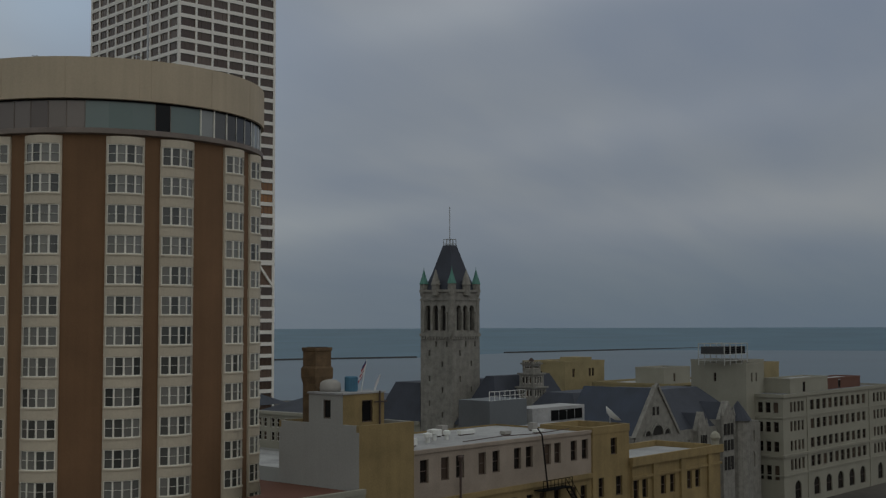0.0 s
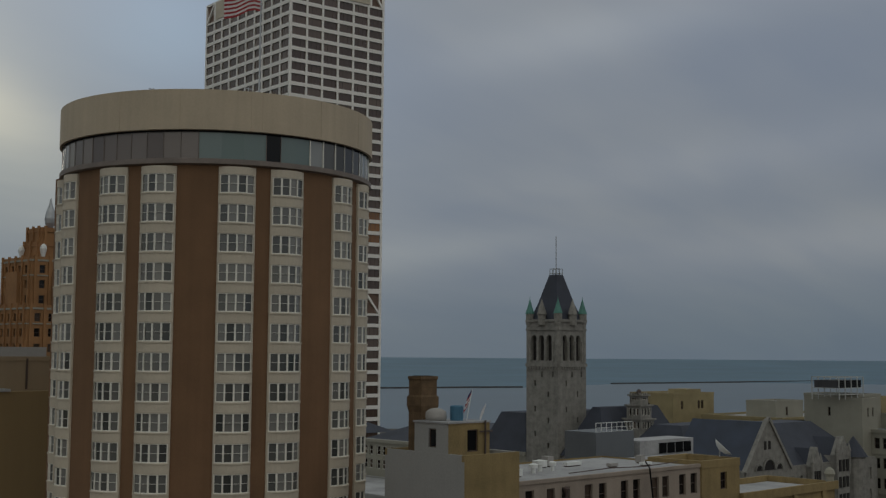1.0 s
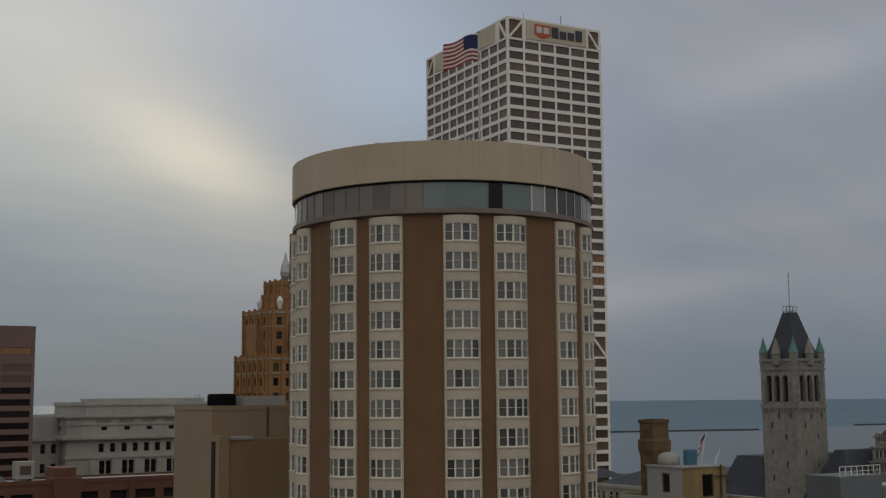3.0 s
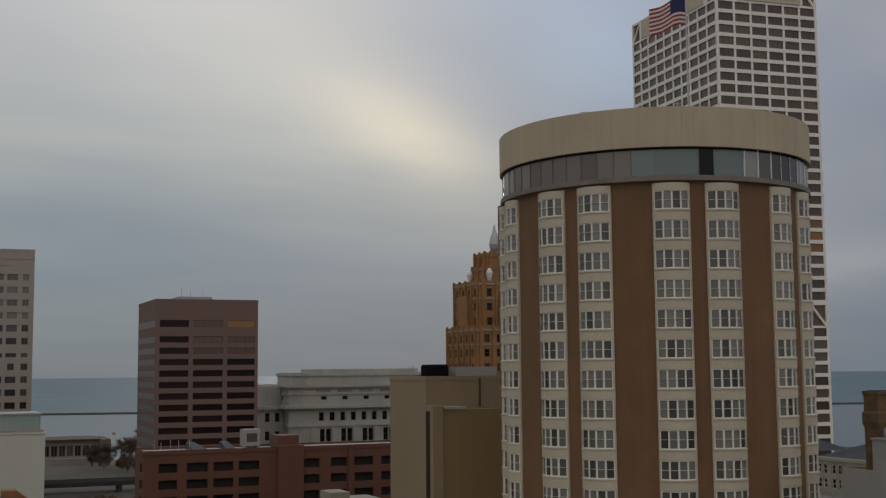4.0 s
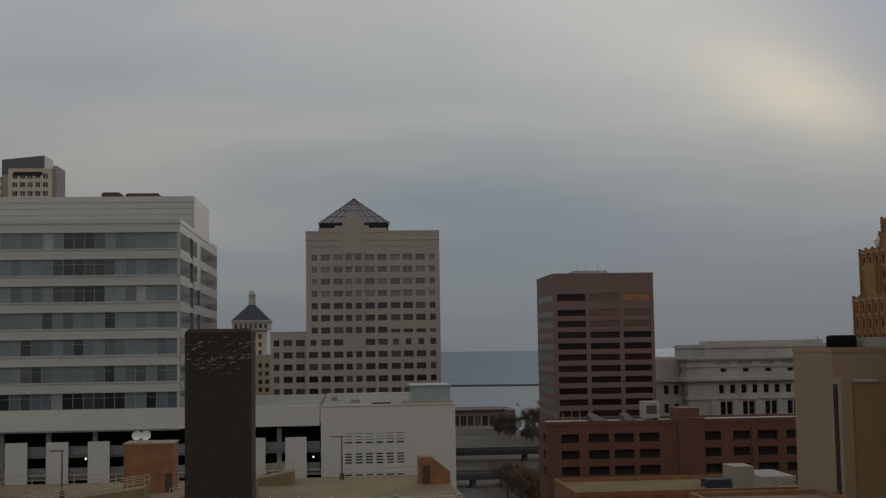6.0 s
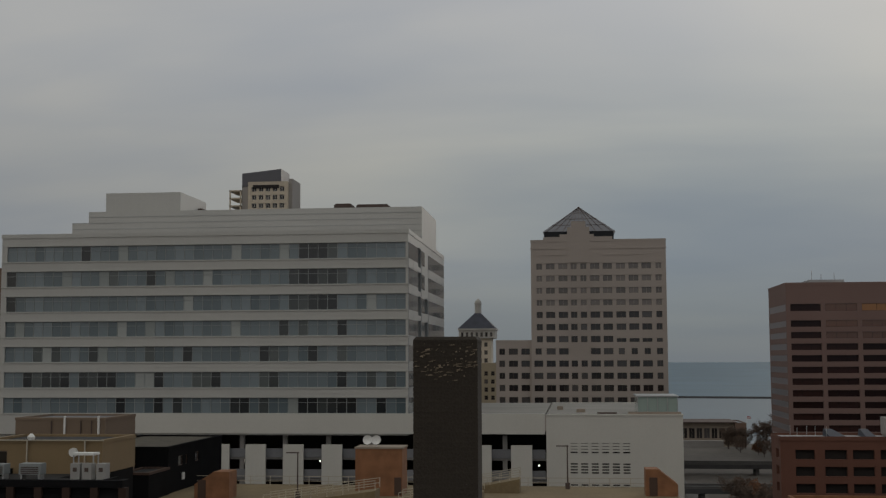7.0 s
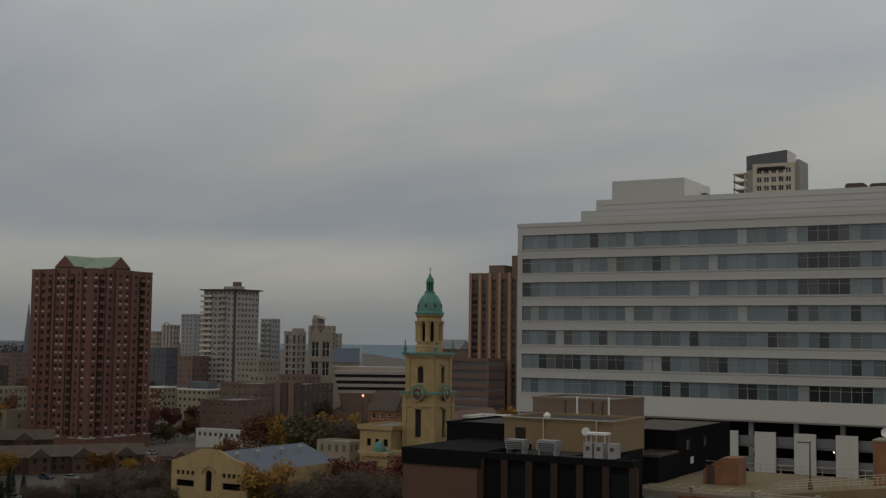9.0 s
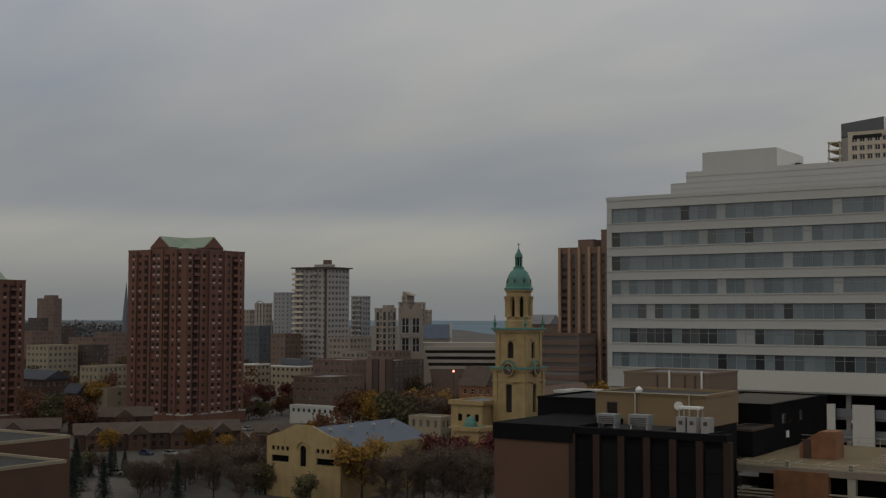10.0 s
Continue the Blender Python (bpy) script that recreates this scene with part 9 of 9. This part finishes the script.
KINDS = {
    "gold": tree("autumn_tree", GOLD, 1, "small tree with golden autumn leaves"),
    "rust": tree("autumn_tree", RUST, 2, "street tree with rust-brown autumn leaves"),
    "crimson": tree("autumn_tree", CRIMSON, 3, "spreading tree with dark crimson leaves", 9, 5),
    "olive": tree("autumn_tree", OLIVE, 4, "street tree with dull olive leaves"),
    "bare": tree("bare_tree", TWIG, 5, "bare-branched tree with dark twigs", 11, 5, True),
    "fir": fir(6, "dark green conical fir tree"),
}
FIRST = set(KINDS)


DISTANT = []


def plant(kind, x, y, s=1.0, z=GZ):
    if math.hypot(x, y) > 535 and kind not in FIRST:
        DISTANT.append((kind, x, y, s))
        return
    m = pose(x, y, z, 0, 0, (x * 37 + y * 91) % 360) @ Matrix.Diagonal((s, s, s * (.9 + ((x * 13) % 10) / 45), 1))
    if kind in FIRST:
        FIRST.discard(kind)
        KINDS[kind].matrix_basis = m
    else:
        o = copy_thing(KINDS[kind], m)
        o.matrix_basis = m

# street and yard trees
for kind, x, y, k in (("gold", -152.6, 197.6, 1.1), ("crimson", -152.0, 226.0, .95), ("crimson", -144.5, 229.0, 1.0), ("crimson", -137.0, 231.0, .9), ("rust", -158.0, 220.0, .6),
                      ("bare", -146.0, 197.0, .8), ("bare", -140.0, 196.0, .88), ("bare", -133.5, 199.0, .92), ("bare", -127.5, 200.0, .9), ("bare", -143.0, 206.0, .9), ("bare", -136.0, 208.0, .95), ("bare", -130.0, 209.0, .9),
                      ("crimson", -350, 386, .8), ("crimson", -340, 390, .85), ("crimson", -330, 393, .85), ("crimson", -321, 397, .8), ("crimson", -359, 384, .75),
                      ("gold", -336, 452, 1.4), ("gold", -330, 456, 1.2), ("gold", -296, 452, 1.1), ("rust", -288, 448, 1.1), ("rust", -282, 441, 1.0), ("gold", -292, 380, .75), ("rust", -345, 520, 1.3), ("rust", -360, 525, 1.3), ("olive", -375, 515, 1.2), ("rust", -390, 520, 1.2)):
    plant(kind, x, y, k)
plant("bare", -191.3, 179.0, 0.56)
plant("bare", -193.5, 188.3, 0.62)
plant("bare", -180.8, 184.0, 0.62)
plant("bare", -171.2, 182.2, 0.62)
plant("bare", -194.0, 176.1, 0.56)
plant("olive", -175.9, 194.2, 0.6)
plant("olive", -160.6, 189.0, 0.55)
plant("gold", -242.6, 318.0, 1.1)
plant("gold", -237.1, 315.9, 0.9)
plant("rust", -247.7, 314.1, 1.0)
plant("rust", -215.5, 306.9, 1.1)
plant("gold", -214.8, 313.5, 1.2)
plant("rust", -204.9, 308.1, 1.0)
plant("gold", -186.3, 290.4, 0.8)
plant("rust", -207.9, 256.3, 0.9)
plant("gold", -224.2, 268.8, 0.7)
plant("fir", -193.6, 158.2, 1.05)
plant("fir", -193.6, 166.0, 0.95)
plant("fir", -178.8, 171.8, 0.9)
plant("rust", -354.9, 433.2, 1.4)
plant("rust", -346.8, 439.7, 1.3)
plant("olive", -365.2, 437.6, 1.3)
plant("rust", -328.5, 428.6, 1.2)
plant("olive", -306.0, 395.4, 1.1)
plant("rust", -306.7, 419.9, 1.2)
plant("rust", -279.5, 390.2, 1.1)
plant("olive", -269.2, 385.3, 1.2)
plant("olive", -403.1, 444.4, 1.3)
plant("rust", -394.5, 425.2, 1.2)
plant("rust", -394.4, 338.9, 1.2)
plant("olive", -415.5, 344.8, 1.2)
plant("olive", -417.7, 309.8, 1.2)
plant("rust", -333.1, 255.9, 1)
plant("olive", -320.9, 255.2, 1)
plant("rust", -308.8, 254.3, 1)
plant("bare", 63.0, 516.2, 0.55)
plant("bare", 65.0, 495.8, 0.5)
plant("bare", 71.1, 474.7, 0.5)
plant("bare", 72.7, 464.3, 0.5)
plant("rust", 70.3, 484.9, 0.45)
plant("gold", -185.0, 371.5, 1.3)
plant("rust", -191.5, 373.8, 1.2)
plant("rust", -197.3, 376.4, 1.1)
plant("gold", -259.0, 223.8, 0.62)
plant("gold", -241.5, 239.5, 0.68)
plant("gold", -234.5, 243.5, 0.5)
plant("rust", -233.0, 250.5, 0.5)
plant("fir", -229.0, 192.0, 0.75)
plant("fir", -225.5, 195.5, 0.7)
plant("fir", -222.0, 196.5, 0.6)
for x, y, k in ((-196, 198, .7), (-186, 196, .75), (-203, 206, .66), (-193, 206, .7), (-182, 200, .7), (-200, 212, .6), (-188, 208, .66)):
    plant("bare", x, y, k)
for i in range(22):
    a, d = radians(42.4 + 5.6 * ((i * .618) % 1)), 262 + 46 * ((i * .387) % 1)
    plant(("bare", "bare", "rust", "bare", "bare")[i % 5], -d * math.sin(a), d * math.cos(a), .3 + .26 * ((i * .273) % 1))
for i in range(7):
    a, d = radians(48.2 + 3.0 * ((i * .618) % 1)), 285 + 34 * ((i * .387) % 1)
    plant(("olive", "bare", "fir")[i % 3], -d * math.sin(a), d * math.cos(a), .36 + .2 * ((i * .273) % 1))
for x, y, k in ((80, 514, 1.0), (86, 511, 1.1), (76, 516, .75), (91, 507, .9), (84, 504, .75), (70, 518, .7), (63, 519, .62), (66, 516, .66)):
    plant("bare", x, y, k)
for kind, x, y, k in (("rust", -341, 505, .7), ("gold", -333, 471, .75), ("rust", -321, 463, .8), ("olive", -312, 470, .75), ("rust", -304, 460, .7), ("gold", -318, 478, .6)):
    plant(kind, x, y, k)
plant("fir", -213.0, 175.0, 1.2)
for i in range(12):
    a, d = radians(38 + 3.6 * ((i * 0.618) % 1)), 262 + 56 * ((i * 0.387) % 1)
    plant(("bare", "rust", "olive", "bare")[i % 4], -d * math.sin(a), d * math.cos(a), .42 + .22 * ((i * 0.273) % 1))
for i in range(22):
    a, d = radians(36.9 + 6.4 * ((i * 0.618) % 1)), 436 + 92 * ((i * 0.387) % 1)
    plant(("rust", "bare", "crimson", "olive", "bare", "gold", "rust")[i % 7], -d * math.sin(a), d * math.cos(a), .42 + .25 * ((i * 0.273) % 1))
for i in range(12):
    plant(("bare", "bare", "rust")[i % 3], 38.5 + 4.5 * ((i * .618) % 1), 196 + 11 * i, .56 + .25 * ((i * .37) % 1))


# ---- the small-grained town to the north: houses and trees over the blocks ----
def house(seed, wall, roof, label, w, d, h, rise, ridge):
    T = thing("town_house", 0, 0, 0, label, "house", "town houses")
    b = (-w / 2, w / 2, -d / 2, d / 2)
    hs = holes_grid(w, max(2, int(w / 3)), 1.1, [1.2, 4.2][: 1 + int(h > 5)], 1.4, .5)
    hd = holes_grid(d, max(2, int(d / 3)), 1.1, [1.2, 4.2][: 1 + int(h > 5)], 1.4, .5)
    spec = (1, 2, .1, white_frame, office_glass, .12)
    block(T, b, 0, h, wall, roof, {"w": (hs, spec), "s": (hd, spec)}, .2, .02, None, 0)
    if rise:
        g = Shape()
        g.gable(*b, h, h + rise, ridge, over=.45)
        part("pitched_roof", g, roof, T)
    g = Shape()
    g.box(w * .2, w * .2 + .7, -.4, .4, h, h + rise + 1.1)
    part("house_chimney", g, dark_brick, T)
    return T


HOUSES = [
    house(1, dark_brick, brown_shingle, "dark brick house with brown gabled roof", 11, 9, 6.2, 3.2, "x"),
    house(2, dim_cream, grey_roof, "cream brick flat-roofed house", 12, 12, 7.2, 0, "x"),
    house(3, far_brown, slate, "brown house with dark pitched roof", 9, 13, 6.0, 3.6, "y"),
    house(4, orange_brick, brown_shingle, "orange brick house with shingle roof", 10, 10, 6.4, 3.0, "x"),
    house(5, far_dark, dark_roof, "dark brick flat-roofed apartment house", 16, 13, 9.5, 0, "x"),
    house(6, far_concrete, grey_roof, "pale rendered low shop building", 14, 11, 5.0, 0, "x"),
]
rng = random.Random(11)
first = set(range(len(HOUSES)))
LEAVES = ["rust", "olive", "bare", "rust", "olive", "gold", "rust", "crimson", "olive"]
taken = [(-255, 320, 30), (-275, 340, 30), (-300, 365, 34), (-330, 400, 38), (-360, 430, 40), (-280, 395, 34), (-310, 430, 40), (-345, 470, 40), (-290, 300, 26), (-265, 300, 20), (-240, 285, 20), (-315.5, 320, 30), (-365, 262, 30), (-166, 215, 32), (-151, 259, 22), (-268, 345, 26), (-284, 332, 24), (-282, 437, 40), (-260, 258, 22), (-288, 234, 22), (-235, 270, 20), (-401, 482, 26), (-365, 486, 24), (-211, 258, 14), (-204, 326, 14), (-170, 253, 16), (-163, 128, 24), (-141, 106, 20), (-228, 452, 40), (-262, 210, 20), (-430, 440, 18), (-345, 283, 24)]
for i in range(26):
    for j in range(26):
        x, y = -180 - 26 * i + rng.uniform(-6, 6), 200 + 27 * j + rng.uniform(-6, 6)
        az, dist = math.degrees(math.atan2(-x, y)), math.hypot(x, y)
        if not (27.5 < az < 62 and (450 if az > 46 else 360 if az > 40.5 else 235) < dist < 980):
            continue
        if any((x - a) ** 2 + (y - c) ** 2 < r * r for a, c, r in taken):
            continue
        pick = rng.random()
        if pick < .43:
            k = rng.choice((0, 3)) if dist < 345 else rng.randrange(len(HOUSES))
            m = pose(x, y, GZ, 0, 0, rng.choice((0, 0, 90)))
            if k in first:
                first.discard(k)
                HOUSES[k].matrix_basis = m
            else:
                copy_thing(HOUSES[k], m)
            if rng.random() < .6:
                plant(rng.choice(LEAVES), x + 10, y - 9, rng.uniform(.7, 1.1))
        else:
            plant(rng.choice(LEAVES), x, y, rng.uniform(.8, 1.3))
            if rng.random() < .7:
                plant(rng.choice(LEAVES), x + rng.uniform(6, 11), y + rng.uniform(-9, 9), rng.uniform(.7, 1.2))


# ---- trees past the nearer streets, too far to tell apart ----
def distant_trees():
    rng = random.Random(5)
    sh = Shape()
    slot = {"gold": 0, "rust": 1, "crimson": 2, "olive": 3, "bare": 4, "fir": 3}
    for kind, x, y, s in DISTANT:
        for _ in range(300):
            a, r = rng.uniform(0, 6.283), 4.2 * s * math.sqrt(rng.random())
            h = rng.random()
            p = Vector((x + r * math.cos(a) * (1.1 - .6 * h), y + r * math.sin(a) * (1.1 - .6 * h), GZ + (1.2 + 10.5 * h) * s))
            u = Vector((rng.uniform(-1, 1), rng.uniform(-1, 1), rng.uniform(-1, 1))).normalized()
            v = u.orthogonal().normalized()
            q = rng.uniform(.35, .7)
            sh.poly([p - u * q, p + v * q * .7, p + u * q, p - v * q * .7], slot[kind])
    solo("distant_trees", sh, [GOLD, RUST, CRIMSON, OLIVE, TWIG], "autumn trees between distant houses", "trees", "stuff")


distant_trees()


# ---- far woods on the northern skyline ----
def far_woods():
    rng = random.Random(21)
    sh = Shape()
    for k in range(2300):
        d = rng.uniform(760, 2600)
        az = radians(rng.uniform(39.5, 66))
        cx, cy = -d * math.sin(az), d * math.cos(az)
        rise = max(0.0, d - 1000) * .009
        top = rng.uniform(8, 14)
        R = rng.uniform(4, 8)
        for _ in range(16):
            p = Vector((cx + rng.gauss(0, R * .5), cy + rng.gauss(0, R * .5), GZ + rise + top * rng.uniform(-.4, 1.0)))
            u = Vector((rng.uniform(-1, 1), rng.uniform(-1, 1), rng.uniform(-1, 1))).normalized()
            v = u.orthogonal().normalized()
            s = rng.uniform(1.2, 2.6)
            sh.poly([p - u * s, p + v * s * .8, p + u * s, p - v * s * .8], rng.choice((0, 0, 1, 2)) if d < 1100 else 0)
    solo("far_woods", sh, [HAZED_WOODS, RUST, OLIVE], "dark autumn woods along the far skyline", "woods", "stuff")


def far_hills():
    """Low wooded ridge closing the northern skyline."""
    sh = Shape()
    n = 150
    prev = None
    for k in range(n + 1):
        az = 43.5 + 24.0 * k / n
        p = bearing(az)
        top = 37.5 + 2.2 * noise.noise((az * .35, 0, 0)) + 1.2 * noise.noise((az * 2.1, 3, 0)) + .7 * noise.noise((az * 7.0, 5, 0))
        ring = [(p.x * r, p.y * r, z) for r, z in ((2250, GZ), (2350, 26), (2500, top), (2650, GZ))]
        if prev:
            for q in range(3):
                sh.poly([ring[q], prev[q], prev[q + 1], ring[q + 1]])
        prev = ring
    solo("backdrop", sh, HAZED_WOODS, "low wooded ridge along the northern skyline", "hills", "structure")


# grey-blue of distance haze mixed into the woods' colour
HAZED_WOODS = leaf_mat("far_wood_haze", (0.088, 0.088, 0.096), (0.074, 0.074, 0.080))
far_woods()
far_hills()


# ---- parked cars ----
def car(seed, paint, label):
    T = thing("parked_car", 0, 0, 0, label, "car", "parked cars")
    g = Shape()
    side = [(-2.15, .35), (2.15, .35), (2.2, .62), (2.05, .85), (1.1, .95), (-1.6, .98), (-2.15, .9), (-2.2, .55)]
    g.loft([[(x, y, z) for x, z in side] for y in (-.88, .88)])
    part("body", g, paint, T)
    g = Shape()
    g.loft([[(-1.6, -.8, .95), (1.05, -.8, .95), (1.05, .8, .95), (-1.6, .8, .95)], [(-1.0, -.66, 1.42), (.35, -.66, 1.42), (.35, .66, 1.42), (-1.0, .66, 1.42)]])
    part("cabin", g, black_glass, T)
    g = Shape()
    g.box(-1.0, .35, -.66, .66, 1.41, 1.46)
    part("roof", g, paint, T)
    for x in (-1.35, 1.35):
        for y in (-.9, .72):
            g = Shape()
            g.loft([[(x + .32 * math.cos(a), yy, .32 + .32 * math.sin(a)) for a in [2 * math.pi * k / 12 for k in range(12)]] for yy in (y, y + .18)])
            part("wheel", g, tyre, T)
    for x, nm, m in ((2.14, "headlight", white_paint), (-2.2, "tail_light", sign_red)):
        for y in (-.7, .4):
            g = Shape()
            g.box(x, x + .06, y, y + .3, .62, .76)
            part(nm, g, m, T)
    return T


tyre = mat("tyre_rubber", (0.02, 0.02, 0.02), .9)
PAINTS = [("white", (0.6, 0.6, 0.6)), ("dark blue", (0.02, 0.03, 0.08)), ("silver", (0.30, 0.31, 0.32)), ("black", (0.012, 0.012, 0.013)), ("dark red", (0.12, 0.015, 0.015))]
CARS = [car(i, mat(n.replace(" ", "_") + "_car_paint", c, .3, .05, 1, 8, 0), n + " parked saloon car") for i, (n, c) in enumerate(PAINTS)]
spots = [(-226.2, 197.4, 0, 40), (-416.9, 331.6, 1, 10), (-408, 330, 3, 12), (-402.3, 336, 1, 8), (-411.9, 448.2, 1, 0), (-418, 444, 3, 0), (-261.6, 278.4, 0, 90), (-276.9, 297.4, 2, 90), (-382.9, 329.4, 0, 0),
         (-278.3, 366.6, 0, 0), (-281, 375, 2, 0), (-284, 383, 3, 0), (-273, 372, 1, 0), (-270, 378.4, 0, 0), (-251.7, 230.4, 1, 0), (-245, 233, 2, 0), (-226.7, 247.9, 0, 0), (28.6, 232, 0, 90), (28.6, 246, 3, 90), (28.6, 268, 2, 90), (19.9, 225, 1, 90), (19.9, 254, 2, 90), (19.9, 290, 3, 90), (22.0, 330, 0, 90), (-222, 240, 3, 90), (-238, 205, 3, 40), (-215, 200, 2, 40)]
seen = set()
for x, y, k, turn in spots:
    m = pose(x, y, GZ + (.05 if x > 0 else 0), 0, 0, turn)
    if k in seen:
        copy_thing(CARS[k], m)
    else:
        seen.add(k)
        CARS[k].matrix_basis = m
if len(seen) < len(CARS):
    for k in set(range(len(CARS))) - seen:
        CARS[k].matrix_basis = pose(-250 - 6 * k, 226, GZ, 0, 0, 90)

# ---- red beacon on a mast ----
g = Shape()
g.bar((0, 0, 0), (0, 0, 17.0), .22)
B = solo("signal_mast", g, far_dark, "thin dark mast with a lit red beacon", "mast", at=(-247.7, 375.7, GZ))
g = Shape()
g.turned(0, 0, [(.2, 17.0), (.38, 17.2), (.38, 17.6), (.1, 17.8)], 10)
beacon = mat("beacon_red", (0.5, 0.05, 0.03), .4)
bb = beacon.node_tree.nodes["Principled BSDF"]
bb.inputs["Emission Color"].default_value, bb.inputs["Emission Strength"].default_value = (1.0, 0.30, 0.18, 1), 2.5
part("beacon", g, beacon, B, "glowing red beacon lamp")


# ---- every composed thing gets its origin at its own foot ----
def settle_origins():
    for ob in [o for o in scene.objects if o.type == "EMPTY" and o.parent is None and o.location.length < 1e-6]:
        lo, hi = Vector((1e9,) * 3), Vector((-1e9,) * 3)
        for ch in ob.children:
            if ch.type == "MESH" and len(ch.data.vertices):
                for c in ch.bound_box:
                    p = ch.matrix_basis @ Vector(c)
                    lo, hi = Vector(map(min, lo, p)), Vector(map(max, hi, p))
        if hi.x < lo.x:
            continue
        base = Vector(((lo.x + hi.x) / 2, (lo.y + hi.y) / 2, lo.z))
        ob.location = base
        for ch in ob.children:
            ch.location = ch.location - base


settle_origins()
# the white tower stands a little turned against the street grid
near = Vector((235.6, 323.3, 0))
OFFICE.matrix_basis = Matrix.Translation(near + Vector((0, 0, 1.0))) @ Matrix.Rotation(radians(-5.0), 4, "Z") @ Matrix.Translation(-near) @ OFFICE.matrix_basis
